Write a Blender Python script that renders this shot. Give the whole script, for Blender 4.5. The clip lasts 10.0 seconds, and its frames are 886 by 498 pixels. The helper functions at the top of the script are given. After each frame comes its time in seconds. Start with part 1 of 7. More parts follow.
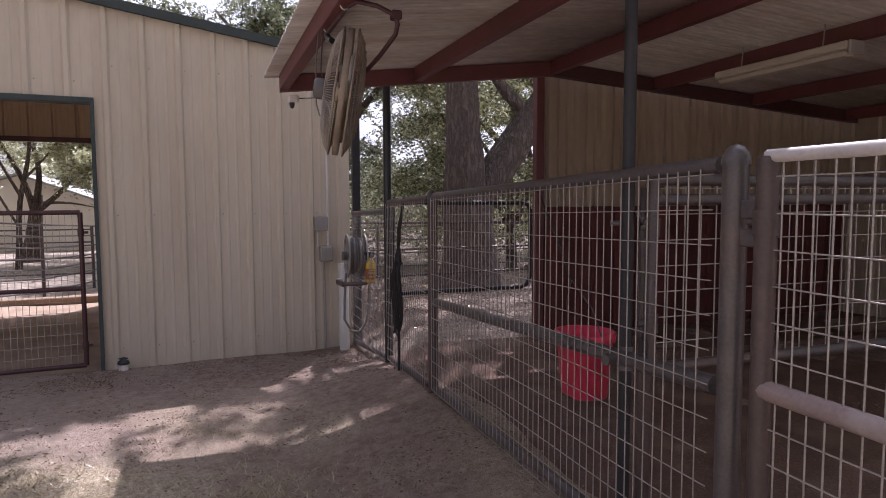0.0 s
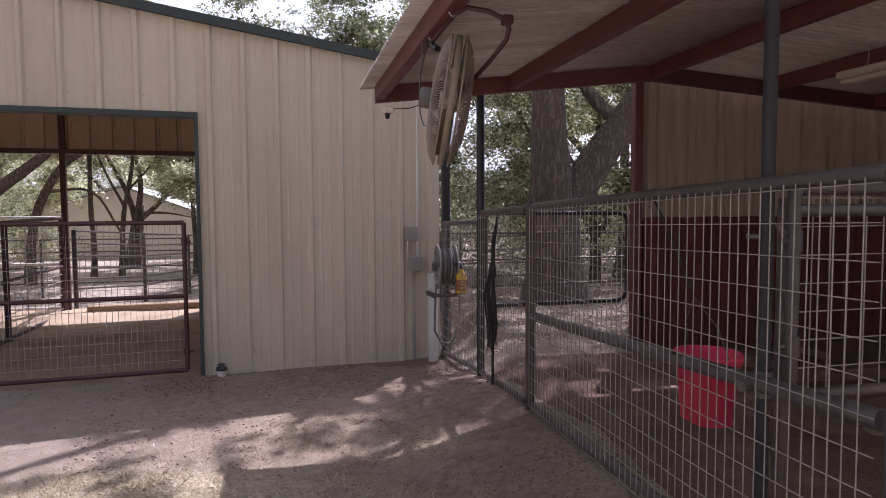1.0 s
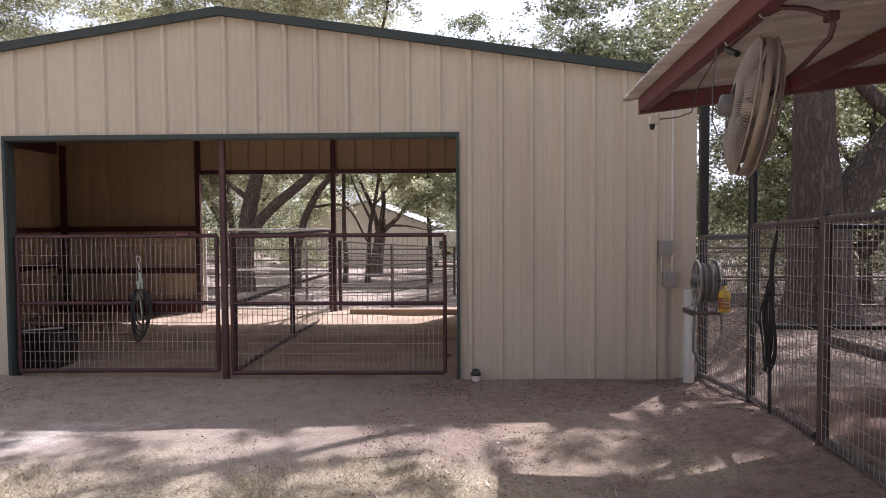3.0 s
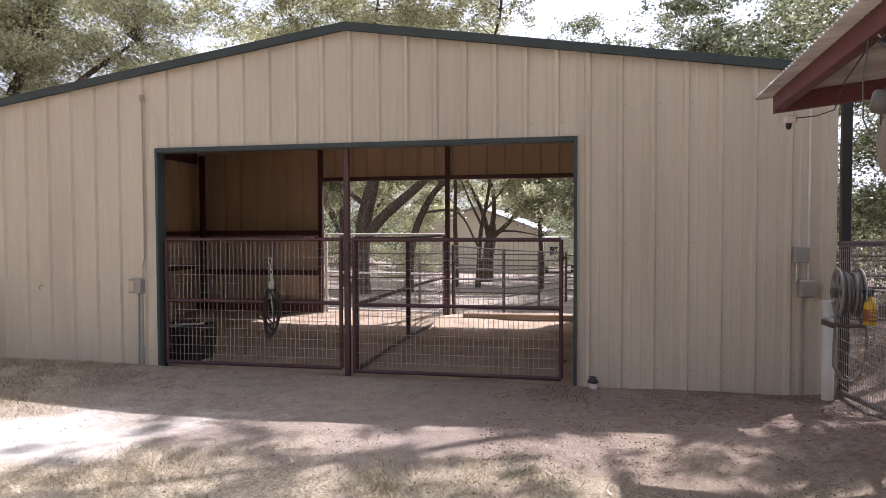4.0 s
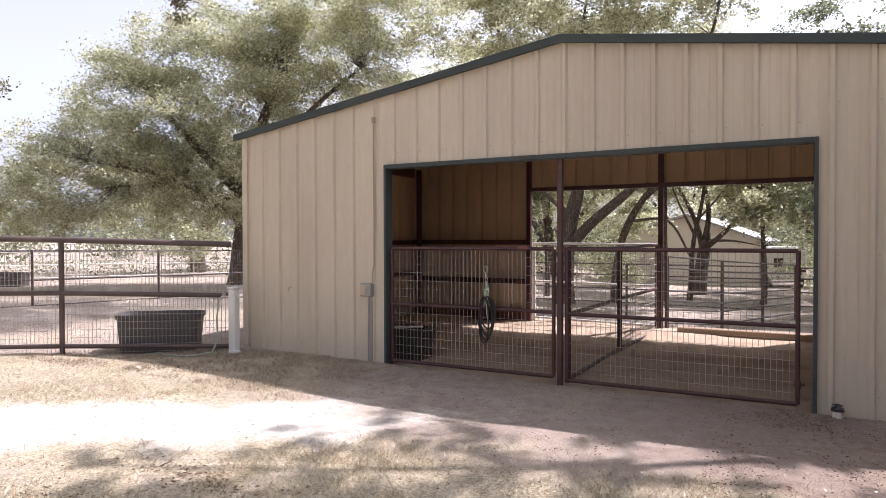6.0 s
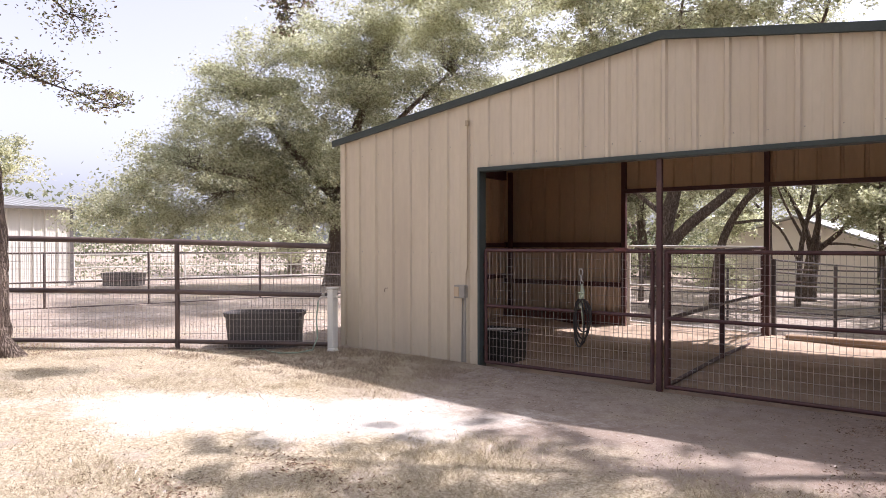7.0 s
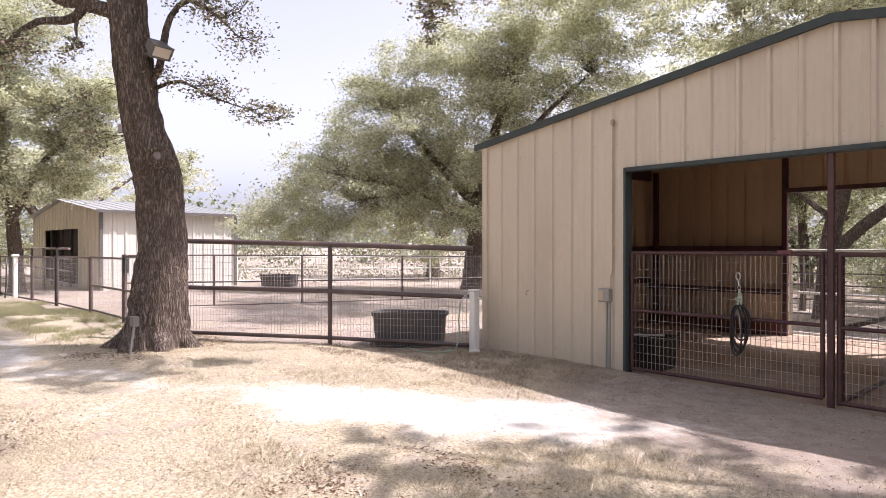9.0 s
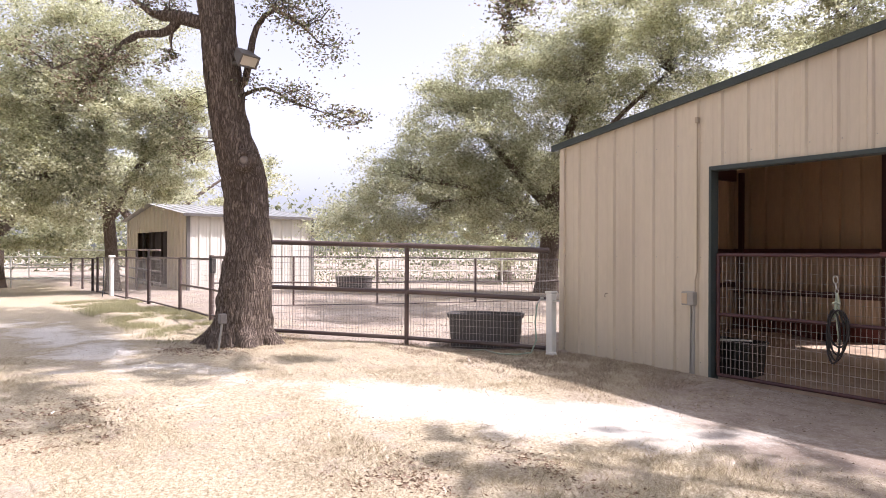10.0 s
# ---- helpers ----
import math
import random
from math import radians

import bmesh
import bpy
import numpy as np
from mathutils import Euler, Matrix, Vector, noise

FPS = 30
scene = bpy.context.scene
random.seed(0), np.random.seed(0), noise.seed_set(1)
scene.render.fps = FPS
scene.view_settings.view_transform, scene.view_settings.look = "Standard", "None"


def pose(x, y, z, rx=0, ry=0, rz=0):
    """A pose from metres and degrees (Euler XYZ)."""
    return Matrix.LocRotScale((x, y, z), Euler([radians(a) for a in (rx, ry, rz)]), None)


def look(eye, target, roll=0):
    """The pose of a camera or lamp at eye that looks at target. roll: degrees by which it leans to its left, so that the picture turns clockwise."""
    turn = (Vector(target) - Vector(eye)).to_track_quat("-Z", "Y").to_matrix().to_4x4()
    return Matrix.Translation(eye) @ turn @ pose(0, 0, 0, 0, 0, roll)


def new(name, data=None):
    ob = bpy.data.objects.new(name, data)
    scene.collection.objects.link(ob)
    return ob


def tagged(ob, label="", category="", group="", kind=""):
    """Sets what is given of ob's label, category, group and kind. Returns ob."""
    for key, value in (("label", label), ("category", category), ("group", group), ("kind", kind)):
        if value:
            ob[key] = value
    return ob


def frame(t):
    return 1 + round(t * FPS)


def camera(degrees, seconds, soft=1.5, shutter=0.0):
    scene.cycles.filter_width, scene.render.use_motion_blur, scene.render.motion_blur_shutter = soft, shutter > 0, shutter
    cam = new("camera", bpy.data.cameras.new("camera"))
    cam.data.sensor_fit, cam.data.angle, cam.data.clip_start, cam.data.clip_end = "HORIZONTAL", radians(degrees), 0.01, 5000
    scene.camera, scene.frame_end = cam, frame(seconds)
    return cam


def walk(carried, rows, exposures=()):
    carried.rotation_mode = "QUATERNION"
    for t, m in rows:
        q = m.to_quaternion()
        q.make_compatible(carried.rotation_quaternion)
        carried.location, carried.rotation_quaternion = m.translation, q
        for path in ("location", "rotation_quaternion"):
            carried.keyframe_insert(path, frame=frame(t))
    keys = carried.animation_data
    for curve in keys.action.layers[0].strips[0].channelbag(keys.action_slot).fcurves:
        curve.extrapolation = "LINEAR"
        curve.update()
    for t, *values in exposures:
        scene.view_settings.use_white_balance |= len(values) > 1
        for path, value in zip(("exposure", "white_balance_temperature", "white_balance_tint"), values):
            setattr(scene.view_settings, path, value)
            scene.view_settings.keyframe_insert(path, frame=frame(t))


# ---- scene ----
cam = camera(68.4, 10.0, soft=0.9)
PATH = [
    (0, (-0.392, -0.116, 1.564), (0.427, 1.702, 1.409), -0.2),
    (0.5, (-0.427, -0.02, 1.584), (0.324, 1.828, 1.436), -0.3),
    (1, (-0.485, 0.033, 1.571), (0.117, 1.936, 1.446), -0.3),
    (1.5, (-0.589, 0.057, 1.572), (-0.153, 2.005, 1.461), -0.3),
    (2, (-0.704, 0.065, 1.574), (-0.42, 2.042, 1.476), -0.2),
    (2.5, (-0.773, 0.055, 1.576), (-0.654, 2.049, 1.488), -0.3),
    (4, (-0.895, -0.025, 1.566), (-1.27, 1.939, 1.503), -0.2),
    (4.5, (-0.932, -0.056, 1.566), (-1.474, 1.868, 1.513), -0.1),
    (5, (-0.964, -0.092, 1.569), (-1.656, 1.784, 1.525), -0.1),
    (5.5, (-0.981, -0.12, 1.574), (-1.801, 1.703, 1.536), -0.1),
    (7, (-1.045, -0.228, 1.56), (-2.217, 1.392, 1.537), -0.1),
    (7.5, (-1.062, -0.245, 1.545), (-2.322, 1.308, 1.528), -0.0),
    (8, (-1.071, -0.27, 1.548), (-2.404, 1.221, 1.531), -0.0),
    (8.5, (-1.078, -0.285, 1.549), (-2.484, 1.137, 1.535), -0.0),
    (9, (-1.097, -0.307, 1.525), (-2.576, 1.039, 1.518), 0.0),
    (9.5, (-1.117, -0.331, 1.517), (-2.669, 0.93, 1.514), 0.0),
    (10, (-1.143, -0.382, 1.492), (-2.758, 0.798, 1.496), 0.2),
]
EXPOSURES = [(0.0, 0.46, 5580, 30), (2.5, 0.56, 5620, 26), (4.5, 0.66, 5660, 23), (7.5, 0.70, 5820, 25), (9.4, 0.70, 5830, 26), (10.0, 0.77, 5830, 25)]
walk(cam, [(t, look(eye, target, roll)) for t, eye, target, roll in PATH], EXPOSURES)

# ---- light ----
SUN_SHIFT = (-0.42, -0.46)          # ground shift of a shadow per metre of height
world = bpy.data.worlds.new("sky")
scene.world = world
world.use_nodes = True
wn = world.node_tree.nodes
sky = wn.new("ShaderNodeTexSky")
sky.sky_type, sky.sun_disc = "NISHITA", False
sky.sun_elevation, sky.sun_rotation = radians(58), radians(42.4)
sky.dust_density, sky.air_density = 3.0, 1.0
wn["Background"].inputs["Strength"].default_value = 0.15
haze = wn.new("ShaderNodeHueSaturation")
haze.inputs["Saturation"].default_value, haze.inputs["Value"].default_value = 0.16, 1.06
world.node_tree.links.new(sky.outputs[0], haze.inputs["Color"])
world.node_tree.links.new(haze.outputs[0], wn["Background"].inputs["Color"])
sun_data = bpy.data.lights.new("sun", "SUN")
sun_data.energy, sun_data.angle, sun_data.color = 5.0, radians(0.55), (1.0, 0.93, 0.82)
sun = new("sun", sun_data)
sun.matrix_world = look((4, 6, 20), (4 + 20 * SUN_SHIFT[0], 6 + 20 * SUN_SHIFT[1], 0))


# ---- materials ----
def material(name, base, rough=0.6, metal=0.0, vary=0.12, scale=6.0, fine=60.0, bump=0.15, stretch=(1, 1, 1), dirt=None, dirt_amount=0.0,
             dirt_scale=2.0, piece=0.0, spec=0.5, bump_dist=0.01):
    """Base colour broken up at two scales, with optional dirt patches, variation from piece to piece and fine relief."""
    m = bpy.data.materials.new(name)
    m.use_nodes = True
    nt = m.node_tree
    nd, lk = nt.nodes, nt.links
    bsdf = nd["Principled BSDF"]
    bsdf.inputs["Roughness"].default_value, bsdf.inputs["Metallic"].default_value = rough, metal
    bsdf.inputs["Specular IOR Level"].default_value = spec
    tc = nd.new("ShaderNodeTexCoord")
    mp = nd.new("ShaderNodeMapping")
    mp.inputs["Scale"].default_value = stretch
    lk.new(tc.outputs["Object"], mp.inputs[0])
    n1, n2 = nd.new("ShaderNodeTexNoise"), nd.new("ShaderNodeTexNoise")
    n1.inputs["Scale"].default_value, n2.inputs["Scale"].default_value = scale, fine
    n1.inputs["Detail"].default_value, n2.inputs["Detail"].default_value = 4, 3
    lk.new(mp.outputs[0], n1.inputs["Vector"]), lk.new(mp.outputs[0], n2.inputs["Vector"])
    add = nd.new("ShaderNodeMath")
    add.operation = "ADD"
    lk.new(n1.outputs[0], add.inputs[0]), lk.new(n2.outputs[0], add.inputs[1])
    rng = nd.new("ShaderNodeMapRange")
    rng.inputs["From Min"].default_value, rng.inputs["From Max"].default_value = 0.6, 1.4
    rng.inputs["To Min"].default_value, rng.inputs["To Max"].default_value = 1 - vary, 1 + vary
    lk.new(add.outputs[0], rng.inputs["Value"])
    value = rng.outputs[0]
    if piece:
        info = nd.new("ShaderNodeObjectInfo")
        pr = nd.new("ShaderNodeMapRange")
        pr.inputs["To Min"].default_value, pr.inputs["To Max"].default_value = 1 - piece, 1 + piece
        lk.new(info.outputs["Random"], pr.inputs["Value"])
        mul = nd.new("ShaderNodeMath")
        mul.operation = "MULTIPLY"
        lk.new(value, mul.inputs[0]), lk.new(pr.outputs[0], mul.inputs[1])
        value = mul.outputs[0]
    sc = nd.new("ShaderNodeVectorMath")
    sc.operation = "SCALE"
    sc.inputs[0].default_value = base
    lk.new(value, sc.inputs["Scale"])
    colour = sc.outputs[0]
    if dirt:
        n3 = nd.new("ShaderNodeTexNoise")
        n3.inputs["Scale"].default_value, n3.inputs["Detail"].default_value = dirt_scale, 6
        lk.new(mp.outputs[0], n3.inputs["Vector"])
        r3 = nd.new("ShaderNodeMapRange")
        r3.inputs["From Min"].default_value, r3.inputs["From Max"].default_value = 0.5, 0.72
        r3.inputs["To Max"].default_value = dirt_amount
        lk.new(n3.outputs[0], r3.inputs["Value"])
        mix = nd.new("ShaderNodeMix")
        mix.data_type = "RGBA"
        lk.new(r3.outputs[0], mix.inputs[0]), lk.new(colour, mix.inputs[6])
        mix.inputs[7].default_value = (*dirt, 1)
        colour = mix.outputs[2]
    lk.new(colour, bsdf.inputs["Base Color"])
    if bump:
        bp = nd.new("ShaderNodeBump")
        bp.inputs["Strength"].default_value, bp.inputs["Distance"].default_value = bump, bump_dist
        lk.new(add.outputs[0], bp.inputs["Height"])
        lk.new(bp.outputs[0], bsdf.inputs["Normal"])
    return m


def leaf_material(name, dark, light, trans=0.35, mid=None):
    """Leaves: random tints, where a mid stop paints in sun glints and dark gaps; some light passes through."""
    m = bpy.data.materials.new(name)
    m.use_nodes = True
    nt = m.node_tree
    nd, lk = nt.nodes, nt.links
    bsdf = nd["Principled BSDF"]
    geo = nd.new("ShaderNodeNewGeometry")
    ramp = nd.new("ShaderNodeValToRGB")
    ramp.color_ramp.elements[0].color, ramp.color_ramp.elements[1].color = (*dark, 1), (*light, 1)
    # Three-stop ramp: pale end stands for glints, dark end for shaded gaps.
    if mid:
        ramp.color_ramp.elements.new(0.6).color = (*mid, 1)
    lk.new(geo.outputs["Random Per Island"], ramp.inputs[0])
    tc, n1 = nd.new("ShaderNodeTexCoord"), nd.new("ShaderNodeTexNoise")
    n1.inputs["Scale"].default_value = 0.5
    lk.new(tc.outputs["Object"], n1.inputs["Vector"])
    rng = nd.new("ShaderNodeMapRange")
    rng.inputs["From Min"].default_value, rng.inputs["From Max"].default_value = 0.3, 0.7
    rng.inputs["To Min"].default_value, rng.inputs["To Max"].default_value = 0.84, 1.16
    lk.new(n1.outputs[0], rng.inputs[0])
    sc = nd.new("ShaderNodeVectorMath")
    sc.operation = "SCALE"
    lk.new(ramp.outputs[0], sc.inputs[0]), lk.new(rng.outputs[0], sc.inputs["Scale"])
    lk.new(sc.outputs[0], bsdf.inputs["Base Color"])
    bsdf.inputs["Roughness"].default_value = 0.27
    tr, through_leaf = nd.new("ShaderNodeBsdfTranslucent"), nd.new("ShaderNodeVectorMath")
    through_leaf.operation, through_leaf.inputs[1].default_value = "MULTIPLY", (1.08, 1.1, 1.0)
    lk.new(sc.outputs[0], through_leaf.inputs[0])
    lk.new(through_leaf.outputs[0], tr.inputs["Color"])
    mx = nd.new("ShaderNodeMixShader")
    mx.inputs[0].default_value = trans
    lk.new(bsdf.outputs[0], mx.inputs[1]), lk.new(tr.outputs[0], mx.inputs[2])
    lk.new(mx.outputs[0], nd["Material Output"].inputs["Surface"])
    return m


def bark_material(name, ridge, gap, cell=27.0):
    """Long interlacing plates of bark, pale on the ridges and dark in the furrows."""
    m = bpy.data.materials.new(name)
    m.use_nodes = True
    nt = m.node_tree
    nd, lk = nt.nodes, nt.links
    bsdf = nd["Principled BSDF"]
    bsdf.inputs["Roughness"].default_value, bsdf.inputs["Specular IOR Level"].default_value = 0.92, 0.15
    tc, mp, wob, add = nd.new("ShaderNodeTexCoord"), nd.new("ShaderNodeMapping"), nd.new("ShaderNodeTexNoise"), nd.new("ShaderNodeVectorMath")
    mp.inputs["Scale"].default_value = (1, 1, 0.2)
    wob.inputs["Scale"].default_value, wob.inputs["Detail"].default_value = 7.0, 5
    push = nd.new("ShaderNodeVectorMath")
    push.operation, add.operation = "SCALE", "ADD"
    push.inputs["Scale"].default_value = 0.06
    lk.new(tc.outputs["Object"], mp.inputs[0]), lk.new(tc.outputs["Object"], wob.inputs["Vector"])
    lk.new(wob.outputs["Color"], push.inputs[0]), lk.new(push.outputs[0], add.inputs[0]), lk.new(mp.outputs[0], add.inputs[1])
    plates = nd.new("ShaderNodeTexNoise")
    plates.inputs["Scale"].default_value, plates.inputs["Detail"].default_value, plates.inputs["Roughness"].default_value = cell, 2.5, 0.55
    lk.new(add.outputs[0], plates.inputs["Vector"])
    centre, away = nd.new("ShaderNodeMath"), nd.new("ShaderNodeMath")
    centre.operation, centre.inputs[1].default_value, away.operation = "SUBTRACT", 0.5, "ABSOLUTE"
    lk.new(plates.outputs[0], centre.inputs[0]), lk.new(centre.outputs[0], away.inputs[0])
    fine = nd.new("ShaderNodeTexNoise")
    fine.inputs["Scale"].default_value, fine.inputs["Detail"].default_value, fine.inputs["Roughness"].default_value = 75, 6, 0.75
    lk.new(add.outputs[0], fine.inputs["Vector"])
    up, tint = nd.new("ShaderNodeMapRange"), nd.new("ShaderNodeMapRange")
    up.inputs["From Min"].default_value, up.inputs["From Max"].default_value = 0.0, 0.17
    lk.new(away.outputs[0], up.inputs[0])
    mul = nd.new("ShaderNodeMath")
    mul.operation = "MULTIPLY_ADD"
    mul.inputs[1].default_value = 0.8
    lk.new(fine.outputs[0], mul.inputs[0]), lk.new(up.outputs[0], mul.inputs[2])
    tint.inputs["From Min"].default_value, tint.inputs["From Max"].default_value = 0.30, 1.5
    lk.new(mul.outputs[0], tint.inputs[0])
    mix = nd.new("ShaderNodeMix")
    mix.data_type = "RGBA"
    mix.inputs[6].default_value, mix.inputs[7].default_value = (*gap, 1), (*ridge, 1)
    lk.new(tint.outputs[0], mix.inputs[0])
    lk.new(mix.outputs[2], bsdf.inputs["Base Color"])
    bp = nd.new("ShaderNodeBump")
    bp.inputs["Strength"].default_value, bp.inputs["Distance"].default_value = 1.0, 0.045
    lk.new(mul.outputs[0], bp.inputs["Height"])
    lk.new(bp.outputs[0], bsdf.inputs["Normal"])
    return m


def ground_material():
    """Pale caliche dirt with brown dirt, straw-coloured dead grass and darker litter; some shade and sun are put into
    the tones.
    """
    m = bpy.data.materials.new("dry_dirt")
    m.use_nodes = True
    nt = m.node_tree
    nd, lk = nt.nodes, nt.links
    bsdf = nd["Principled BSDF"]
    bsdf.inputs["Roughness"].default_value = 0.95
    bsdf.inputs["Specular IOR Level"].default_value = 0.15
    tc = nd.new("ShaderNodeTexCoord")

    def noisy(scale, detail, lo, hi, rough=0.6):
        n, r = nd.new("ShaderNodeTexNoise"), nd.new("ShaderNodeMapRange")
        n.inputs["Scale"].default_value, n.inputs["Detail"].default_value, n.inputs["Roughness"].default_value = scale, detail, rough
        r.inputs["From Min"].default_value, r.inputs["From Max"].default_value = lo, hi
        lk.new(tc.outputs["Object"], n.inputs["Vector"])
        lk.new(n.outputs[0], r.inputs[0])
        return r.outputs[0]

    def mix(fac, a, b):
        x = nd.new("ShaderNodeMix")
        x.data_type = "RGBA"
        lk.new(fac, x.inputs[0])
        for k, c in ((6, a), (7, b)):
            if isinstance(c, tuple):
                x.inputs[k].default_value = (*c, 1)
            else:
                lk.new(c, x.inputs[k])
        return x.outputs[2]

    dirt = mix(noisy(0.6, 6, 0.35, 0.65), (0.35, 0.278, 0.22), (0.50, 0.425, 0.355))
    dirt = mix(noisy(7, 8, 0.47, 0.72, 0.75), dirt, (0.24, 0.18, 0.14))
    dirt = mix(noisy(30, 6, 0.52, 0.70, 0.7), dirt, (0.56, 0.49, 0.42))
    straw = mix(noisy(38, 8, 0.38, 0.60, 0.8), (0.25, 0.19, 0.115), (0.66, 0.575, 0.42))
    def line(way, bias):
        """How far a place lies along a way over the ground."""
        d, s = nd.new("ShaderNodeVectorMath"), nd.new("ShaderNodeMath")
        d.operation, d.inputs[1].default_value, s.operation, s.inputs[1].default_value = "DOT_PRODUCT", (*way, 0), "ADD", bias
        lk.new(tc.outputs["Object"], d.inputs[0]), lk.new(d.outputs["Value"], s.inputs[0])
        return s.outputs[0]

    def calc(op, a, b):
        x = nd.new("ShaderNodeMath")
        x.operation = op
        for k, c in ((0, a), (1, b)):
            if isinstance(c, float):
                x.inputs[k].default_value = c
            else:
                lk.new(c, x.inputs[k])
        return x.outputs[0]

    def fade(v, lo, hi):
        r = nd.new("ShaderNodeMapRange")
        r.inputs["From Min"].default_value, r.inputs["From Max"].default_value = lo, hi
        lk.new(v, r.inputs[0])
        return r.outputs[0]

    # Browner dirt towards +x, darkened further to stand for barn and lean-to shade.
    shaded_brown = calc("MULTIPLY", fade(calc("ADD", line((1, 0), 0.0), noisy(1.1, 6, 0.1, 0.9, 0.7)), -3.5, 0.5), 0.75)
    dirt = mix(shaded_brown, dirt, mix(noisy(14, 8, 0.40, 0.62, 0.75), (0.18, 0.12, 0.092), (0.385, 0.29, 0.232)))
    front = fade(calc("ADD", line((0, 1), 0.0), calc("MULTIPLY", noisy(1.3, 6, 0.3, 0.7, 0.65), 1.3)), 4.9, 4.3)
    front = calc("MULTIPLY", front, fade(calc("ADD", line((1, 0), 0.0), noisy(1.7, 6, 0.2, 0.8, 0.7)), 0.9, -0.3))
    left = calc("MULTIPLY", fade(calc("ADD", line((1, 0), 0.0), noisy(1.1, 6, 0.2, 0.8, 0.65)), -4.6, -5.4), fade(line((-0.669, 1.0), -11.455), 0.08, -0.08))
    grassy = calc("MULTIPLY", calc("MAXIMUM", front, left), noisy(2.6, 6, 0.28, 0.48, 0.7))
    both = mix(calc("MAXIMUM", calc("MULTIPLY", noisy(0.38, 7, 0.50, 0.60, 0.65), 0.5), grassy), dirt, straw)
    back = calc("MULTIPLY", fade(line((0, 1), 0.0), 11.4, 12.4), fade(line((1, 0), 0.0), -11.0, -9.4))
    both = mix(back, both, mix(noisy(5, 8, 0.38, 0.64, 0.75), (0.27, 0.215, 0.175), (0.58, 0.50, 0.42)))
    # Leaf mould under the forked oak, darkened further for the shade there.
    mould_shade = calc("MULTIPLY", fade(calc("ADD", line((1, 0), 0.0), noisy(1.5, 5, 0.3, 0.7)), 1.9, 2.5), fade(line((0, 1), 0.0), 4.6, 5.6))
    both = mix(mould_shade, both, mix(noisy(9, 7, 0.40, 0.62, 0.75), (0.15, 0.112, 0.085), (0.37, 0.30, 0.245)))
    # Bare pale lanes; the first is whitened to stand for the sunlit strip too.
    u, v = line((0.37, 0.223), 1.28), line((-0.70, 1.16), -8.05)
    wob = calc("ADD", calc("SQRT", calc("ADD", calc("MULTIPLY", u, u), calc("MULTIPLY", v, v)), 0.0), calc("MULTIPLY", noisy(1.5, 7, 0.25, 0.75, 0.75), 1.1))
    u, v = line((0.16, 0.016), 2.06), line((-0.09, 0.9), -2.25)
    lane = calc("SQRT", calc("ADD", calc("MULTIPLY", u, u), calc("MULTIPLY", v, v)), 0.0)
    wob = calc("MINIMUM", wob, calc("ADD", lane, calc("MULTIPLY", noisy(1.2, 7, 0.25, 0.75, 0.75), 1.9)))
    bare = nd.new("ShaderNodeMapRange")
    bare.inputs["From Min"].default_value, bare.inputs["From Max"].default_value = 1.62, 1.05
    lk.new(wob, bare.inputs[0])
    lit_chalk = mix(noisy(12, 8, 0.35, 0.7, 0.75), (0.76, 0.71, 0.63), (0.63, 0.57, 0.49))
    both = mix(bare.outputs[0], both, lit_chalk)
    speck = mix(noisy(110, 4, 0.60, 0.72, 0.75), both, (0.20, 0.15, 0.11))
    lk.new(speck, bsdf.inputs["Base Color"])
    h = nd.new("ShaderNodeMath")
    h.operation = "ADD"
    lk.new(noisy(18, 8, 0.2, 0.8, 0.75), h.inputs[0])
    lk.new(noisy(90, 4, 0.2, 0.8), h.inputs[1])
    bp = nd.new("ShaderNodeBump")
    bp.inputs["Strength"].default_value, bp.inputs["Distance"].default_value = 0.65, 0.03
    lk.new(h.outputs[0], bp.inputs["Height"])
    lk.new(bp.outputs[0], bsdf.inputs["Normal"])
    return m


M_WALL = material("cream_steel_siding", (0.585, 0.51, 0.39), 0.42, vary=0.06, scale=1.2, fine=25, bump=0.04, stretch=(1, 1, 0.25), dirt=(0.42, 0.35, 0.27),
                  dirt_amount=0.35, dirt_scale=1.5, piece=0.025)
M_WALL_IN = material("plain_tan_siding", (0.56, 0.43, 0.29), 0.55, vary=0.1, scale=1.5, fine=30, bump=0.04, stretch=(1, 1, 0.25), piece=0.04)
M_GREEN = material("dark_green_trim", (0.062, 0.075, 0.071), 0.6, vary=0.15, scale=4, fine=50, bump=0.03, spec=0.2)
M_GALV = material("galvanised_roofing", (0.60, 0.55, 0.50), 0.5, metal=0.25, vary=0.3, scale=2.5, fine=30, bump=0.05, stretch=(0.35, 2.5, 1), dirt=(0.42, 0.315, 0.235), dirt_amount=0.7)
M_MAROON = material("maroon_painted_steel", (0.070, 0.026, 0.027), 0.5, vary=0.25, scale=8, fine=80, bump=0.06, dirt=(0.16, 0.10, 0.07), dirt_amount=0.25)
M_RUST = material("red_oxide_steel", (0.15, 0.045, 0.044), 0.55, vary=0.2, scale=8, fine=80, bump=0.06, dirt=(0.10, 0.05, 0.04), dirt_amount=0.5)
M_WALL_LEAN = material("dull_tan_siding", (0.40, 0.325, 0.23), 0.5, vary=0.1, scale=1.5, fine=30, bump=0.04, stretch=(1, 1, 0.25), piece=0.04)
M_STALL = material("dark_stall_dirt", (0.175, 0.115, 0.09), 0.95, vary=0.3, scale=4, fine=70, bump=0.6, spec=0.1, dirt=(0.28, 0.21, 0.16), dirt_amount=0.5, bump_dist=0.02)
M_SLATE = material("slate_painted_pipe", (0.023, 0.022, 0.025), 0.6, vary=0.2, scale=9, fine=90, bump=0.05)
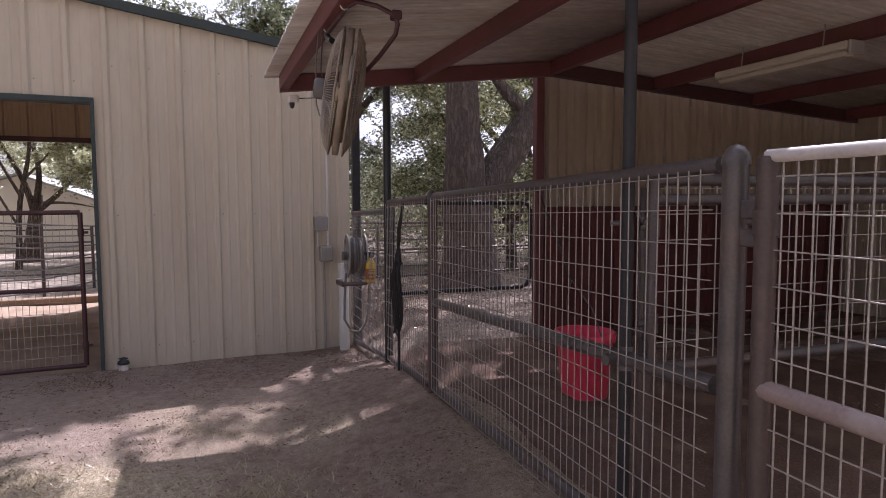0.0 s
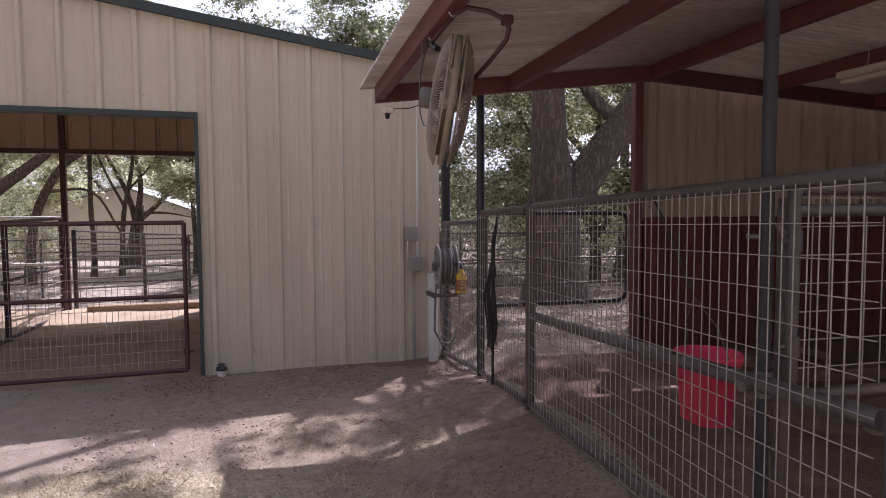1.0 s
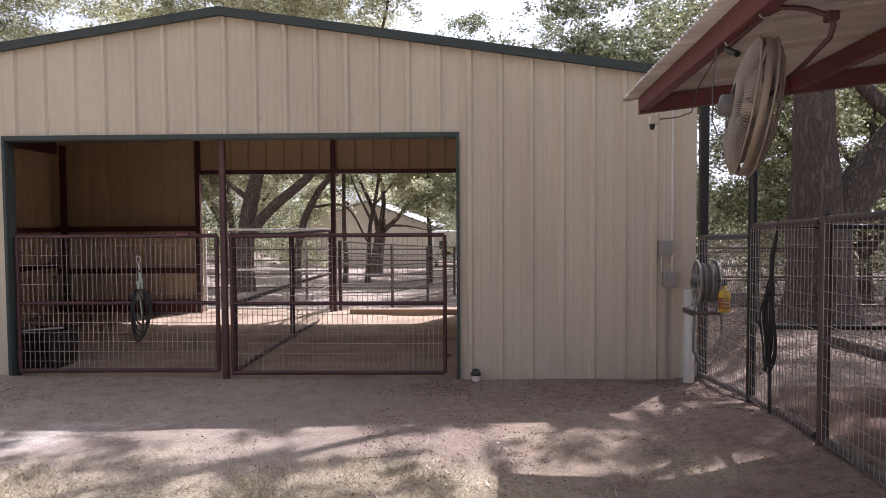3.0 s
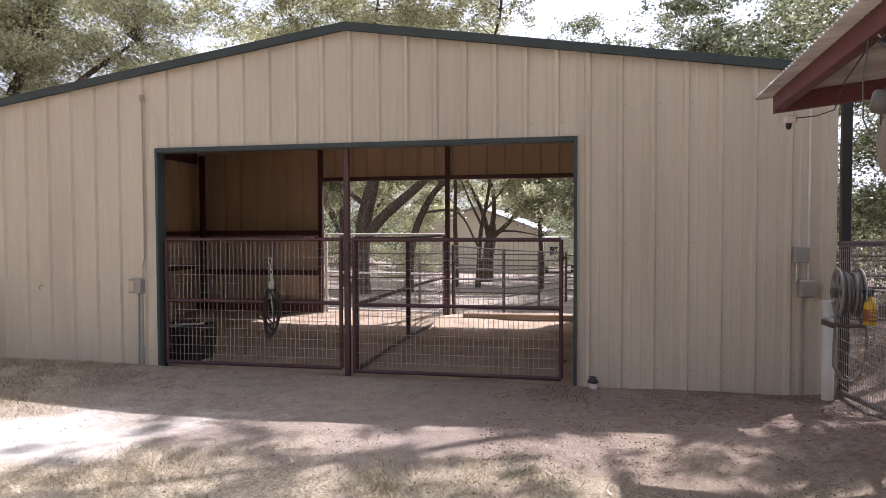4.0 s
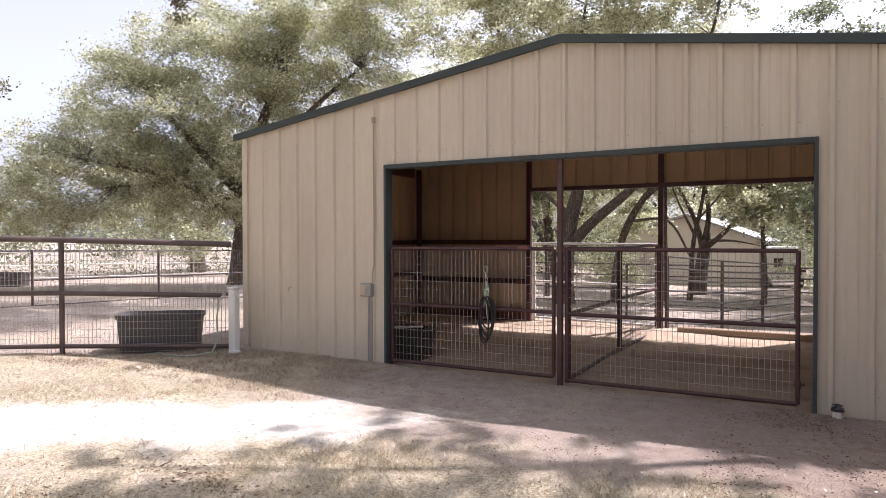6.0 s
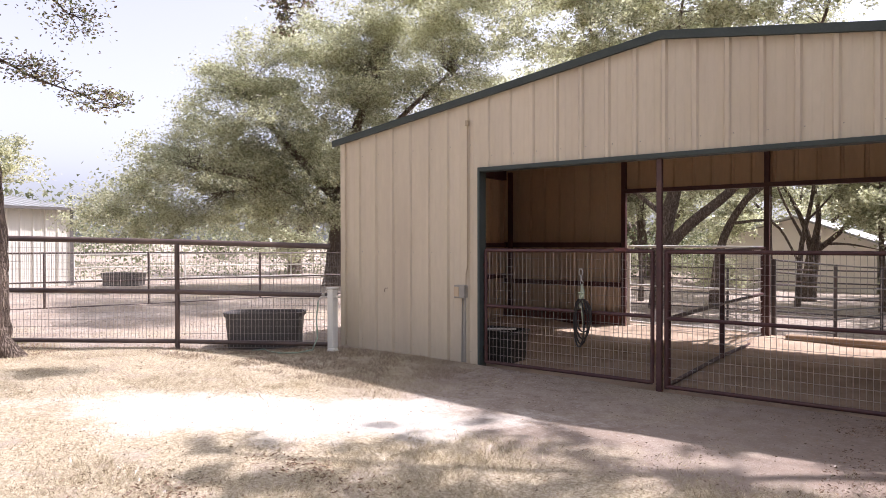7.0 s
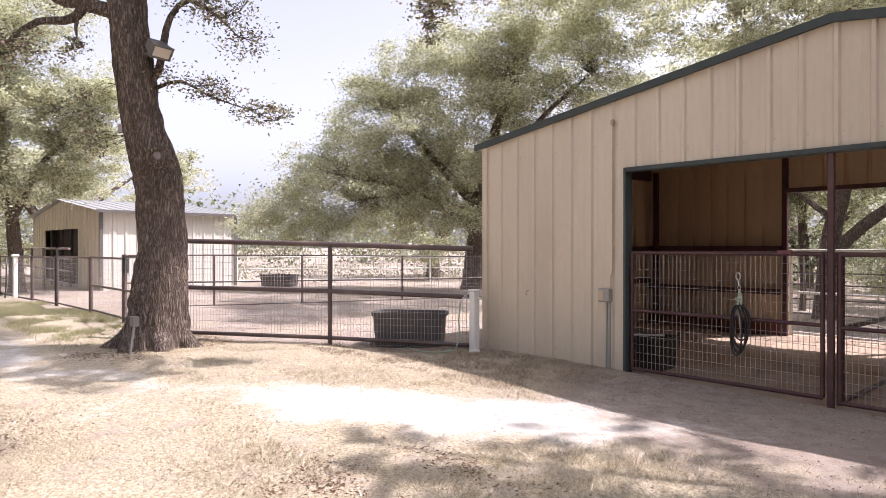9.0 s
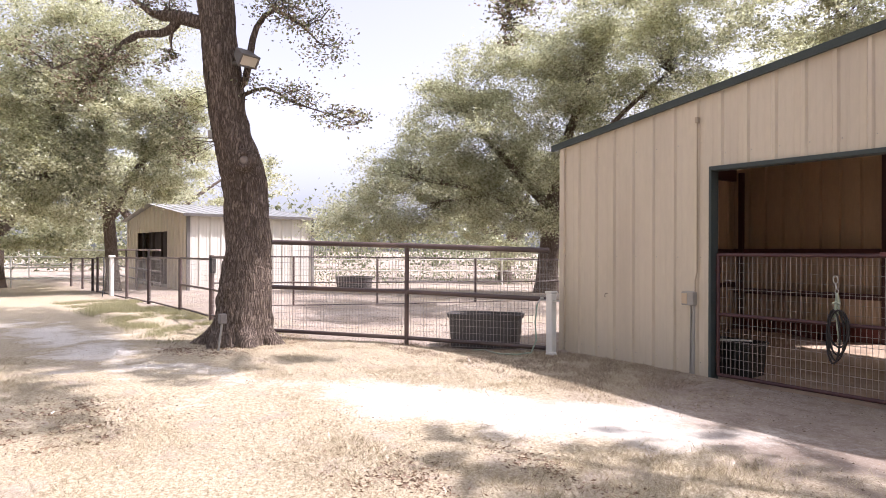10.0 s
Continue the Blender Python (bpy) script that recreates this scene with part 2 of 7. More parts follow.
M_RAIL = material("brown_painted_pipe", (0.085, 0.058, 0.052), 0.42, vary=0.22, scale=9, fine=90, bump=0.06, dirt=(0.18, 0.125, 0.10), dirt_amount=0.5)
M_PIPE = material("weathered_grey_pipe", (0.105, 0.09, 0.088), 0.38, metal=0.25, vary=0.25, scale=10, fine=90, bump=0.06, dirt=(0.19, 0.10, 0.07), dirt_amount=0.5)
M_WIRE = material("galvanised_wire", (0.40, 0.36, 0.325), 0.45, metal=0.35, vary=0.25, scale=12, fine=90, bump=0)
M_BLACK = material("black_painted_pipe", (0.02, 0.02, 0.02), 0.4, vary=0.3, scale=8, bump=0.05)
M_WOOD = material("maroon_stained_boards", (0.12, 0.030, 0.026), 0.7, vary=0.35, scale=3, fine=50, bump=0.3, stretch=(6, 6, 0.4), piece=0.25)
M_TIMBER = material("dusty_timber", (0.36, 0.25, 0.16), 0.8, vary=0.25, scale=3, fine=60, bump=0.3, stretch=(0.5, 6, 6))
M_BARK = bark_material("live_oak_bark", (0.37, 0.295, 0.235), (0.085, 0.062, 0.05))
M_BARK_GREY = bark_material("smooth_oak_bark", (0.27, 0.22, 0.185), (0.125, 0.10, 0.085), 15.0)
M_LEAF = leaf_material("live_oak_leaves", (0.095, 0.106, 0.05), (0.70, 0.68, 0.48), 0.5, (0.325, 0.335, 0.19))
# Paler than the near leaves: haze and backlight are put into the colour.
M_LEAF_HAZED = leaf_material("hazed_foliage", (0.25, 0.255, 0.155), (0.70, 0.69, 0.53), 0.6, (0.58, 0.575, 0.41))
# Scrub colour, also put on oaks and brush to stand for their shade.
M_SCRUB_SHADED = leaf_material("scrub_and_shaded_leaves", (0.10, 0.115, 0.055), (0.48, 0.48, 0.34), 0.45, (0.23, 0.25, 0.15))
M_DRYLEAF = leaf_material("brown_oak_leaves", (0.11, 0.075, 0.055), (0.36, 0.27, 0.20), 0.4)
M_STRAW = leaf_material("dead_grass", (0.21, 0.16, 0.095), (0.72, 0.63, 0.44), 0.2)
M_GRASS = leaf_material("half_dry_grass", (0.20, 0.19, 0.09), (0.44, 0.41, 0.24), 0.3)
M_LITTER = leaf_material("leaf_litter", (0.14, 0.10, 0.07), (0.40, 0.31, 0.22), 0.0)
M_BROWN = leaf_material("brown_leaf_litter", (0.12, 0.075, 0.05), (0.36, 0.245, 0.165), 0.0)
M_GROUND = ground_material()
M_SAND = material("stall_sand", (0.47, 0.36, 0.265), 0.95, vary=0.18, scale=5, fine=80, bump=0.6, spec=0.1, dirt=(0.26, 0.185, 0.135), dirt_amount=0.6, bump_dist=0.02)
M_WHITE = material("white_pvc", (0.72, 0.71, 0.66), 0.4, vary=0.08, scale=5, bump=0.02, dirt=(0.45, 0.40, 0.33), dirt_amount=0.5)
M_GREY = material("grey_conduit_paint", (0.33, 0.31, 0.275), 0.5, metal=0.2, vary=0.1, scale=8, bump=0.03)
# Pale steel colour that stands for sun on a rail and on wires.
M_SUNLIT_PIPE = material("sunlit_pale_pipe", (0.52, 0.48, 0.46), 0.5, vary=0.15, scale=9, fine=80, bump=0.05, dirt=(0.22, 0.15, 0.12), dirt_amount=0.5)
# Brown pipe with paler blotches.
M_PALEBROWN = material("pale_brown_pipe", (0.27, 0.20, 0.185), 0.5, vary=0.2, scale=9, fine=80, bump=0.05, dirt=(0.50, 0.45, 0.42), dirt_amount=0.7, dirt_scale=3)
M_RED = material("red_bucket_plastic", (0.80, 0.065, 0.13), 0.45, vary=0.08, scale=6, bump=0.03)
M_YELLOW = material("yellow_bottle_plastic", (0.72, 0.46, 0.02), 0.35, vary=0.05, scale=6, bump=0)
M_TUB = material("black_rubber_tub", (0.085, 0.078, 0.077), 0.55, vary=0.2, scale=5, bump=0.08, dirt=(0.12, 0.10, 0.09), dirt_amount=0.5)
M_ROPE = material("dark_braided_rope", (0.036, 0.031, 0.028), 0.85, vary=0.3, scale=20, fine=150, bump=0.5)
M_NYLON = material("pale_green_webbing", (0.36, 0.40, 0.30), 0.8, vary=0.15, scale=20, bump=0.2)
M_HOSE = material("green_garden_hose", (0.30, 0.38, 0.29), 0.5, vary=0.15, scale=10, bump=0.05)
M_HOSEGREY = material("grey_rubber_hose", (0.20, 0.18, 0.165), 0.55, vary=0.2, scale=14, bump=0.1)
M_STEEL = material("bright_steel", (0.55, 0.54, 0.52), 0.3, metal=0.9, vary=0.1, scale=10, bump=0.02)
M_FAN = material("dusty_fan_steel", (0.29, 0.235, 0.18), 0.55, metal=0.2, vary=0.2, scale=10, bump=0.05, dirt=(0.22, 0.16, 0.10), dirt_amount=0.6)
M_FANBLADE = material("aluminium_fan_blade", (0.52, 0.44, 0.33), 0.4, metal=0.5, vary=0.2, scale=6, bump=0.05)
M_LENS = material("frosted_lens", (0.60, 0.545, 0.45), 0.35, vary=0.06, scale=6, bump=0.02)
M_BRONZE = material("grey_bronze_housing", (0.13, 0.12, 0.11), 0.45, vary=0.15, scale=8, bump=0.04)
M_HOUSE = material("grey_stucco", (0.78, 0.72, 0.64), 0.85, vary=0.1, scale=2, bump=0.1)
M_SHEDROOF = material("bright_metal_roof", (0.42, 0.42, 0.41), 0.45, metal=0.25, vary=0.08, scale=2, bump=0.03)
M_SHEDWALL = material("off_white_shed_siding", (0.66, 0.63, 0.56), 0.45, vary=0.06, scale=1.5, bump=0.03, stretch=(1, 1, 0.3))
M_DARK = material("dark_boards_and_opening_shade", (0.05, 0.035, 0.03), 0.8, vary=0.3, scale=3, bump=0.1)
M_SCAR = material("grey_heartwood", (0.24, 0.205, 0.18), 0.9, vary=0.3, scale=14, fine=70, bump=0.5, spec=0.1)
M_LABEL = material("printed_label", (0.30, 0.10, 0.03), 0.5, vary=0.2, scale=40, bump=0)


# ---- mesh helpers ----
class Geo:
    """Collects points and faces, then becomes one mesh."""

    def __init__(self):
        self.v, self.f, self.s = [], [], []

    def add(self, pts, faces, smooth=False):
        k = len(self.v)
        self.v.extend(tuple(p) for p in pts)
        self.f.extend(tuple(i + k for i in f) for f in faces)
        self.s.extend([smooth] * len(faces))
        return self

    def box(self, x0, x1, y0, y1, z0, z1, bevel=0.0, m=None):
        """A box, its edges chamfered where bevel is given."""
        lo, hi = Vector((min(x0, x1), min(y0, y1), min(z0, z1))), Vector((max(x0, x1), max(y0, y1), max(z0, z1)))
        b = min([bevel] + [(hi[i] - lo[i]) * 0.45 for i in range(3)])
        if b <= 0:
            pts = [Vector((x, y, z)) for x in (lo.x, hi.x) for y in (lo.y, hi.y) for z in (lo.z, hi.z)]
            fs = [(0, 1, 3, 2), (4, 6, 7, 5), (0, 4, 5, 1), (2, 3, 7, 6), (0, 2, 6, 4), (1, 5, 7, 3)]
        else:
            bm = bmesh.new()
            bmesh.ops.create_cube(bm, size=1)
            for v in bm.verts:
                v.co = Vector([lo[i] if v.co[i] < 0 else hi[i] for i in range(3)])
            bmesh.ops.bevel(bm, geom=bm.edges[:], offset=b, segments=1, affect="EDGES")
            bm.verts.index_update()
            pts, fs = [v.co.copy() for v in bm.verts], [tuple(v.index for v in f.verts) for f in bm.faces]
            bm.free()
        if m is not None:
            pts = [m @ p for p in pts]
        return self.add(pts, fs)

    def tube(self, pts, r, n=8, cap=True, closed=False, smooth=True):
        """A round bar along a line of points; r is one radius or one for each point."""
        pts = [Vector(p) for p in pts]
        rad = list(r) if isinstance(r, (list, tuple)) else [r] * len(pts)
        c = len(pts)
        out, up = [], None
        for i, p in enumerate(pts):
            a = pts[(i - 1) % c] if closed or i else p
            b = pts[(i + 1) % c] if closed or i < c - 1 else p
            t = (b - a).normalized()
            if up is None:
                up = t.orthogonal().normalized() if abs(t.z) < 0.99 else Vector((1, 0, 0))
                if abs(t.z) < 0.99:
                    up = (Vector((0, 0, 1)) - t * t.z).normalized()
            up = (up - t * up.dot(t)).normalized()
            side = t.cross(up)
            for j in range(n):
                w = 2 * math.pi * (j + 0.5) / n
                out.append(p + (up * math.cos(w) + side * math.sin(w)) * rad[i])
        fs = []
        for i in range(c if closed else c - 1):
            for j in range(n):
                k = (i + 1) % c
                fs.append((i * n + j, i * n + (j + 1) % n, k * n + (j + 1) % n, k * n + j))
        self.add(out, fs, smooth)
        if cap and not closed:
            self.add(out[:n], [tuple(range(n))][::1]), self.add(out[-n:], [tuple(reversed(range(n)))])
        return self

    def lathe(self, profile, m=None, n=20, smooth=True):
        """Turns (radius, height) pairs round the z axis, then moves the result by m."""
        m = m or Matrix()
        pts = [m @ Vector((r * math.cos(2 * math.pi * j / n), r * math.sin(2 * math.pi * j / n), z)) for r, z in profile for j in range(n)]
        fs = [(i * n + j, i * n + (j + 1) % n, (i + 1) * n + (j + 1) % n, (i + 1) * n + j) for i in range(len(profile) - 1) for j in range(n)]
        return self.add(pts, fs, smooth)

    def mesh(self, name, mat):
        me = bpy.data.meshes.new(name)
        me.from_pydata(self.v, [], self.f)
        me.polygons.foreach_set("use_smooth", self.s)
        me.materials.append(mat)
        me.update()
        return me


PLACE = {}
MADE = []
YARD = pose(0.245, 0.185, 0, 0, 0, 2.2)                                             # shift and turn that refit the yard, paddocks and woods to the camera's view
PEN = Matrix.Translation((1.325, 3.79, 0)) @ pose(0, 0, 0, 0, 0, -4.4) @ Matrix.Translation((-1.325, -3.79, 0))   # axes of the pen and its lean-to


def settle(m, since):
    """Moves all top-level things made since then by m; far things of the yard are lowered to fit the camera's view."""
    for ob in MADE[since:]:
        at = m @ PLACE[ob].translation
        view_drop = 0.009 * max(0.0, math.hypot(at.x + 1, at.y) - 10.0) if m is YARD else 0.0
        ob.matrix_basis = Matrix.Translation((0, 0, -view_drop)) @ m @ ob.matrix_basis


def thing(name, at, label, category, group="", kind=""):
    """An Empty at a thing's base, which parents its parts."""
    ob = new(name)
    ob.location = at
    ob.empty_display_size = 0.1
    PLACE[ob] = Matrix.Translation(at)
    MADE.append(ob)
    return tagged(ob, label, category, group, kind)


def part(name, geo, mat, parent, label=""):
    """One mesh under a thing or under a part."""
    ob = new(name, geo if isinstance(geo, bpy.types.Mesh) else geo.mesh(name, mat))
    ob.parent = parent
    if parent in PLACE:
        ob.matrix_parent_inverse = PLACE[parent].inverted()
    return tagged(ob, label)


def solid(name, geo, mat, label, category="", group="", kind=""):
    """A thing that is one mesh."""
    ob = new(name, geo.mesh(name, mat))
    PLACE[ob] = Matrix.Translation(geo.v[0])
    MADE.append(ob)
    return tagged(ob, label, category, group, kind)


def smoothstep(a, b, x):
    t = min(1.0, max(0.0, (x - a) / (b - a)))
    return t * t * (3 - 2 * t)


def ground_z(x, y):
    """The lie of the land: level before the barn, built up under the pen, lowered with distance to fit the camera's
    view.
    """
    z = 0.10 - 0.075 * smoothstep(-8.5, -2.5, x)
    back = 3.2 * smoothstep(1.5, 2.6, x)
    z += (0.21 * smoothstep(0.2, 1.45, x) + 0.05 * smoothstep(1.5, 3.0, x)) * (1 - smoothstep(4.2 + back, 6.4 + back, y))
    near = 1 - smoothstep(9, 25, math.hypot(x + 3, y - 3))
    z += near * (0.018 * noise.noise((x * 0.9, y * 0.9, 3.1)) + 0.010 * noise.noise((x * 3.1, y * 3.1, 7.7)))
    z -= 0.07 * math.exp(-((x + 8.9) / 1.5) ** 2 - ((y - 5.7) / 0.8) ** 2)
    z -= 0.50 * smoothstep(11.7, 15.5, y) * smoothstep(-13.0, -9.0, x)
    z -= 0.009 * min(40.0, max(0.0, math.hypot(x + 1, y) - 10.0))
    if -7.5 < x < 1.5 and 6.6 < y < 10.9:
        z = min(z, 0.0) - 0.03
    return z


# ---- ground ----
def spread_axis(lo, hi, step, far):
    """Grid lines: close together between lo and hi, ever wider out to far."""
    mid = list(np.arange(lo, hi + step / 2, step))
    out, d, a, b = [], step, lo, hi
    left, right = [], []
    while a > -far or b < far:
        d *= 1.35
        a, b = a - d, b + d
        left.append(a), right.append(b)
    return left[::-1] + mid + right


def build_ground():
    xs, ys = spread_axis(-14, 5, 0.16, 600), spread_axis(-3, 14, 0.16, 600)
    g = Geo()
    g.v = [tuple(YARD.inverted() @ Vector((x, y, ground_z(x, y)))) for y in ys for x in xs]
    w = len(xs)
    g.f = [(j * w + i, j * w + i + 1, (j + 1) * w + i + 1, (j + 1) * w + i) for j in range(len(ys) - 1) for i in range(w - 1)]
    g.s = [True] * len(g.f)
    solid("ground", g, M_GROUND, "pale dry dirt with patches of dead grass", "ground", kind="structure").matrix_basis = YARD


def build_sand():
    g = Geo()
    xs, ys = np.linspace(-7.6, 1.56, 76), np.linspace(6.42, 11.6, 46)

    def h(x, y):
        z = 0.012 + 0.02 * noise.noise((x * 1.1, y * 1.1, 1)) + 0.015 * noise.noise((x * 3.5, y * 3.5, 5))
        z += 0.09 * smoothstep(9.6, 10.8, y) * (0.7 + 0.5 * noise.noise((x * 1.4, y * 0.8, 9)))
        edge = min(smoothstep(6.42, 6.75, y), 1 - smoothstep(11.2, 11.6, y))
        return -0.06 + edge * (z + 0.06)
    g.v = [(x, y, h(x, y)) for y in ys for x in xs]
    w = len(xs)
    g.f = [(j * w + i, j * w + i + 1, (j + 1) * w + i + 1, (j + 1) * w + i) for j in range(len(ys) - 1) for i in range(w - 1)]
    g.s = [True] * len(g.f)
    solid("floor", g, M_SAND, "raked tan sand bedding on the barn floor", "floor", kind="structure")


build_ground()
build_sand()

# ---- the barn ----
BX0, BX1, BY0, BY1 = -7.66, 1.475, 6.5, 11.02
RIDGE_X, RIDGE_Z, EAVE_Z = -3.15, 3.655, 2.985
DX0, DX1, DTOP = -5.355, -0.815, 2.43
PITCH, PHASE = 0.3025, -0.40


def barn_top(x):
    return EAVE_Z + (RIDGE_Z - EAVE_Z) * (1 - abs(x - RIDGE_X) / ((BX1 - RIDGE_X) if x > RIDGE_X else (RIDGE_X - BX0)))


RIB = [(-0.036, 0), (-0.017, 1), (0.017, 1), (0.036, 0), (0.090, 0), (0.098, 0.14), (0.112, 0.14), (0.120, 0), (0.182, 0), (0.190, 0.14), (0.204, 0.14), (0.212, 0)]


def ribbed(u0, u1, lo, hi, put, pitch=PITCH, phase=PHASE, depth=0.030, breaks=(), thick=0.004, minor=1.0):
    """A ribbed steel sheet from u0 to u1, between the heights lo(u) and hi(u); put(u, z, off) gives the place."""
    k0, k1 = math.floor((u0 - phase) / pitch) - 1, math.ceil((u1 - phase) / pitch) + 1
    prof = sorted((phase + k * pitch + s * pitch / 0.305, o if o == 1 else o * minor) for k in range(k0, k1 + 1) for s, o in RIB)
    pu, po = [p[0] for p in prof], [p[1] for p in prof]
    us = sorted({u0, u1, *[u for u in pu if u0 < u < u1], *[b for b in breaks if u0 < b < u1]})
    g = Geo()
    n = len(us)
    off = [float(np.interp(u, pu, po)) * depth for u in us]
    front = [put(u, z(u), o) for z in (lo, hi) for u, o in zip(us, off)]
    back = [put(u, z(u), o - thick) for z in (lo, hi) for u, o in zip(us, off)]
    g.add(front + back, [(i, i + 1, n + i + 1, n + i) for i in range(n - 1)] + [(2 * n + i, 3 * n + i, 3 * n + i + 1, 2 * n + i + 1) for i in range(n - 1)]
          + [(i, 2 * n + i, 2 * n + i + 1, i + 1) for i in range(n - 1)] + [(n + i, n + i + 1, 3 * n + i + 1, 3 * n + i) for i in range(n - 1)]
          + [(0, n, 3 * n, 2 * n), (n - 1, 3 * n - 1, 4 * n - 1, 2 * n - 1)])
    return g


def panels(parent, mat, u0, u1, lo, hi, put, cuts=(), every=3, **kw):
    """Sheets of three ribs each, side by side, under a wall."""
    seams = [PHASE + 0.045 + PITCH * every * k for k in range(-60, 60)]
    edges = [u0] + sorted([s for s in seams if u0 + 0.05 < s < u1 - 0.05] + [c for c in cuts if u0 < c < u1]) + [u1]
    for a, b in zip(edges, edges[1:]):
        mid = (a + b) / 2
        part("panel", ribbed(a, b, (lambda u, m=mid: lo(u, m)), (lambda u, m=mid: hi(u, m)), put, **kw), mat, parent)


barn = thing("barn", (RIDGE_X, BY0, 0), "cream ribbed steel barn with dark green trim, open front", "barn")

# front wall: girts behind, ribbed sheets in front, a wide doorway through it
g = Geo()
for z in (0.15, 1.0, 1.42):
    for a, b in ((BX0 + 0.03, DX0 - 0.05), (DX1 + 0.05, BX1 - 0.03)):
        g.box(a, b, BY0 + 0.012, BY0 + 0.10, z, z + 0.07)
g.box(BX0 + 0.03, BX1 - 0.03, BY0 + 0.012, BY0 + 0.10, DTOP + 0.005, DTOP + 0.16)
g.box(BX0 + 0.03, BX1 - 0.03, BY0 + 0.012, BY0 + 0.10, 2.72, 2.79)
front = part("front_wall", g, M_MAROON, barn, "wall of cream ribbed steel with a wide doorway")
front_lo = lambda u, m: DTOP + 0.02 if DX0 < m < DX1 else ground_z(u, BY0) - 0.22
panels(front, M_WALL, BX0, BX1, front_lo, lambda u, m: barn_top(u) - 0.02, lambda u, z, o: (u, BY0 - o, z), cuts=(DX0, DX1), breaks=(RIDGE_X,), minor=0.5)
g = Geo()
for k in range(-24, 8):
    x = PHASE + PITCH * k + 0.055
    if BX0 < x < BX1 and not DX0 - 0.05 < x < DX1 + 0.05:
        for z in (0.2, 1.42, 2.75):
            if z < barn_top(x) - 0.1:
                g.lathe([(0.0, 0.0055), (0.004, 0.005), (0.0065, 0.002), (0.0065, 0)], pose(x, BY0, z, 90), 6)
    elif DX0 < x < DX1:
        g.lathe([(0.0, 0.0055), (0.004, 0.005), (0.0065, 0.002), (0.0065, 0)], pose(x, BY0, 2.6, 90), 6)
tagged(part("screw_heads", g, M_GREY, front), kind="stuff")

# other walls
g = Geo()
for z in (0.74, 1.45):
    g.box(BX0 + 0.05, -5.25, BY1 - 0.11, BY1 - 0.012, z, z + 0.09)
g.box(-5.2, -0.4, BY1 - 0.11, BY1 - 0.012, 2.40, 2.47)
back = part("back_wall", g, M_MAROON, barn, "tan steel wall with an open bay onto the pens")
RX0, RX1, RTOP = -5.20, -0.45, 2.42
back_lo = lambda u, m: RTOP if RX0 < m < RX1 else -0.05
panels(back, M_WALL_IN, BX0, BX1, back_lo, lambda u, m: barn_top(u) - 0.02, lambda u, z, o: (u, BY1 + o, z), cuts=(RX0, RX1), breaks=(RIDGE_X,), depth=0.042, minor=0.25)
part("kickboard", Geo().box(BX0 + 0.05, RX0 - 0.05, BY1 - 0.15, BY1 - 0.115, -0.1, 0.30, 0.006), M_WOOD, back, "dark red stained kickboard")
for side, x, sgn in (("left_wall", BX0, -1), ("right_wall", BX1, 1)):
    g = Geo()
    for z in (0.85, 1.45):
        g.box(x - sgn * 0.012, x - sgn * 0.10, BY0 + 0.11, BY1 - 0.12, z, z + 0.08)
    w = part(side, g, M_MAROON, barn)
    panels(w, M_WALL_IN, BY0 + 0.01, BY1 - 0.01, lambda u, m: -0.05, lambda u, m: EAVE_Z + 0.01, lambda u, z, o, x=x, s=sgn: (x + s * o, u, z))

# posts, jambs and trim
for x, y, top in ((-7.44, BY1 - 0.16, 2.9), (RX0 + 0.0, BY1 - 0.06, 3.1), (-2.91, BY1 - 0.06, 3.4), (RX1, BY1 - 0.06, 3.0), (BX0 + 0.09, BY0 + 0.16, 2.9),
                  (-3.185, BY0 + 0.06, DTOP + 0.05)):
    s = 0.028 if y < 7 and x > -4 else 0.04
    part("post", Geo().box(x - s, x + s, y - s, y + s, -0.1, top, 0.006), M_MAROON, barn, "maroon square steel post")
for x in (DX0, DX1):
    s = 1 if x == DX0 else -1
    part("door_jamb", Geo().box(x - s * 0.012, x + s * 0.02, BY0 - 0.042, BY0 + 0.11, -0.08, DTOP + 0.03, 0.004), M_GREEN, barn, "dark green door jamb")
part("door_header", Geo().box(DX0 + 0.02, DX1 - 0.02, BY0 - 0.042, BY0 + 0.11, DTOP - 0.02, DTOP + 0.03, 0.004), M_GREEN, barn, "dark green door header")
for x, s in ((BX0, -1), (BX1, 1)):
    part("corner_trim", Geo().box(x - s * 0.05, x + s * 0.035, BY1 - 0.03, BY1 + 0.036, -0.1, EAVE_Z - 0.02, 0.004), M_WALL_IN, barn)
    part("corner_trim", Geo().box(x - s * 0.05, x + s * 0.035, BY0 - 0.036, BY0 + 0.10, -0.1, EAVE_Z - 0.02, 0.004), M_WALL, barn)
g = Geo()
for a, b in ((BX0 - 0.16, RIDGE_X), (RIDGE_X, BX1 + 0.16)):
    slope = (RIDGE_Z - EAVE_Z) / ((RIDGE_X - BX0) if a < BX0 else (BX1 - RIDGE_X))
    za = RIDGE_Z - slope * abs(a - RIDGE_X)
    zb = RIDGE_Z - slope * abs(b - RIDGE_X)
    y0, y1, lo, hi = BY0 - 0.075, BY0 - 0.034, -0.044, 0.040
    g.add([(a, y0, za + lo), (b, y0, zb + lo), (b, y0, zb + hi), (a, y0, za + hi), (a, y1, za + lo), (b, y1, zb + lo), (b, y1, zb + hi), (a, y1, za + hi)],
          [(0, 1, 2, 3), (5, 4, 7, 6), (0, 4, 5, 1), (3, 2, 6, 7), (0, 3, 7, 4), (1, 5, 6, 2)])
part("rake_trim", g, M_GREEN, barn, "dark green rake trim along the gable")
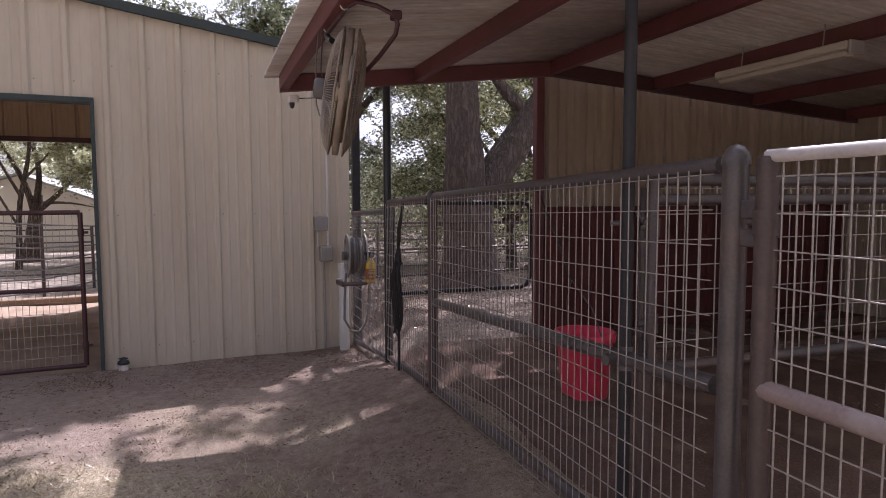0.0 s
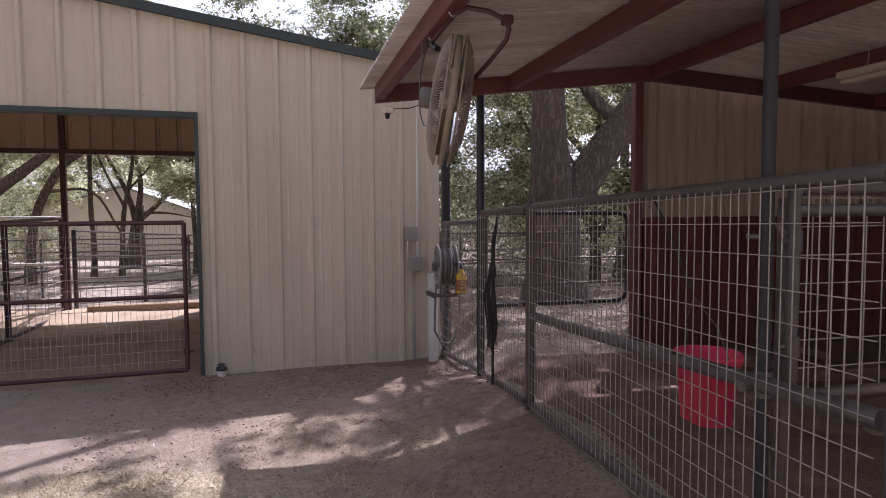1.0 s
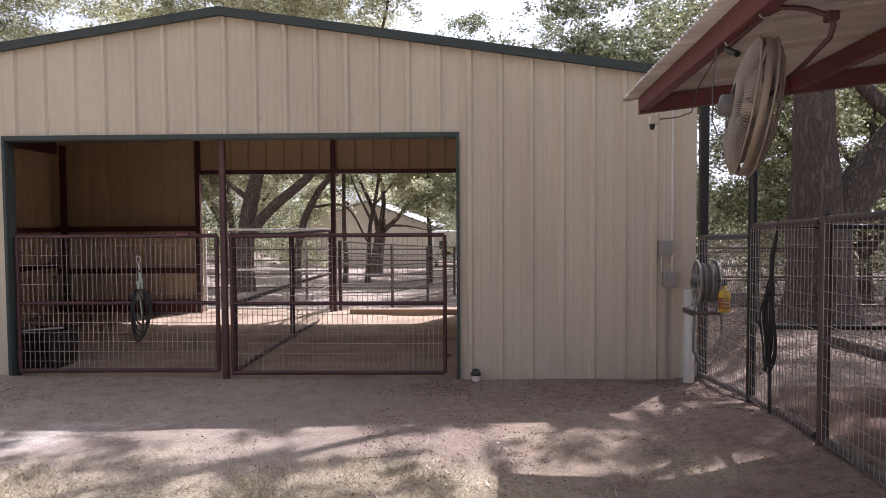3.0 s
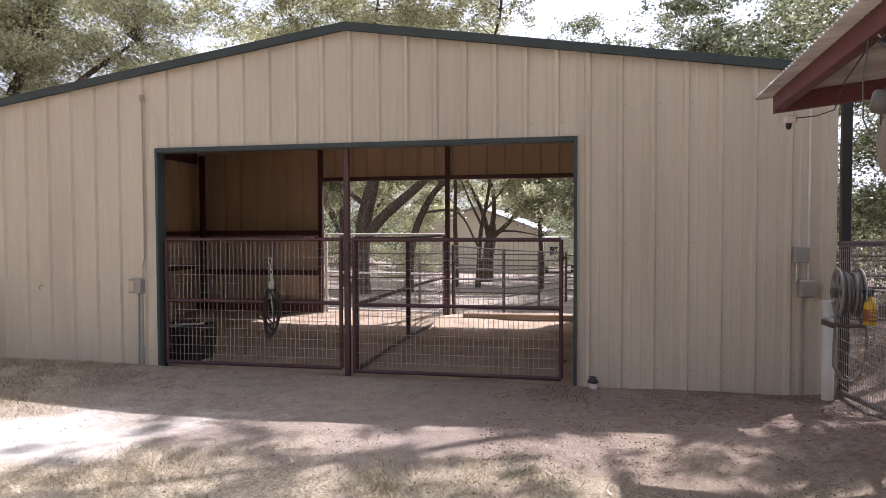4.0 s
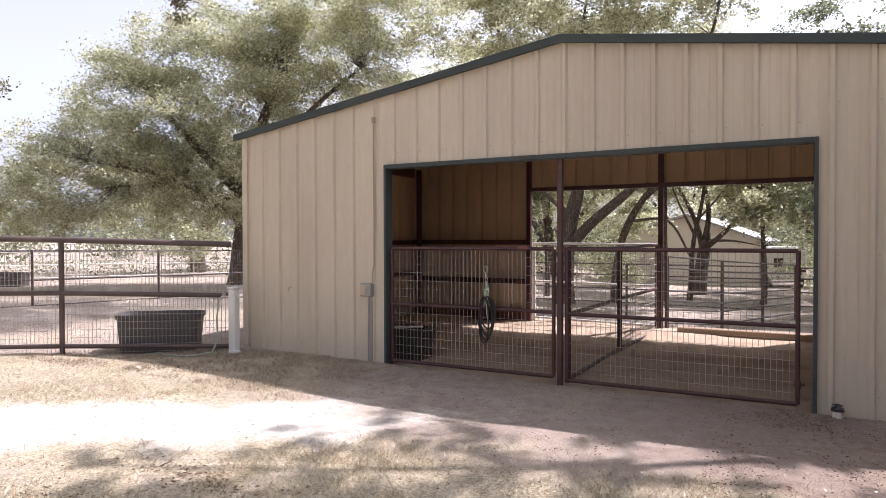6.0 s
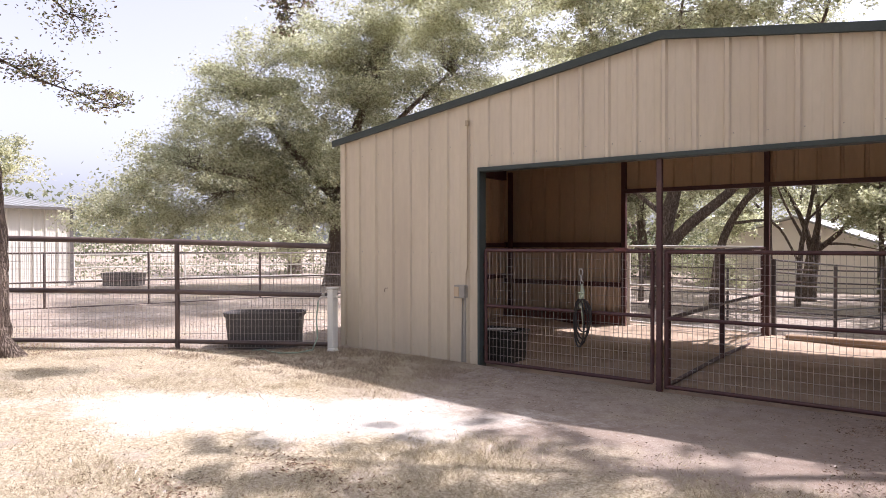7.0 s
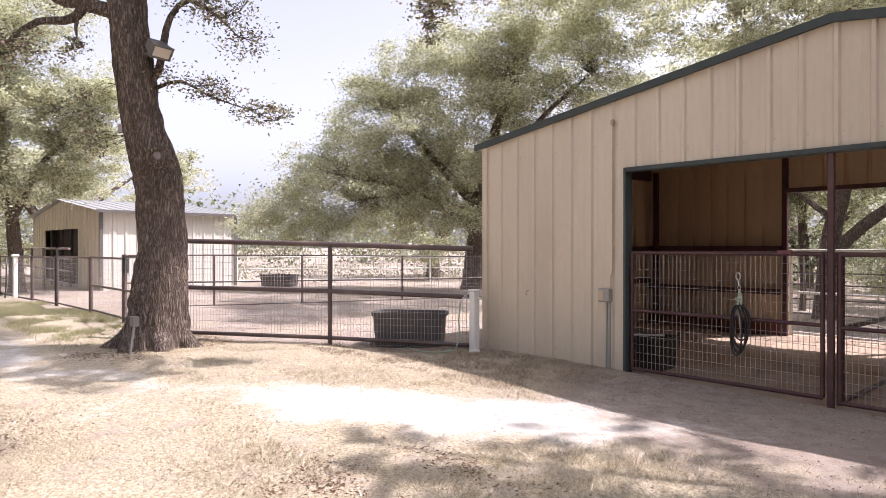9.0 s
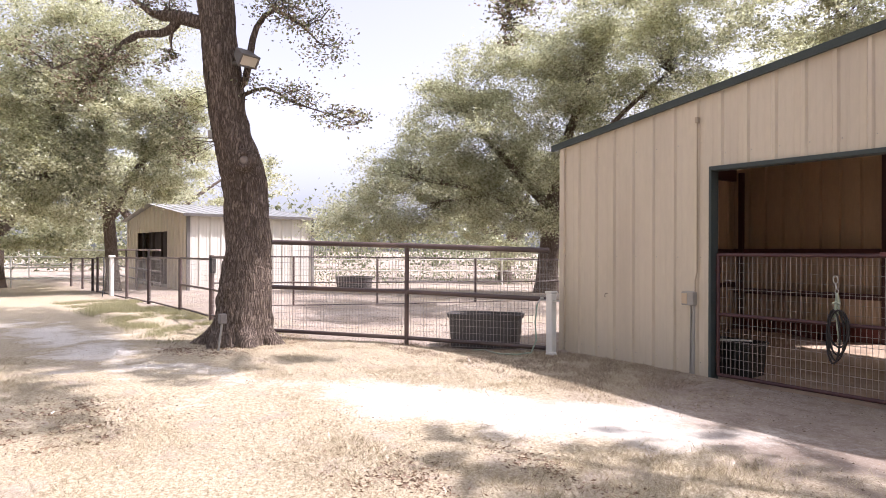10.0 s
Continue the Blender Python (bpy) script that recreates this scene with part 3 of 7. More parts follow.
for a, b, name in ((BX0 - 0.16, RIDGE_X, "roof"), (RIDGE_X, BX1 + 0.16, "roof")):
    slope = (RIDGE_Z - EAVE_Z) / ((RIDGE_X - BX0) if a < BX0 else (BX1 - RIDGE_X))
    f = lambda x, s=slope: RIDGE_Z - s * abs(x - RIDGE_X)
    part(name, ribbed(BY0 - 0.03, BY1 + 0.15, lambda u, a=a: a, lambda u, b=b: b, lambda u, x, o, f=f: (x, u, f(x) + 0.012 + o)), M_WALL_IN, barn, "ribbed steel roof sheets")
for x in (-6.6, -5.5, -4.4, -3.3, -2.2, -1.1, 0, 1.0):
    z = barn_top(x)
    part("roof_purlin", Geo().box(x - 0.03, x + 0.03, BY0 + 0.11, BY1 - 0.02, z - 0.17, z - 0.015), M_MAROON, barn)
for x in (BX0 - 0.015,):
    part("eave_beam", Geo().box(x + 0.02, x + 0.12, BY0 + 0.11, BY1 - 0.12, 2.76, 2.99), M_MAROON, barn)


# ---- gates and fences ----
def wires(a, b, z0, z1, du, dv, r=0.0024, first=0.0, zb=None):
    """Welded wire between the plan points a and b: uprights du apart, level wires dv apart. z0, z1: heights at a; zb: top at b."""
    g = Geo()
    ax, ay = a
    ex, ey = b[0] - ax, b[1] - ay
    w = math.hypot(ex, ey)
    zb = z1 if zb is None else zb
    rnd = random.Random(int(w * 1000) + int(ax * 100))
    u = first
    while u <= w + 1e-6:
        t = u / w
        j = rnd.uniform(-0.002, 0.002)
        g.tube([(ax + ex * t, ay + ey * t, z0), (ax + ex * (t + j), ay + ey * (t + j), z1 + (zb - z1) * t)], r, 4, cap=False)
        u += du
    z = z0
    while z <= z1 + 1e-6:
        k = (z - z0) / (z1 - z0)
        bow = rnd.uniform(-0.003, 0.003)
        pts = [(ax + ex * t, ay + ey * t, z0 + (z1 + (zb - z1) * t - z0) * k + bow * math.sin(3.1 * t)) for t in (0, 0.5, 1)]
        g.tube(pts, r, 4, cap=False)
        z += dv
    return g


def rail(p, q, r, n=10):
    return Geo().tube([p, q], r, n)


def mesh_gate(name, a, b, z0, z1, mid, mat, label, group="", pipe=0.021, du=0.0508, dv=0.098, hinge_at=0, wire_z0=None, zb=None, top_mat=None, mid_mat=None):
    """A pipe-framed gate with welded wire, between the plan points a and b."""
    zb = z1 if zb is None else zb
    t = thing(name, (a[0], a[1], z0), label, "gate", group)
    part("stile", rail((*a, z0), (*a, z1), pipe), mat, t)
    part("stile", rail((*b, z0), (*b, zb), pipe), mat, t)
    part("top_rail", rail((*a, z1), (*b, zb), pipe * (0.62 if top_mat else 1)), top_mat or mat, t)
    part("bottom_rail", rail((*a, z0), (*b, z0), pipe), mat, t)
    if mid:
        part("middle_rail", rail((*a, mid), (*b, mid), pipe * 0.95), mid_mat or mat, t)
    tagged(part("wire_mesh", wires(a, b, wire_z0 or z0, z1, du, dv, zb=zb, r=0.0028), M_WIRE, t, "galvanised welded wire mesh"), kind="stuff")
    h = a if hinge_at == 0 else b
    d = Vector((b[0] - a[0], b[1] - a[1], 0)).normalized() * (-1 if hinge_at == 0 else 1)
    for z in (z0 + 0.18, z1 - 0.18):
        part("hinge", Geo().tube([(h[0], h[1], z), (h[0] + d.x * 0.06, h[1] + d.y * 0.06, z)], 0.012, 8).tube(
            [(h[0], h[1], z - 0.035), (h[0], h[1], z + 0.035)], pipe + 0.006, 10), mat, t)
    return t


GY = BY0 + 0.05
mesh_gate("barn_gate", (-5.30, GY), (-3.255, GY), 0.085, 1.455, 0.775, M_MAROON, "maroon pipe gate with wire mesh, shut across the barn doorway", "barn doorway gates")
mesh_gate("barn_gate", (-3.105, GY), (-0.955, GY), 0.06, 1.45, 0.765, M_MAROON, "maroon pipe gate with wire mesh, shut across the barn doorway", "barn doorway gates", hinge_at=1)

# fence under the lean-to, running from the barn's corner (pen axes)
FX = 1.35
pen_start = len(MADE)


def ftop(y):
    return 1.575 + 0.032 * (3.95 - y)


def fbase(y):
    return float(np.interp(y, (1.0, 2.2, 3.0, 3.95, 5.1, 6.5), (0.27, 0.255, 0.235, 0.21, 0.15, 0.01)))


def fence_section(name, y0, y1, label, mat, top=0.026, mid=None, dv=0.0992, du=0.0508, z0=0.05, lower=0.0):
    t = thing(name, (FX, y0, fbase(y0)), label, "fence", "pen fence sections")
    b = fbase(y0) + z0
    za, zb = ftop(y0) - lower, ftop(y1) - lower
    part("top_rail", rail((FX, y0, za), (FX, y1, zb), top), mat, t, "worn grey top pipe")
    part("bottom_rail", rail((FX, y0, b), (FX, y1, fbase(y1) + z0), top), mat, t)
    if mid:
        part("middle_rail", rail((FX, y0, mid[0]), (FX, y1, mid[1]), top + 0.004), mat, t)
    tagged(part("wire_mesh", wires((FX - 0.03, y0), (FX - 0.03, y1), b, za - 0.01, du, dv, zb=zb - 0.01), M_WIRE, t, "galvanised welded wire mesh"), kind="stuff")
    return t


def fence_post(x, y, top, r, mat, label, dome=False, name="fence_post", square=False):
    z = fbase(y) - 0.15
    if square:
        g = Geo().box(x - r, x + r, y - r, y + r, z, top, 0.006)
    else:
        g = Geo().tube([(x, y, z), (x, y, top)], r, 16)
    t = thing(name, (x, y, z + 0.15), label, "post", "fence posts")
    part("shaft", g, mat, t)
    if dome:
        part("cap", Geo().lathe([(r + 0.004, -0.02), (r + 0.004, 0.0), (r * 0.9, 0.02), (r * 0.55, 0.036), (0.0, 0.042)], Matrix.Translation((x, y, top)), 16), M_PIPE, t, "domed steel post cap")
    return t


fence_section("wire_fence", 6.46, 5.16, "pipe and wire fence section beside the barn corner", M_PIPE, lower=0.085)
fence_post(FX + 0.035, 6.52, 2.75, 0.04, M_BLACK, "dark steel post at the barn corner", square=True)
fence_section("walk_gate", 5.07, 4.02, "narrow pipe and wire walk gate, shut", M_RAIL, lower=0.01)
fence_post(FX, 5.12, 2.50, 0.034, M_BLACK, "dark brown pipe post reaching up to the roof")
fence_post(FX, 3.955, ftop(3.95) + 0.005, 0.034, M_RAIL, "brown pipe gate post", dome=True)
fence_section("wire_fence", 3.90, 1.31, "long pipe and wire fence section with a middle rail", M_PIPE, top=0.026, mid=(0.86, 0.995))
fence_post(FX + 0.0, 1.255, 1.675, 0.037, M_PIPE, "thick grey pipe post with a domed cap", dome=True)
# The top rail's sunlit white is put into its colour.
mesh_gate("pen_gate", (FX, 1.14), (FX - 0.02, -1.4), 0.33, 1.675, 1.032, M_RAIL, "pipe and wire gate with its sunlit top rail painted pale", pipe=0.030, top_mat=M_SUNLIT_PIPE, mid_mat=M_PALEBROWN, du=0.0508, dv=0.0992)
mesh_gate("stall_gate", (1.50, 1.82), (3.7, 1.82), 0.905, 1.632, 1.556, M_PIPE, "grey pipe stall gate with wire mesh across the pen", pipe=0.024, du=0.0762, dv=0.0992)

# ---- the lean-to ----
LX0, LRX, LX1, LY0, LY1 = 0.44, 2.85, 6.6, 1.55, 5.11
LZ0, LRZ, LZ1 = 2.47, 2.735, 2.45


def lean_z(x):
    return LZ0 + (LRZ - LZ0) * (x - LX0) / (LRX - LX0) if x < LRX else LRZ + (LZ1 - LRZ) * (x - LRX) / (LX1 - LRX)


lean = thing("lean_to", (LRX, LY1, -0.07), "low open stall roof of galvanised sheets on maroon purlins", "shelter")
for a, b in ((LX0 - 0.08, LRX), (LRX, LX1 + 0.1)):
    g = Geo()
    ys = np.arange(LY0, LY1 + 0.02, 0.0169)
    pts = []
    for x in (a, b):
        for k, y in enumerate(ys):
            pts.append((x, y, lean_z(x) + 0.055 + 0.011 * math.cos(2 * math.pi * k / 4)))
    n = len(ys)
    low = [(x, y, z - 0.003) for x, y, z in pts]
    g.add(pts + low, [(i, n + i, n + i + 1, i + 1) for i in range(n - 1)] + [(2 * n + i, 2 * n + i + 1, 3 * n + i + 1, 3 * n + i) for i in range(n - 1)]
          + [(i, i + 1, 2 * n + i + 1, 2 * n + i) for i in range(n - 1)] + [(n + i, 3 * n + i, 3 * n + i + 1, n + i + 1) for i in range(n - 1)], True)
    part("roof_sheet", g, M_GALV, lean, "corrugated galvanised roof sheets")
for x in (LX0 + 0.06, 1.58, LRX, 3.95, 5.15, 6.45):
    z = lean_z(x) + 0.045
    part("purlin", Geo().box(x - 0.035, x + 0.035, LY0 + 0.095, LY1 - 0.135, z - 0.115, z, 0.004), M_RUST, lean, "maroon steel purlin")
for a, b in ((LX0 + 0.03, LRX), (LRX, LX1)):
    za, zb = lean_z(a) + 0.04, lean_z(b) + 0.04
    y0, y1 = LY1 - 0.13, LY1 - 0.065
    part("rafter", Geo().add([(a, y0, za - 0.125), (b, y0, zb - 0.125), (b, y0, zb), (a, y0, za), (a, y1, za - 0.125), (b, y1, zb - 0.125), (b, y1, zb), (a, y1, za)],
                             [(0, 1, 2, 3), (5, 4, 7, 6), (0, 4, 5, 1), (3, 2, 6, 7), (0, 3, 7, 4), (1, 5, 6, 2)]), M_RUST if a < LRX else M_MAROON, lean, "steel rafter")
    y0, y1 = LY0 + 0.03, LY0 + 0.09
    part("rafter", Geo().add([(a, y0, za - 0.125), (b, y0, zb - 0.125), (b, y0, zb), (a, y0, za), (a, y1, za - 0.125), (b, y1, zb - 0.125), (b, y1, zb), (a, y1, za)],
                             [(0, 1, 2, 3), (5, 4, 7, 6), (0, 4, 5, 1), (3, 2, 6, 7), (0, 3, 7, 4), (1, 5, 6, 2)]), M_RUST, lean)
part("post", Geo().tube([(FX + 0.025, 1.80, 0.2), (FX + 0.025, 1.80, lean_z(FX) + 0.04)], 0.023, 16), M_SLATE, lean, "slate grey pipe post")
part("post", Geo().box(LRX - 0.09, LRX - 0.01, 5.12, 5.20, 0.0, lean_z(LRX) - 0.03, 0.005), M_RUST, lean, "maroon square post")
lw = part("wall", Geo().box(LRX, LX1, 5.217, 5.28, 1.5, 1.57).box(LRX, LX1, 5.217, 5.28, 2.2, 2.27), M_RUST, lean, "ribbed tan steel wall")
panels(lw, M_WALL_LEAN, LRX + 0.0, LX1, lambda u, m: -0.15, lambda u, m: lean_z(u) + 0.03, lambda u, z, o: (u, 5.205 - o, z), depth=0.05, minor=4.5)
for a, b in ((LRX, LX1),):
    za, zb = lean_z(a) + 0.035, lean_z(b) + 0.035
    part("wall_beam", Geo().add([(a, 5.04, za - 0.10), (b, 5.04, zb - 0.10), (b, 5.04, zb), (a, 5.04, za), (a, 5.11, za - 0.10), (b, 5.11, zb - 0.10), (b, 5.11, zb), (a, 5.11, za)],
                                [(0, 1, 2, 3), (5, 4, 7, 6), (0, 4, 5, 1), (3, 2, 6, 7), (0, 3, 7, 4), (1, 5, 6, 2)]), M_MAROON, lean, "maroon steel wall beam")
lw2 = part("end_wall", Geo().box(LX1 + 0.012, LX1 + 0.08, LY0, 5.2, 1.5, 1.57), M_RUST, lean, "ribbed tan steel wall")
panels(lw2, M_WALL_LEAN, -1.2, 5.2, lambda u, m: -0.15, lambda u, m: LZ1 + 0.03, lambda u, z, o: (LX1 - o, u, z))
kick = part("kickboard", Geo().box(2.86, LX1 - 0.05, 5.155, 5.168, 0.0, 1.45), M_DARK, lean, "dark red stained board lining")
for k in range(30):
    x = 2.86 + k * 0.125
    part("board", Geo().box(x, x + 0.120, 5.120, 5.152, 0.0, 1.48 + 0.004 * math.sin(k * 1.7), 0.004), M_WOOD, kick)

g = Geo()
xs, ys = np.linspace(1.42, 6.55, 40), np.linspace(-0.6, 5.1, 34)
g.v = [(x, y, 0.292 + 0.02 * noise.noise((x * 1.3, y * 1.3, 2)) - 0.09 * (1 - min(smoothstep(1.42, 1.7, x), smoothstep(-0.6, -0.3, y)))) for y in ys for x in xs]
g.f = [(j * 40 + i, j * 40 + i + 1, (j + 1) * 40 + i + 1, (j + 1) * 40 + i) for j in range(33) for i in range(39)]
g.s = [True] * len(g.f)
solid("floor", g, M_STALL, "dark trampled dirt on the stall floor", "floor", kind="structure")
settle(PEN, pen_start)


# ---- trees ----
def leaf_mesh(name, centres, size, mat, rng, flat=0.6, aspect=0.5, tilt=0.35, corners=4):
    """Very many small pointed leaves, each a lozenge with its own turn."""
    n = len(centres)
    d = rng.normal(size=(n, 3))
    d[:, 2] *= flat
    d /= np.linalg.norm(d, axis=1, keepdims=True)
    e = np.cross(d, rng.normal(size=(n, 3)) + (0, 0, tilt))
    e /= np.linalg.norm(e, axis=1, keepdims=True)
    s = size * rng.uniform(0.6, 1.35, (n, 1))
    v = np.empty((n, corners, 3))
    v[:, 0] = centres - d * s / 2
    if corners == 4:
        v[:, 2] = centres + d * s / 2
        v[:, 1], v[:, 3] = centres - e * s * aspect / 2, centres + e * s * aspect / 2
    else:
        v[:, 1], v[:, 2] = centres + d * s * 0.4 - e * s * aspect * 0.6, centres + d * s * 0.4 + e * s * aspect * 0.6
    me = bpy.data.meshes.new(name)
    me.vertices.add(corners * n), me.loops.add(corners * n), me.polygons.add(n)
    me.vertices.foreach_set("co", v.reshape(-1))
    me.loops.foreach_set("vertex_index", np.arange(corners * n, dtype=np.int32))
    me.polygons.foreach_set("loop_start", np.arange(0, corners * n, corners, dtype=np.int32))
    me.update(calc_edges=True)
    me.materials.append(mat)
    return me


def bend(path, step):
    """A smooth line with radii through a few points (x, y, z, r)."""
    p = [Vector(q) for q in path]
    p = [p[0] * 2 - p[1]] + p + [p[-1] * 2 - p[-2]]
    out = []
    for i in range(1, len(p) - 2):
        n = max(2, int((p[i + 1].xyz - p[i].xyz).length / step))
        for k in range(n):
            t = k / n
            out.append(0.5 * (2 * p[i] + (p[i + 1] - p[i - 1]) * t + (2 * p[i - 1] - 5 * p[i] + 4 * p[i + 1] - p[i + 2]) * t * t
                              + (3 * p[i] - p[i - 1] - 3 * p[i + 1] + p[i + 2]) * t ** 3))
    out.append(p[-2])
    return out


def limb_geo(path, n=10, step=0.3, rough=0.04, furrow=0.0):
    """A tapering, slightly knotty limb; furrow raises ridges of bark."""
    pts = bend([(*q[:3], q[3]) for q in path], step)
    g = Geo()
    g.tube([q.xyz for q in pts], [max(q.w, 0.004) for q in pts], n)
    if rough or furrow:
        for i in range(len(pts) * n):
            c = pts[i // n]
            v = Vector(g.v[i])
            d = v - c.xyz
            a = math.atan2(d.y, d.x)
            k = 1 + rough * 2.5 * noise.noise((c.x + math.cos(a) * 0.8, c.y + math.sin(a) * 0.8, c.z * 1.2))
            if furrow:
                f = noise.noise((math.cos(a) * 7 + 5, math.sin(a) * 7, c.z * 1.9)) + 0.5 * noise.noise((math.cos(a) * 15, math.sin(a) * 15, c.z * 5.0))
                k += furrow * (abs(f) * 2 - 0.5)
            g.v[i] = tuple(c.xyz + d * k)
    return g


def limb_line(pts):
    return [Vector((q.x, q.y, q.z)) for q in bend(pts, 0.35)]


def oak(name, label, trunk, limbs, crown, leaf=0.09, per=60, sigma=0.32, seed=1, mat=None, sides=14, step=0.3, furrow=0.0, twig=0.5, group="oaks", thin=0.5, dry=0.0, bark=None):
    """trunk, limbs: lines of (x, y, z, r). crown: blobs (x, y, z, rx, ry, rz, clumps)."""
    rng, rnd = np.random.default_rng(seed), random.Random(seed)
    t = thing(name, trunk[0][:3], label, "tree", group)
    bark = bark or M_BARK
    part("trunk", limb_geo(trunk, sides, step, furrow=furrow), bark, t)
    nodes = limb_line(trunk)[len(trunk):]
    for q in limbs:
        part("limb", limb_geo(q, max(6, sides // 2), max(step, 0.2), furrow=furrow * 0.5), bark, t)
        nodes += limb_line(q)[1:]
    na = np.array([tuple(v) for v in nodes])
    centres, spread, count, tw = [], [], [], Geo()
    for cx, cy, cz, rx, ry, rz, num, *own in crown:
        num = max(4, int(num * thin))
        boughs = num if own else max(5, num // 11)
        d = rng.normal(size=(boughs, 3))
        d /= np.linalg.norm(d, axis=1, keepdims=True)
        d *= rng.uniform(0.1, 1.0, (boughs, 1)) ** 0.4 * np.where(rng.random((boughs, 1)) < 0.12, 1.22, 1.0)
        c = np.array((cx, cy, cz)) + d * (rx, ry, rz)
        if not own:
            pick = rng.integers(0, boughs, num)
            wide = (0.26 * (rx + ry) / 2 + 0.08) * rng.uniform(0.6, 1.25, (boughs, 1))
            up = rng.normal(size=(num, 3)) * (1, 1, 0.45)
            up[:, 2] = np.abs(up[:, 2]) - 0.25 * (up[:, 0] ** 2 + up[:, 1] ** 2)
            c = c[pick] + up * wide[pick] * 0.62
        centres.append(c)
        spread.append(np.full(num, own[0] if own else sigma))
        count.append(np.full(num, own[1] if own else per))
        for p in c:
            if rnd.random() < twig:
                q = na[np.argmin(((na - p) ** 2).sum(1))]
                a, b = Vector(q), Vector(p)
                if (b - a).length < 2.3:
                    m = (a + b) / 2 + Vector((rnd.uniform(-.2, .2), rnd.uniform(-.2, .2), 0.12 * (b - a).length))
                    w = (b - a).length
                    s = Vector((rnd.uniform(-.12, .12), rnd.uniform(-.12, .12), rnd.uniform(-.1, .1))) * w
                    tw.tube([a, a.lerp(m, 0.5) - s, m, m.lerp(b, 0.5) + s, b], [0.005 + 0.006 * w, 0.007, 0.006, 0.004, 0.003], 3, cap=False)
    c = np.concatenate(centres)
    k = np.repeat(np.arange(len(c)), (np.concatenate(count) * rng.uniform(0.6, 1.4, len(c))).astype(int))
    sig = (np.concatenate(spread) * rng.uniform(0.45, 1.25, len(c)))[:, None]
    way = rng.normal(size=(len(c), 3)) * (1, 1, 0.35)
    way *= 1.35 * sig / np.linalg.norm(way, axis=1, keepdims=True)
    leaves = rng.permutation(c[k] + rng.normal(size=(len(k), 3)) * sig[k] * (0.72, 0.72, 0.5) + way[k] * rng.normal(size=(len(k), 1)))
    if tw.v:
        tagged(part("twig_work", tw, bark, t), kind="stuff")
    cut = int(len(leaves) * dry)
    if cut:
        part("dry_foliage", leaf_mesh("dry_foliage", leaves[:cut], leaf * 0.9, M_DRYLEAF, rng), None, t, "dry brown leaves")
    part("crown", leaf_mesh("crown", leaves[cut:], leaf, mat or M_LEAF, rng, corners=3 if mat else 4), None, t)
    return t


def wild_oak(x, y, h, spread, r, seed, leaf=0.16, clumps=500, per=45, sigma=0.45, low=0.35, mat=None, fork=0.3, lean=(0, 0), group="oaks"):
    """A spreading live oak of a given height and spread."""
    rnd = random.Random(seed)
    z0 = ground_z(x, y)
    fz = h * fork * 0.75
    tx, ty = x + lean[0], y + lean[1]
    trunk = [(x, y, z0 - 0.15, r * 1.45), (x + lean[0] * 0.2, y + lean[1] * 0.2, z0 + 0.35, r * 1.05), (x + lean[0] * 0.6, y + lean[1] * 0.6, z0 + fz * 0.6, r * 0.9), (tx, ty, z0 + fz, r * 0.85)]
    limbs, crown = [], []
    k = rnd.choice((4, 5, 6))
    for i in range(k):
        a = 2 * math.pi * (i + rnd.uniform(-0.3, 0.3)) / k
        out, top = spread * rnd.uniform(0.55, 0.85), h * rnd.uniform(0.6, 0.85)
        mid = (tx + math.cos(a) * out * 0.4 + rnd.uniform(-.3, .3), ty + math.sin(a) * out * 0.4 + rnd.uniform(-.3, .3), z0 + fz + (top - fz) * 0.5)
        end = (tx + math.cos(a) * out, ty + math.sin(a) * out, z0 + top)
        limbs.append([(tx, ty, z0 + fz * 0.93, r * 0.6), (*mid, r * 0.38), (*end, r * 0.12)])
        crown.append((end[0], end[1], end[2] - h * 0.06, spread * 0.48, spread * 0.48, h * 0.20, clumps // (k + 1)))
    crown.append((tx, ty, z0 + h * 0.82, spread * 0.6, spread * 0.6, h * 0.18, clumps // (k + 1)))
    for i in range(3):
        a = rnd.uniform(0, 6.28)
        crown.append((tx + math.cos(a) * spread * 0.75, ty + math.sin(a) * spread * 0.75, z0 + h * (low + 0.1), spread * 0.35, spread * 0.35, h * 0.12, clumps // 12))
    return oak("oak_tree", "spreading live oak with dense small grey-green leaves", trunk, limbs, crown, leaf * 0.85, int(per * 0.9), sigma * 0.55, seed, mat or M_LEAF_HAZED, 10, 0.5, 0, 0.25, group, 0.85)


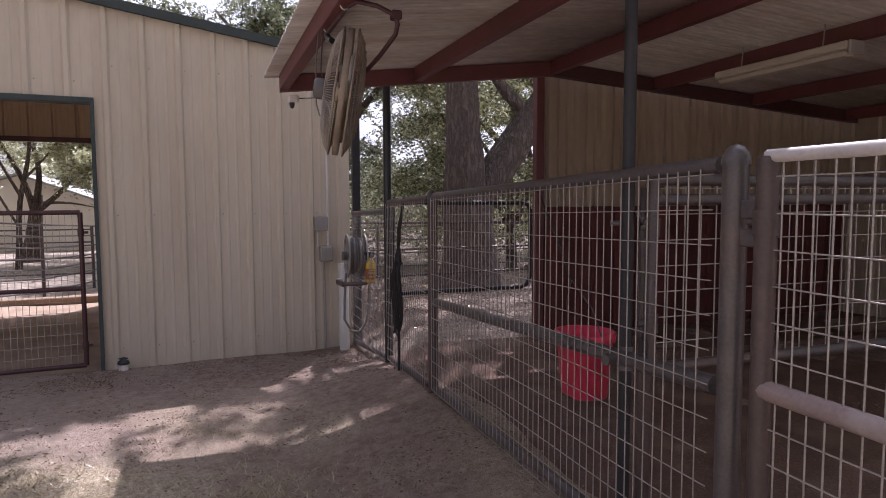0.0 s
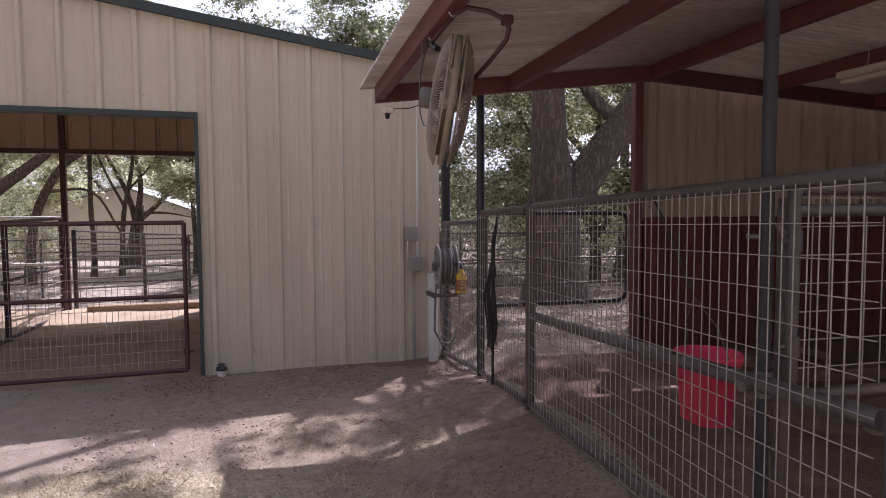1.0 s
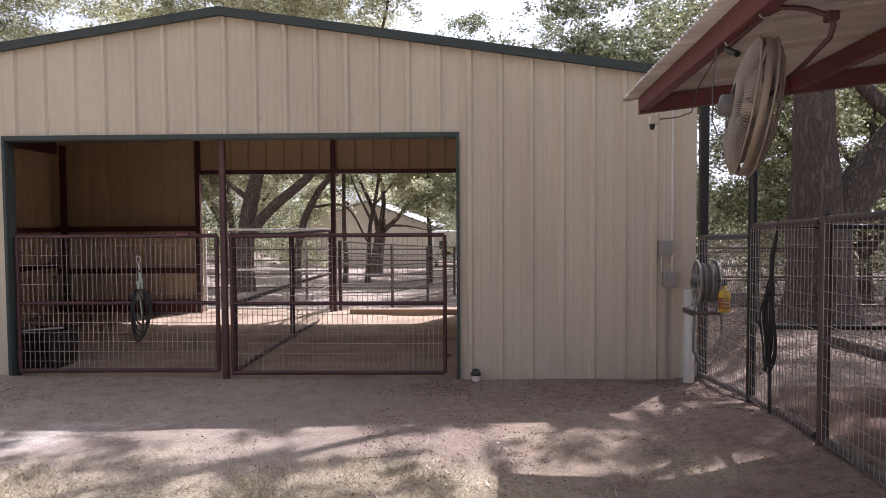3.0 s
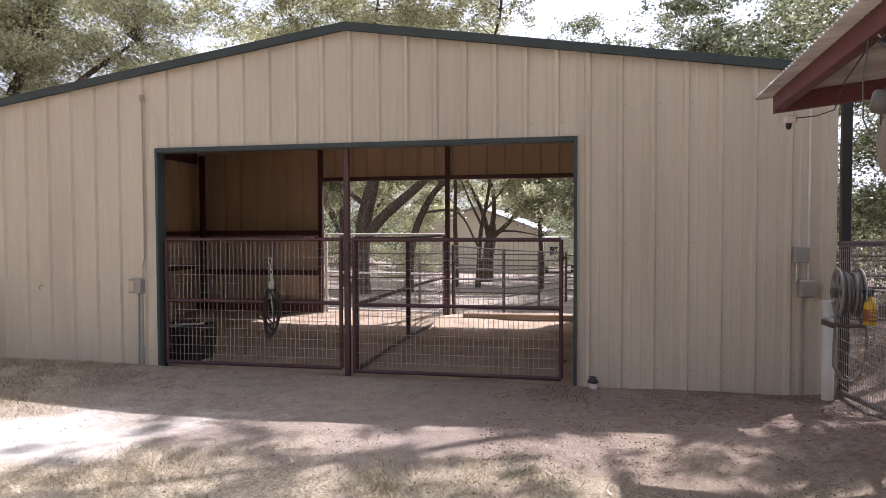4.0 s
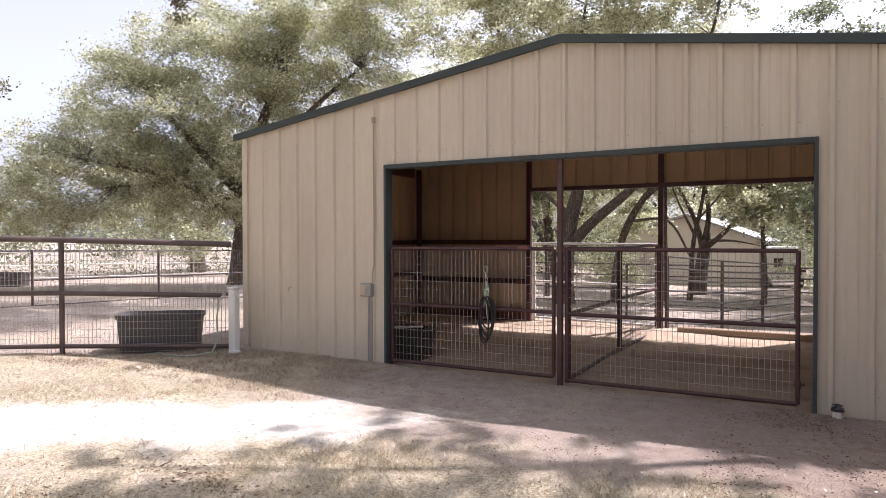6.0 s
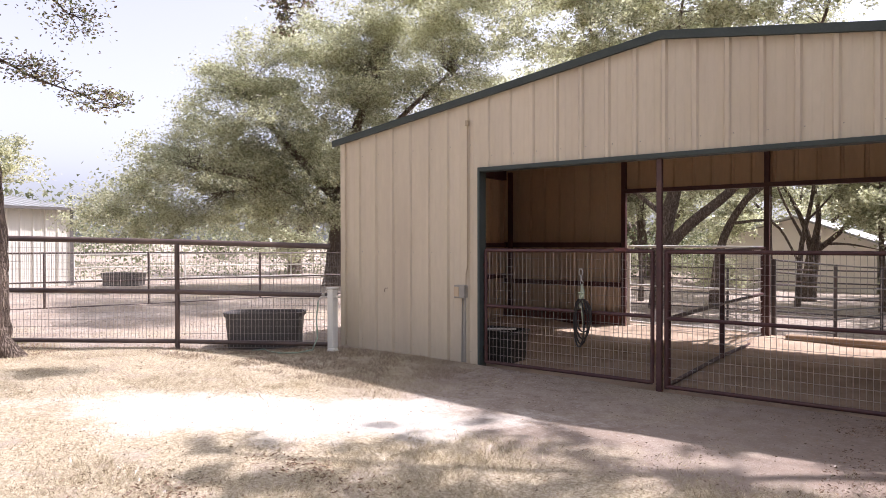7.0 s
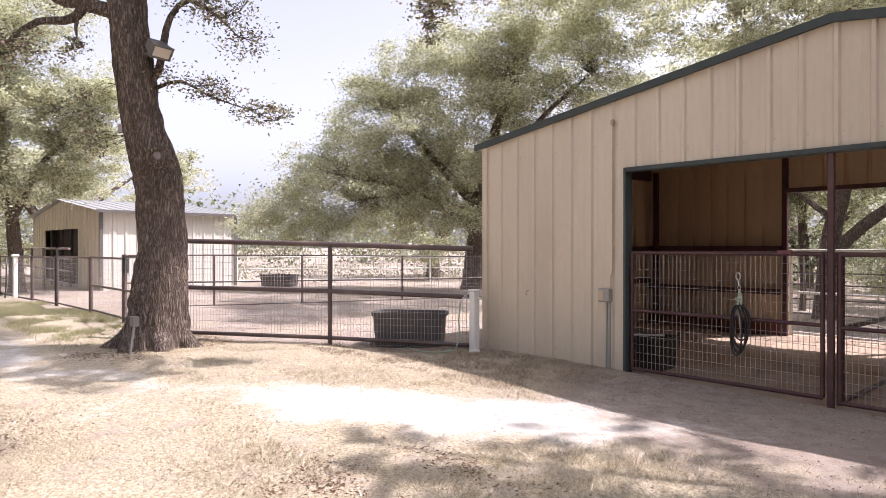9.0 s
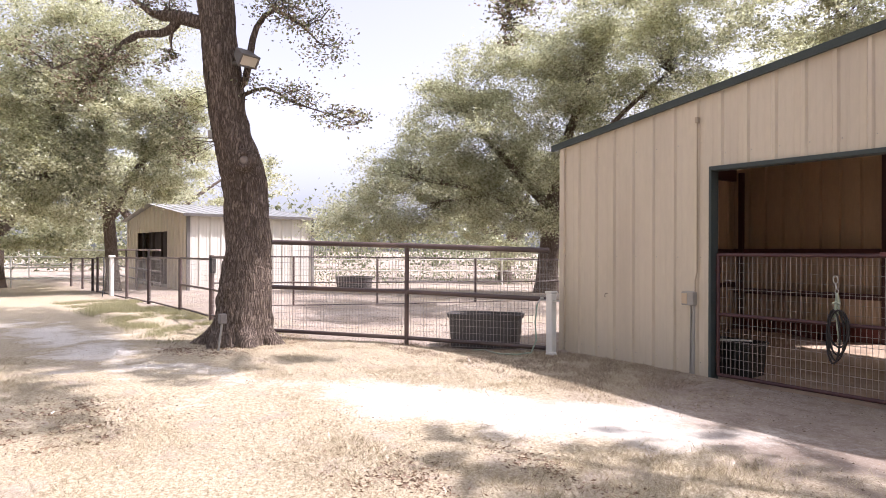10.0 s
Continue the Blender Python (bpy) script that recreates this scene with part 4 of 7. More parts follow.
# the leaning oak at the fence
yard_start = len(MADE)
leaning = oak("oak_tree", "leaning live oak with furrowed grey-brown bark and a flood light", [
    (-10.85, 3.15, -0.15, 0.60), (-10.85, 3.14, 0.12, 0.46), (-10.82, 3.18, 0.5, 0.39), (-10.8, 3.2, 1.0, 0.36), (-10.8, 3.21, 1.85, 0.30), (-10.8, 3.17, 2.45, 0.30),
    (-10.8, 3.08, 2.78, 0.30), (-10.8, 2.98, 3.1, 0.275), (-10.8, 2.9, 3.5, 0.255), (-10.8, 2.84, 4.1, 0.25), (-10.8, 2.77, 4.65, 0.24), (-10.8, 2.70, 5.3, 0.235), (-10.7, 2.5, 7.2, 0.17), (-10.6, 2.3, 9.0, 0.07)],
    [[(-10.8, 2.78, 4.70, 0.11), (-10.98, 2.45, 4.78, 0.095), (-11.2, 2.2, 4.86, 0.085), (-11.36, 2.02, 4.88, 0.05), (-11.6, 1.75, 5.15, 0.03), (-12.1, 1.2, 5.5, 0.012)],
     [(-11.1, 2.3, 4.82, 0.07), (-11.19, 2.24, 4.68, 0.065), (-11.3, 2.1, 4.60, 0.055), (-11.5, 1.85, 4.58, 0.045), (-11.68, 1.6, 4.36, 0.035), (-11.8, 1.45, 4.10, 0.028), (-12.0, 1.16, 3.70, 0.012)],
     [(-11.17, 2.25, 4.70, 0.03), (-11.2, 2.22, 4.5, 0.022), (-11.16, 2.24, 4.32, 0.008)], [(-11.72, 1.55, 4.28, 0.022), (-11.9, 1.35, 4.3, 0.015), (-12.3, 0.9, 4.1, 0.006)],
     [(-10.78, 2.95, 3.75, 0.06), (-10.62, 3.10, 3.95, 0.05), (-10.52, 3.14, 4.35, 0.048), (-10.45, 3.2, 4.7, 0.04), (-10.3, 3.4, 4.95, 0.03), (-10.0, 3.7, 4.7, 0.018), (-9.85, 3.9, 4.45, 0.008)],
     [(-10.7, 3.1, 3.75, 0.03), (-10.45, 3.35, 3.85, 0.02), (-10.25, 3.65, 3.66, 0.014), (-10.0, 4.1, 3.5, 0.008), (-9.8, 4.45, 3.35, 0.005)],
     [(-10.7, 2.6, 6.2, 0.12), (-9.6, 4.0, 6.9, 0.09), (-8.2, 5.3, 6.6, 0.04), (-7.5, 5.25, 5.5, 0.02), (-7.2, 5.1, 4.3, 0.008)],
     [(-10.7, 2.6, 6.0, 0.12), (-12.5, 3.2, 7.2, 0.09), (-14.5, 4.2, 8.2, 0.06), (-17.0, 4.8, 8.6, 0.03)],
     [(-10.6, 2.4, 7.6, 0.1), (-9.4, 3.8, 8.2, 0.07), (-8.2, 5.0, 8.6, 0.03)]],
    [(-10.05, 3.6, 4.9, 0.45, 0.55, 0.36, 70, 0.13, 22), (-10.25, 3.35, 5.3, 0.4, 0.5, 0.3, 40, 0.13, 22), (-9.8, 3.95, 4.4, 0.25, 0.3, 0.3, 24, 0.12, 20), (-10.2, 3.7, 3.74, 0.32, 0.36, 0.18, 34, 0.10, 18),
     (-9.9, 4.25, 3.45, 0.32, 0.42, 0.16, 34, 0.10, 18), (-10.45, 3.15, 3.9, 0.15, 0.2, 0.25, 14, 0.10, 18), (-11.3, 2.1, 5.0, 0.35, 0.35, 0.2, 26, 0.12, 24), (-11.75, 1.55, 4.3, 0.35, 0.4, 0.26, 50, 0.12, 30),
     (-11.95, 1.25, 3.85, 0.28, 0.3, 0.3, 40, 0.12, 28), (-11.2, 2.2, 4.25, 0.12, 0.12, 0.2, 12, 0.08, 22), (-11.12, 2.35, 3.5, 0.15, 0.2, 0.3, 18, 0.09, 20), (-11.1, 2.4, 2.95, 0.12, 0.15, 0.2, 12, 0.09, 18),
     (-11.9, 1.4, 5.3, 0.5, 0.5, 0.3, 40, 0.14, 24), (-12.4, 0.8, 4.4, 0.4, 0.4, 0.3, 20, 0.12, 24), (-7.2, 5.12, 4.5, 0.28, 0.3, 0.14, 30, 0.09, 34), (-7.2, 5.08, 4.15, 0.05, 0.06, 0.16, 8, 0.05, 30), (-6.95, 5.35, 4.75, 0.45, 0.45, 0.2, 30, 0.11, 26),
     (-11.2, 2.3, 5.5, 0.4, 0.4, 0.3, 20, 0.12, 24),
     # High unseen clumps, added up-sun to cast dapples on the yard's left.
     (-8.57, 4.56, 8.6, 1.8, 1.0, 0.4, 250, 0.2, 160), (-7.17, 4.56, 8.6, 1.4, 0.7, 0.3, 110, 0.09, 150), (-5.77, 5.46, 8.6, 1.1, 0.5, 0.3, 56, 0.08, 150), (-6.37, 6.06, 8.6, 1.6, 0.5, 0.3, 70, 0.1, 190), (-7.57, 5.86, 8.6, 1, 0.6, 0.3, 40, 0.11, 140), (-10.77, 5.0, 8.6, 1.5, 0.9, 0.4, 190, 0.21, 150),
     (-13.37, 5.3, 8.6, 1.9, 1.1, 0.4, 230, 0.22, 140), (-15.96, 4.96, 8.7, 1.4, 1.1, 0.4, 80, 0.14, 150), (-4.56, 4.11, 8.7, 1.5, 0.45, 0.2, 62, 0.09, 140), (-11.27, 3.9, 8.6, 1.2, 0.6, 0.4, 60, 0.13, 150)],
    leaf=0.055, per=34, sigma=0.17, thin=1.0, dry=0.5, seed=11, sides=72, step=0.04, furrow=0.09, twig=0.4)
face, side = Vector((0.935, -0.355, 0)), Vector((0.617, 0.787, 0))
m = Matrix.Translation((-10.46, 3.02, 2.77)) @ Matrix((side, Vector((0, 0, 1)), face)).transposed().to_4x4()
knot = part("knot", Geo().lathe([(0.062, 0.012), (0.080, 0.045), (0.105, 0.052), (0.135, 0.03), (0.165, -0.02), (0.20, -0.12)], m, 26), M_BARK, leaning, "round healed branch scar")
part("scar_face", Geo().lathe([(0.0, 0.030), (0.03, 0.034), (0.055, 0.022), (0.068, 0.005)], m, 22), M_SCAR, knot, "bare grey heartwood")
for a, ln, r in ((-130, 0.95, 0.17), (-70, 0.75, 0.14), (-10, 0.8, 0.15), (45, 0.85, 0.16), (110, 0.7, 0.14), (170, 0.8, 0.15)):
    c, d = math.cos(radians(a)), math.sin(radians(a))
    part("root", limb_geo([(-10.84 + 0.2 * c, 3.15 + 0.2 * d, 0.42, r), (-10.84 + 0.42 * c, 3.15 + 0.42 * d, 0.16, r), (-10.84 + ln * 0.75 * c, 3.15 + ln * 0.75 * d, 0.03, r * 0.6), (-10.84 + ln * c, 3.15 + ln * d, -0.06, r * 0.3)], 14, 0.08, furrow=0.06), M_BARK, leaning)

settle(YARD, yard_start)

# the forked oak behind the lean-to, whose crown shades the yard
pen_start = len(MADE)
oak("oak_tree", "large forked live oak with rough grey bark behind the lean-to", [
    (5.0, 10.2, -0.2, 0.75), (5.0, 10.2, 0.4, 0.52), (4.95, 10.2, 1.4, 0.45), (4.9, 10.2, 2.2, 0.34), (4.85, 10.2, 3.6, 0.27), (4.75, 10.05, 5.5, 0.19), (4.4, 9.5, 7.5, 0.10), (3.8, 8.8, 9.0, 0.04)],
    [[(5.1, 10.2, 1.5, 0.34), (5.7, 10.15, 2.3, 0.30), (6.5, 10.0, 3.4, 0.27), (7.6, 9.8, 4.8, 0.22), (9.0, 9.6, 6.5, 0.12), (10.5, 9.4, 8.0, 0.04)],
     [(6.2, 10.05, 3.0, 0.12), (5.7, 10.2, 3.5, 0.11), (5.3, 10.5, 4.3, 0.05)],
     [(4.6, 9.9, 5.8, 0.09), (2.8, 8.6, 7.0, 0.065), (0.8, 7.4, 7.8, 0.045), (-1.5, 6.3, 8.3, 0.02)],
     [(4.5, 9.7, 6.4, 0.08), (4.2, 8.6, 7.6, 0.055), (4.0, 7.0, 8.2, 0.035), (3.8, 6.2, 8.6, 0.015)]],
    # The high clumps lie out of view, each placed for dapples on the ground.
    [(2.7, 7.3, 8.3, 2, 1.2, 0.4, 42, 0.09, 110), (0.71, 7.45, 8.4, 1.8, 1.2, 0.4, 68, 0.1, 110), (-0.89, 6.3, 8.4, 0.9, 0.5, 0.3, 14, 0.1, 110), (0.12, 6.25, 8.5, 1.2, 0.6, 0.3, 44, 0.11, 120), (4.61, 7.45, 8.4, 1.6, 1.0, 0.5, 22, 0.11, 140),
     (4.83, 9.46, 8.6, 2.4, 1.5, 0.6, 66, 0.11, 140), (7.38, 7.85, 8.2, 2, 1.7, 0.6, 70, 0.14, 150), (8.6, 9.4, 7.6, 2.4, 2.4, 1.2, 120, 0.24, 160), (2.03, 5.86, 8.6, 2.2, 0.6, 0.3, 20, 0.1, 120), (5.0, 8.2, 8.6, 0.9, 0.7, 0.3, 38, 0.13, 140), (6.0, 8.95, 8.6, 1.1, 0.9, 0.3, 28, 0.12, 130), (6.6, 9.8, 8.7, 0.9, 0.5, 0.3, 10, 0.12, 130),
     (6.8, 10.5, 5.6, 1.6, 1.2, 0.8, 40, 0.22, 150), (4.5, 11.5, 4.9, 1.6, 1.0, 0.7, 40, 0.22, 150), (6.5, 12.2, 8.0, 2.6, 1.8, 1.0, 130, 0.18, 150), (5.66, 11.26, 8.8, 2.2, 1.6, 0.6, 66, 0.11, 140),
     (9.6, 12.4, 7.6, 2.2, 2.0, 1.0, 150, 0.24, 160), (6.43, 14.66, 8.6, 2.4, 1.6, 0.8, 120, 0.24, 160), (3.26, 11.86, 8.8, 1.6, 1.4, 0.4, 36, 0.14, 150), (1.61, 8.75, 8.4, 2.7, 0.4, 0.3, 26, 0.1, 130), (-0.3, 8.9, 8.5, 0.9, 0.3, 0.3, 10, 0.1, 120), (2.93, 6.56, 8.6, 0.9, 0.6, 0.3, 34, 0.1, 130)],
    leaf=0.084, per=90, sigma=0.22, thin=0.76, seed=21, sides=48, step=0.06, furrow=0.035, twig=0.6, bark=M_BARK_GREY)
settle(Matrix.Translation((-0.2, 0.05, 0)), pen_start)

# the broad oak beyond the fence
yard_start = len(MADE)
oak("oak_tree", "broad live oak with a low grey-green crown beyond the paddock", [
    (-17.6, 17.1, -0.15, 0.62), (-17.6, 17.1, 0.4, 0.44), (-17.5, 17.1, 1.6, 0.36), (-17.2, 17.0, 3.0, 0.33), (-16.8, 17.1, 5.2, 0.2), (-16.0, 17.4, 7.4, 0.08)],
    [[(-17.4, 17.05, 2.2, 0.16), (-18.8, 15.6, 3.6, 0.10), (-20.6, 13.6, 4.2, 0.04)], [(-17.2, 17, 3.0, 0.2), (-18.4, 15.6, 5.0, 0.12), (-19.4, 14.4, 6.8, 0.04)],
     [(-17.5, 17, 2.9, 0.12), (-18.8, 15.8, 3.6, 0.07), (-20.2, 14.2, 3.4, 0.03)], [(-17.0, 17, 3.6, 0.18), (-15.4, 18, 6.0, 0.1), (-13.8, 18.9, 7.6, 0.04)]],
    [(-21.9, 11.9, 3.1, 1.9, 1.6, 1.0, 210), (-20.9, 13.2, 4.5, 2.0, 1.8, 1.2, 260), (-19.4, 14.6, 5.9, 2.4, 2.0, 1.5, 330), (-18.6, 16.0, 3.9, 2.2, 2.0, 1.1, 250), (-17.4, 16.6, 6.6, 2.6, 2.2, 1.5, 330),
     (-15.7, 17.6, 7.4, 2.4, 2.0, 1.3, 280), (-17.0, 17.3, 5.2, 2.0, 2.0, 1.1, 180), (-13.9, 18.9, 7.7, 2.4, 2.0, 1.4, 260), (-19.5, 14.1, 7.3, 1.7, 1.5, 0.8, 130), (-13.2, 18.0, 5.0, 1.8, 1.5, 1.0, 120), (-19.6, 15.4, 4.0, 2.0, 1.8, 0.9, 180), (-17.6, 15.8, 2.9, 1.8, 1.4, 0.6, 110), (-16.5, 16.2, 8.7, 2.2, 1.9, 1.2, 280), (-14.3, 17.6, 9.3, 2.2, 1.9, 1.2, 280), (-18.3, 15.0, 7.9, 1.9, 1.7, 1.0, 200), (-12.2, 18.6, 9.2, 2.2, 1.8, 1.2, 220),
     (-21.6, 13.0, 2.4, 1.6, 1.4, 0.6, 110), (-19.8, 15.2, 2.6, 1.6, 1.4, 0.6, 110), (-15.2, 16.6, 4.2, 1.6, 1.4, 0.9, 120)],
    leaf=0.09, per=60, sigma=0.25, thin=1.0, seed=31, mat=M_LEAF_HAZED, sides=16, step=0.25, furrow=0.04, twig=0.4)

# oaks behind the barn
oak("oak_tree", "live oak with a long slanting limb behind the barn", [
    (-6.9, 20.0, -0.7, 0.38), (-6.85, 20.0, 0.4, 0.275), (-6.75, 20.0, 1.8, 0.245), (-6.3, 20.0, 3.8, 0.18), (-6.0, 20.0, 6.0, 0.095), (-5.8, 20.0, 8.2, 0.034)],
    [[(-6.85, 19.95, 1.2, 0.19), (-6.0, 19.8, 2.1, 0.165), (-4.7, 19.7, 3.2, 0.125), (-3.4, 19.6, 4.8, 0.068), (-2.6, 19.5, 6.6, 0.027)], [(-6.7, 20, 2.4, 0.088), (-7.8, 20.2, 3.3, 0.061), (-9.2, 20.2, 4.6, 0.027)],
     [(-6.5, 20, 3.0, 0.068), (-5.6, 20.4, 4.2, 0.048), (-5.0, 20.6, 6.4, 0.020)], [(-6.2, 20, 4.5, 0.068), (-6.0, 18.6, 7.2, 0.048), (-5.4, 17.3, 8.7, 0.020)],
     [(-3.4, 19.6, 4.8, 0.061), (-2.4, 18.6, 7.4, 0.041), (-1.8, 17.5, 9.0, 0.027), (1.0, 18.2, 10.2, 0.034), (2.4, 19.4, 10.5, 0.014)], [(-6.4, 20, 4.2, 0.061), (-8.2, 18.6, 7.4, 0.048), (-9.0, 17.4, 9.0, 0.041), (-10.4, 14.8, 9.6, 0.034), (-12.2, 12.4, 9.6, 0.014)]],
    [(-7.6, 20.0, 6.6, 2.4, 2.0, 1.6, 300), (-5.0, 20.0, 7.6, 2.3, 2.0, 1.3, 280), (-2.8, 19.7, 6.9, 1.9, 1.6, 1.2, 170), (-9.6, 20.2, 5.2, 1.9, 1.8, 1.4, 220), (-8.8, 21.0, 3.2, 1.3, 1.3, 0.7, 90),
     (-4.3, 17.4, 8.0, 2.6, 1.4, 0.9, 170), (-7.4, 17.2, 7.8, 2.2, 1.4, 0.9, 160), (-9.42, 19.25, 8.2, 2.4, 2, 1.6, 240), (-4.56, 17.56, 8.7, 2.6, 1.1, 0.6, 130), (-0.72, 17.67, 9, 2.2, 1.1, 0.6, 110), (2.33, 17.88, 9.4, 2, 1.1, 0.6, 80), (-7.92, 17.67, 9, 2, 1.1, 0.6, 100),
     # High clumps out of view, added up-sun to shade the pens and paddock.
     (2.46, 17.71, 10.5, 2.2, 1.2, 0.3, 44, 0.15, 130), (1.88, 20.12, 10.7, 2.2, 1.2, 0.3, 44, 0.15, 130), (4.28, 19.72, 10.7, 1.8, 1.4, 0.3, 34, 0.15, 130),
     (-1.34, 18.32, 10.5, 2, 1.4, 0.3, 44, 0.15, 130), (-3.29, 20.73, 10.9, 2, 1.4, 0.3, 44, 0.15, 130), (-0.06, 22.54, 11.2, 2.2, 1.4, 0.3, 44, 0.15, 130), (-9.1, 10.5, 9.3, 1.4, 1.0, 0.25, 60, 0.24, 62), (-10.6, 11.5, 9.3, 1.4, 1.0, 0.25, 60, 0.24, 62), (-12.2, 11.7, 9.3, 1.4, 1.0, 0.25, 60, 0.24, 62), (-9.1, 12.7, 9.3, 1.4, 1.0, 0.25, 60, 0.24, 62), (-10.7, 13.5, 9.3, 1.4, 1.0, 0.25, 60, 0.24, 62), (-12.5, 13.7, 9.3, 1.4, 1.0, 0.25, 60, 0.24, 62), (-8.5, 14.7, 9.3, 1.4, 1.0, 0.25, 44, 0.24, 62), (-10.1, 15.7, 9.3, 1.4, 1.0, 0.25, 44, 0.24, 62), (-14.1, 12.7, 9.3, 1.4, 1.0, 0.25, 44, 0.24, 62), (-13.5, 15.5, 9.3, 1.4, 1.0, 0.25, 44, 0.24, 62), (-9.6, 22.0, 3.0, 1.8, 1.2, 1.0, 110), (-7.2, 22.6, 3.4, 1.6, 1.0, 0.8, 90), (-8.4, 22.4, 5.2, 1.8, 1.4, 0.9, 90)],
    leaf=0.105, per=60, sigma=0.20, thin=0.9, seed=32, mat=M_LEAF_HAZED, sides=16, step=0.25, furrow=0.04, twig=0.4)
oak("oak_tree", "slim curving live oak behind the barn", [
    (-5.5, 21.0, -0.7, 0.177), (-5.45, 21.0, 0.6, 0.129), (-5.2, 21.0, 1.8, 0.116), (-4.6, 21.0, 2.9, 0.102), (-3.8, 21.0, 3.6, 0.082), (-2.8, 21.0, 5.0, 0.041)],
    [[(-4.5, 21.0, 3.0, 0.068), (-4.3, 21.0, 3.9, 0.054), (-4.4, 21.0, 5.4, 0.020)], [(-5.0, 21.0, 2.2, 0.054), (-3.9, 21.3, 2.2, 0.041), (-3.2, 21.4, 1.0, 0.034)]],
    [(-3.4, 21.2, 5.6, 1.9, 1.5, 1.1, 130), (-5.0, 21.4, 5.2, 1.5, 1.4, 0.9, 90)],
    leaf=0.115, per=50, sigma=0.19, thin=0.9, seed=33, mat=M_LEAF_HAZED, sides=12, step=0.25, twig=0.5)
oak("oak_tree", "forked live oak standing before a pale shed", [
    (-3.45, 26.5, -0.75, 0.36), (-3.36, 26.5, 0.2, 0.27), (-3.2, 26.5, 1.3, 0.215), (-3.12, 26.5, 1.9, 0.13)],
    [[(-3.25, 26.5, 1.2, 0.12), (-3.55, 26.4, 2.4, 0.09), (-4.3, 26.3, 4.0, 0.048)], [(-3.2, 26.5, 1.5, 0.12), (-3.05, 26.2, 2.8, 0.085), (-3.4, 26.0, 4.6, 0.034)],
     [(-3.2, 26.5, 1.3, 0.12), (-2.5, 26.2, 1.9, 0.088), (-1.7, 25.8, 2.8, 0.054), (-0.6, 25.5, 3.9, 0.020)], [(-3.1, 26.5, 1.6, 0.068), (-2.2, 26.4, 1.6, 0.041), (-1.2, 26.2, 1.4, 0.014)]],
    [(-1.4, 25.3, 3.1, 1.7, 1.3, 0.75, 170), (0.3, 25.0, 3.6, 1.6, 1.4, 0.9, 170), (-3.6, 26.0, 4.9, 2.2, 1.7, 1.0, 200), (-0.6, 25.6, 5.2, 2.0, 1.6, 1.0, 180), (-6.0, 26.5, 5.0, 1.7, 1.5, 1.0, 130), (-4.6, 24.0, 8.2, 2.6, 1.6, 1.0, 140), (-6.6, 28.0, 2.6, 1.4, 1.0, 0.8, 90), (-5.6, 26.6, 3.4, 1.2, 1.0, 0.6, 70), (-2.6, 26.0, 3.9, 1.2, 1.0, 0.6, 70), (1.6, 27.0, 2.4, 1.6, 1.2, 1.0, 110), (-0.9, 22.8, 2.8, 1.3, 1.0, 0.5, 150), (0.3, 23.0, 2.6, 0.9, 0.9, 0.6, 110)],
    leaf=0.115, per=50, sigma=0.19, thin=0.9, seed=34, mat=M_LEAF_HAZED, sides=14, step=0.25, furrow=0.04, twig=0.5)

for x, y, top, seed in ((-4.15, 22.6, 5.4, 61), (-3.45, 23.4, 5.0, 62), (-8.2, 22.4, 5.6, 63), (-1.2, 23.2, 5.2, 64)):
    rnd = random.Random(seed)
    bow = rnd.uniform(-0.5, 0.5)
    oak("oak_tree", "slim live oak sapling with a bent stem behind the barn", [(x, y, -0.75, 0.12), (x + 0.05, y, 0.4, 0.085), (x + bow * 0.3, y, 1.6, 0.075), (x + bow, y, 3.2, 0.055), (x + bow * 1.2, y, top, 0.02)],
        [[(x + bow * 0.35, y, 1.8, 0.05), (x - bow, y + 0.2, 3.0, 0.035), (x - bow * 2, y + 0.3, 4.2, 0.012)], [(x + bow * 0.6, y, 2.3, 0.04), (x + bow * 2.4, y - 0.2, 3.2, 0.025), (x + bow * 3.2, y - 0.3, 3.9, 0.01)]],
        [(x + bow, y, top - 0.3, 1.2, 1.0, 0.7, 60), (x - bow * 1.8, y + 0.2, 4.0, 0.9, 0.8, 0.5, 40), (x + bow * 2.6, y - 0.2, 3.7, 0.8, 0.7, 0.45, 34)],
        leaf=0.115, per=50, sigma=0.19, thin=0.9, seed=seed, mat=M_LEAF_HAZED, sides=10, step=0.25, twig=0.5)

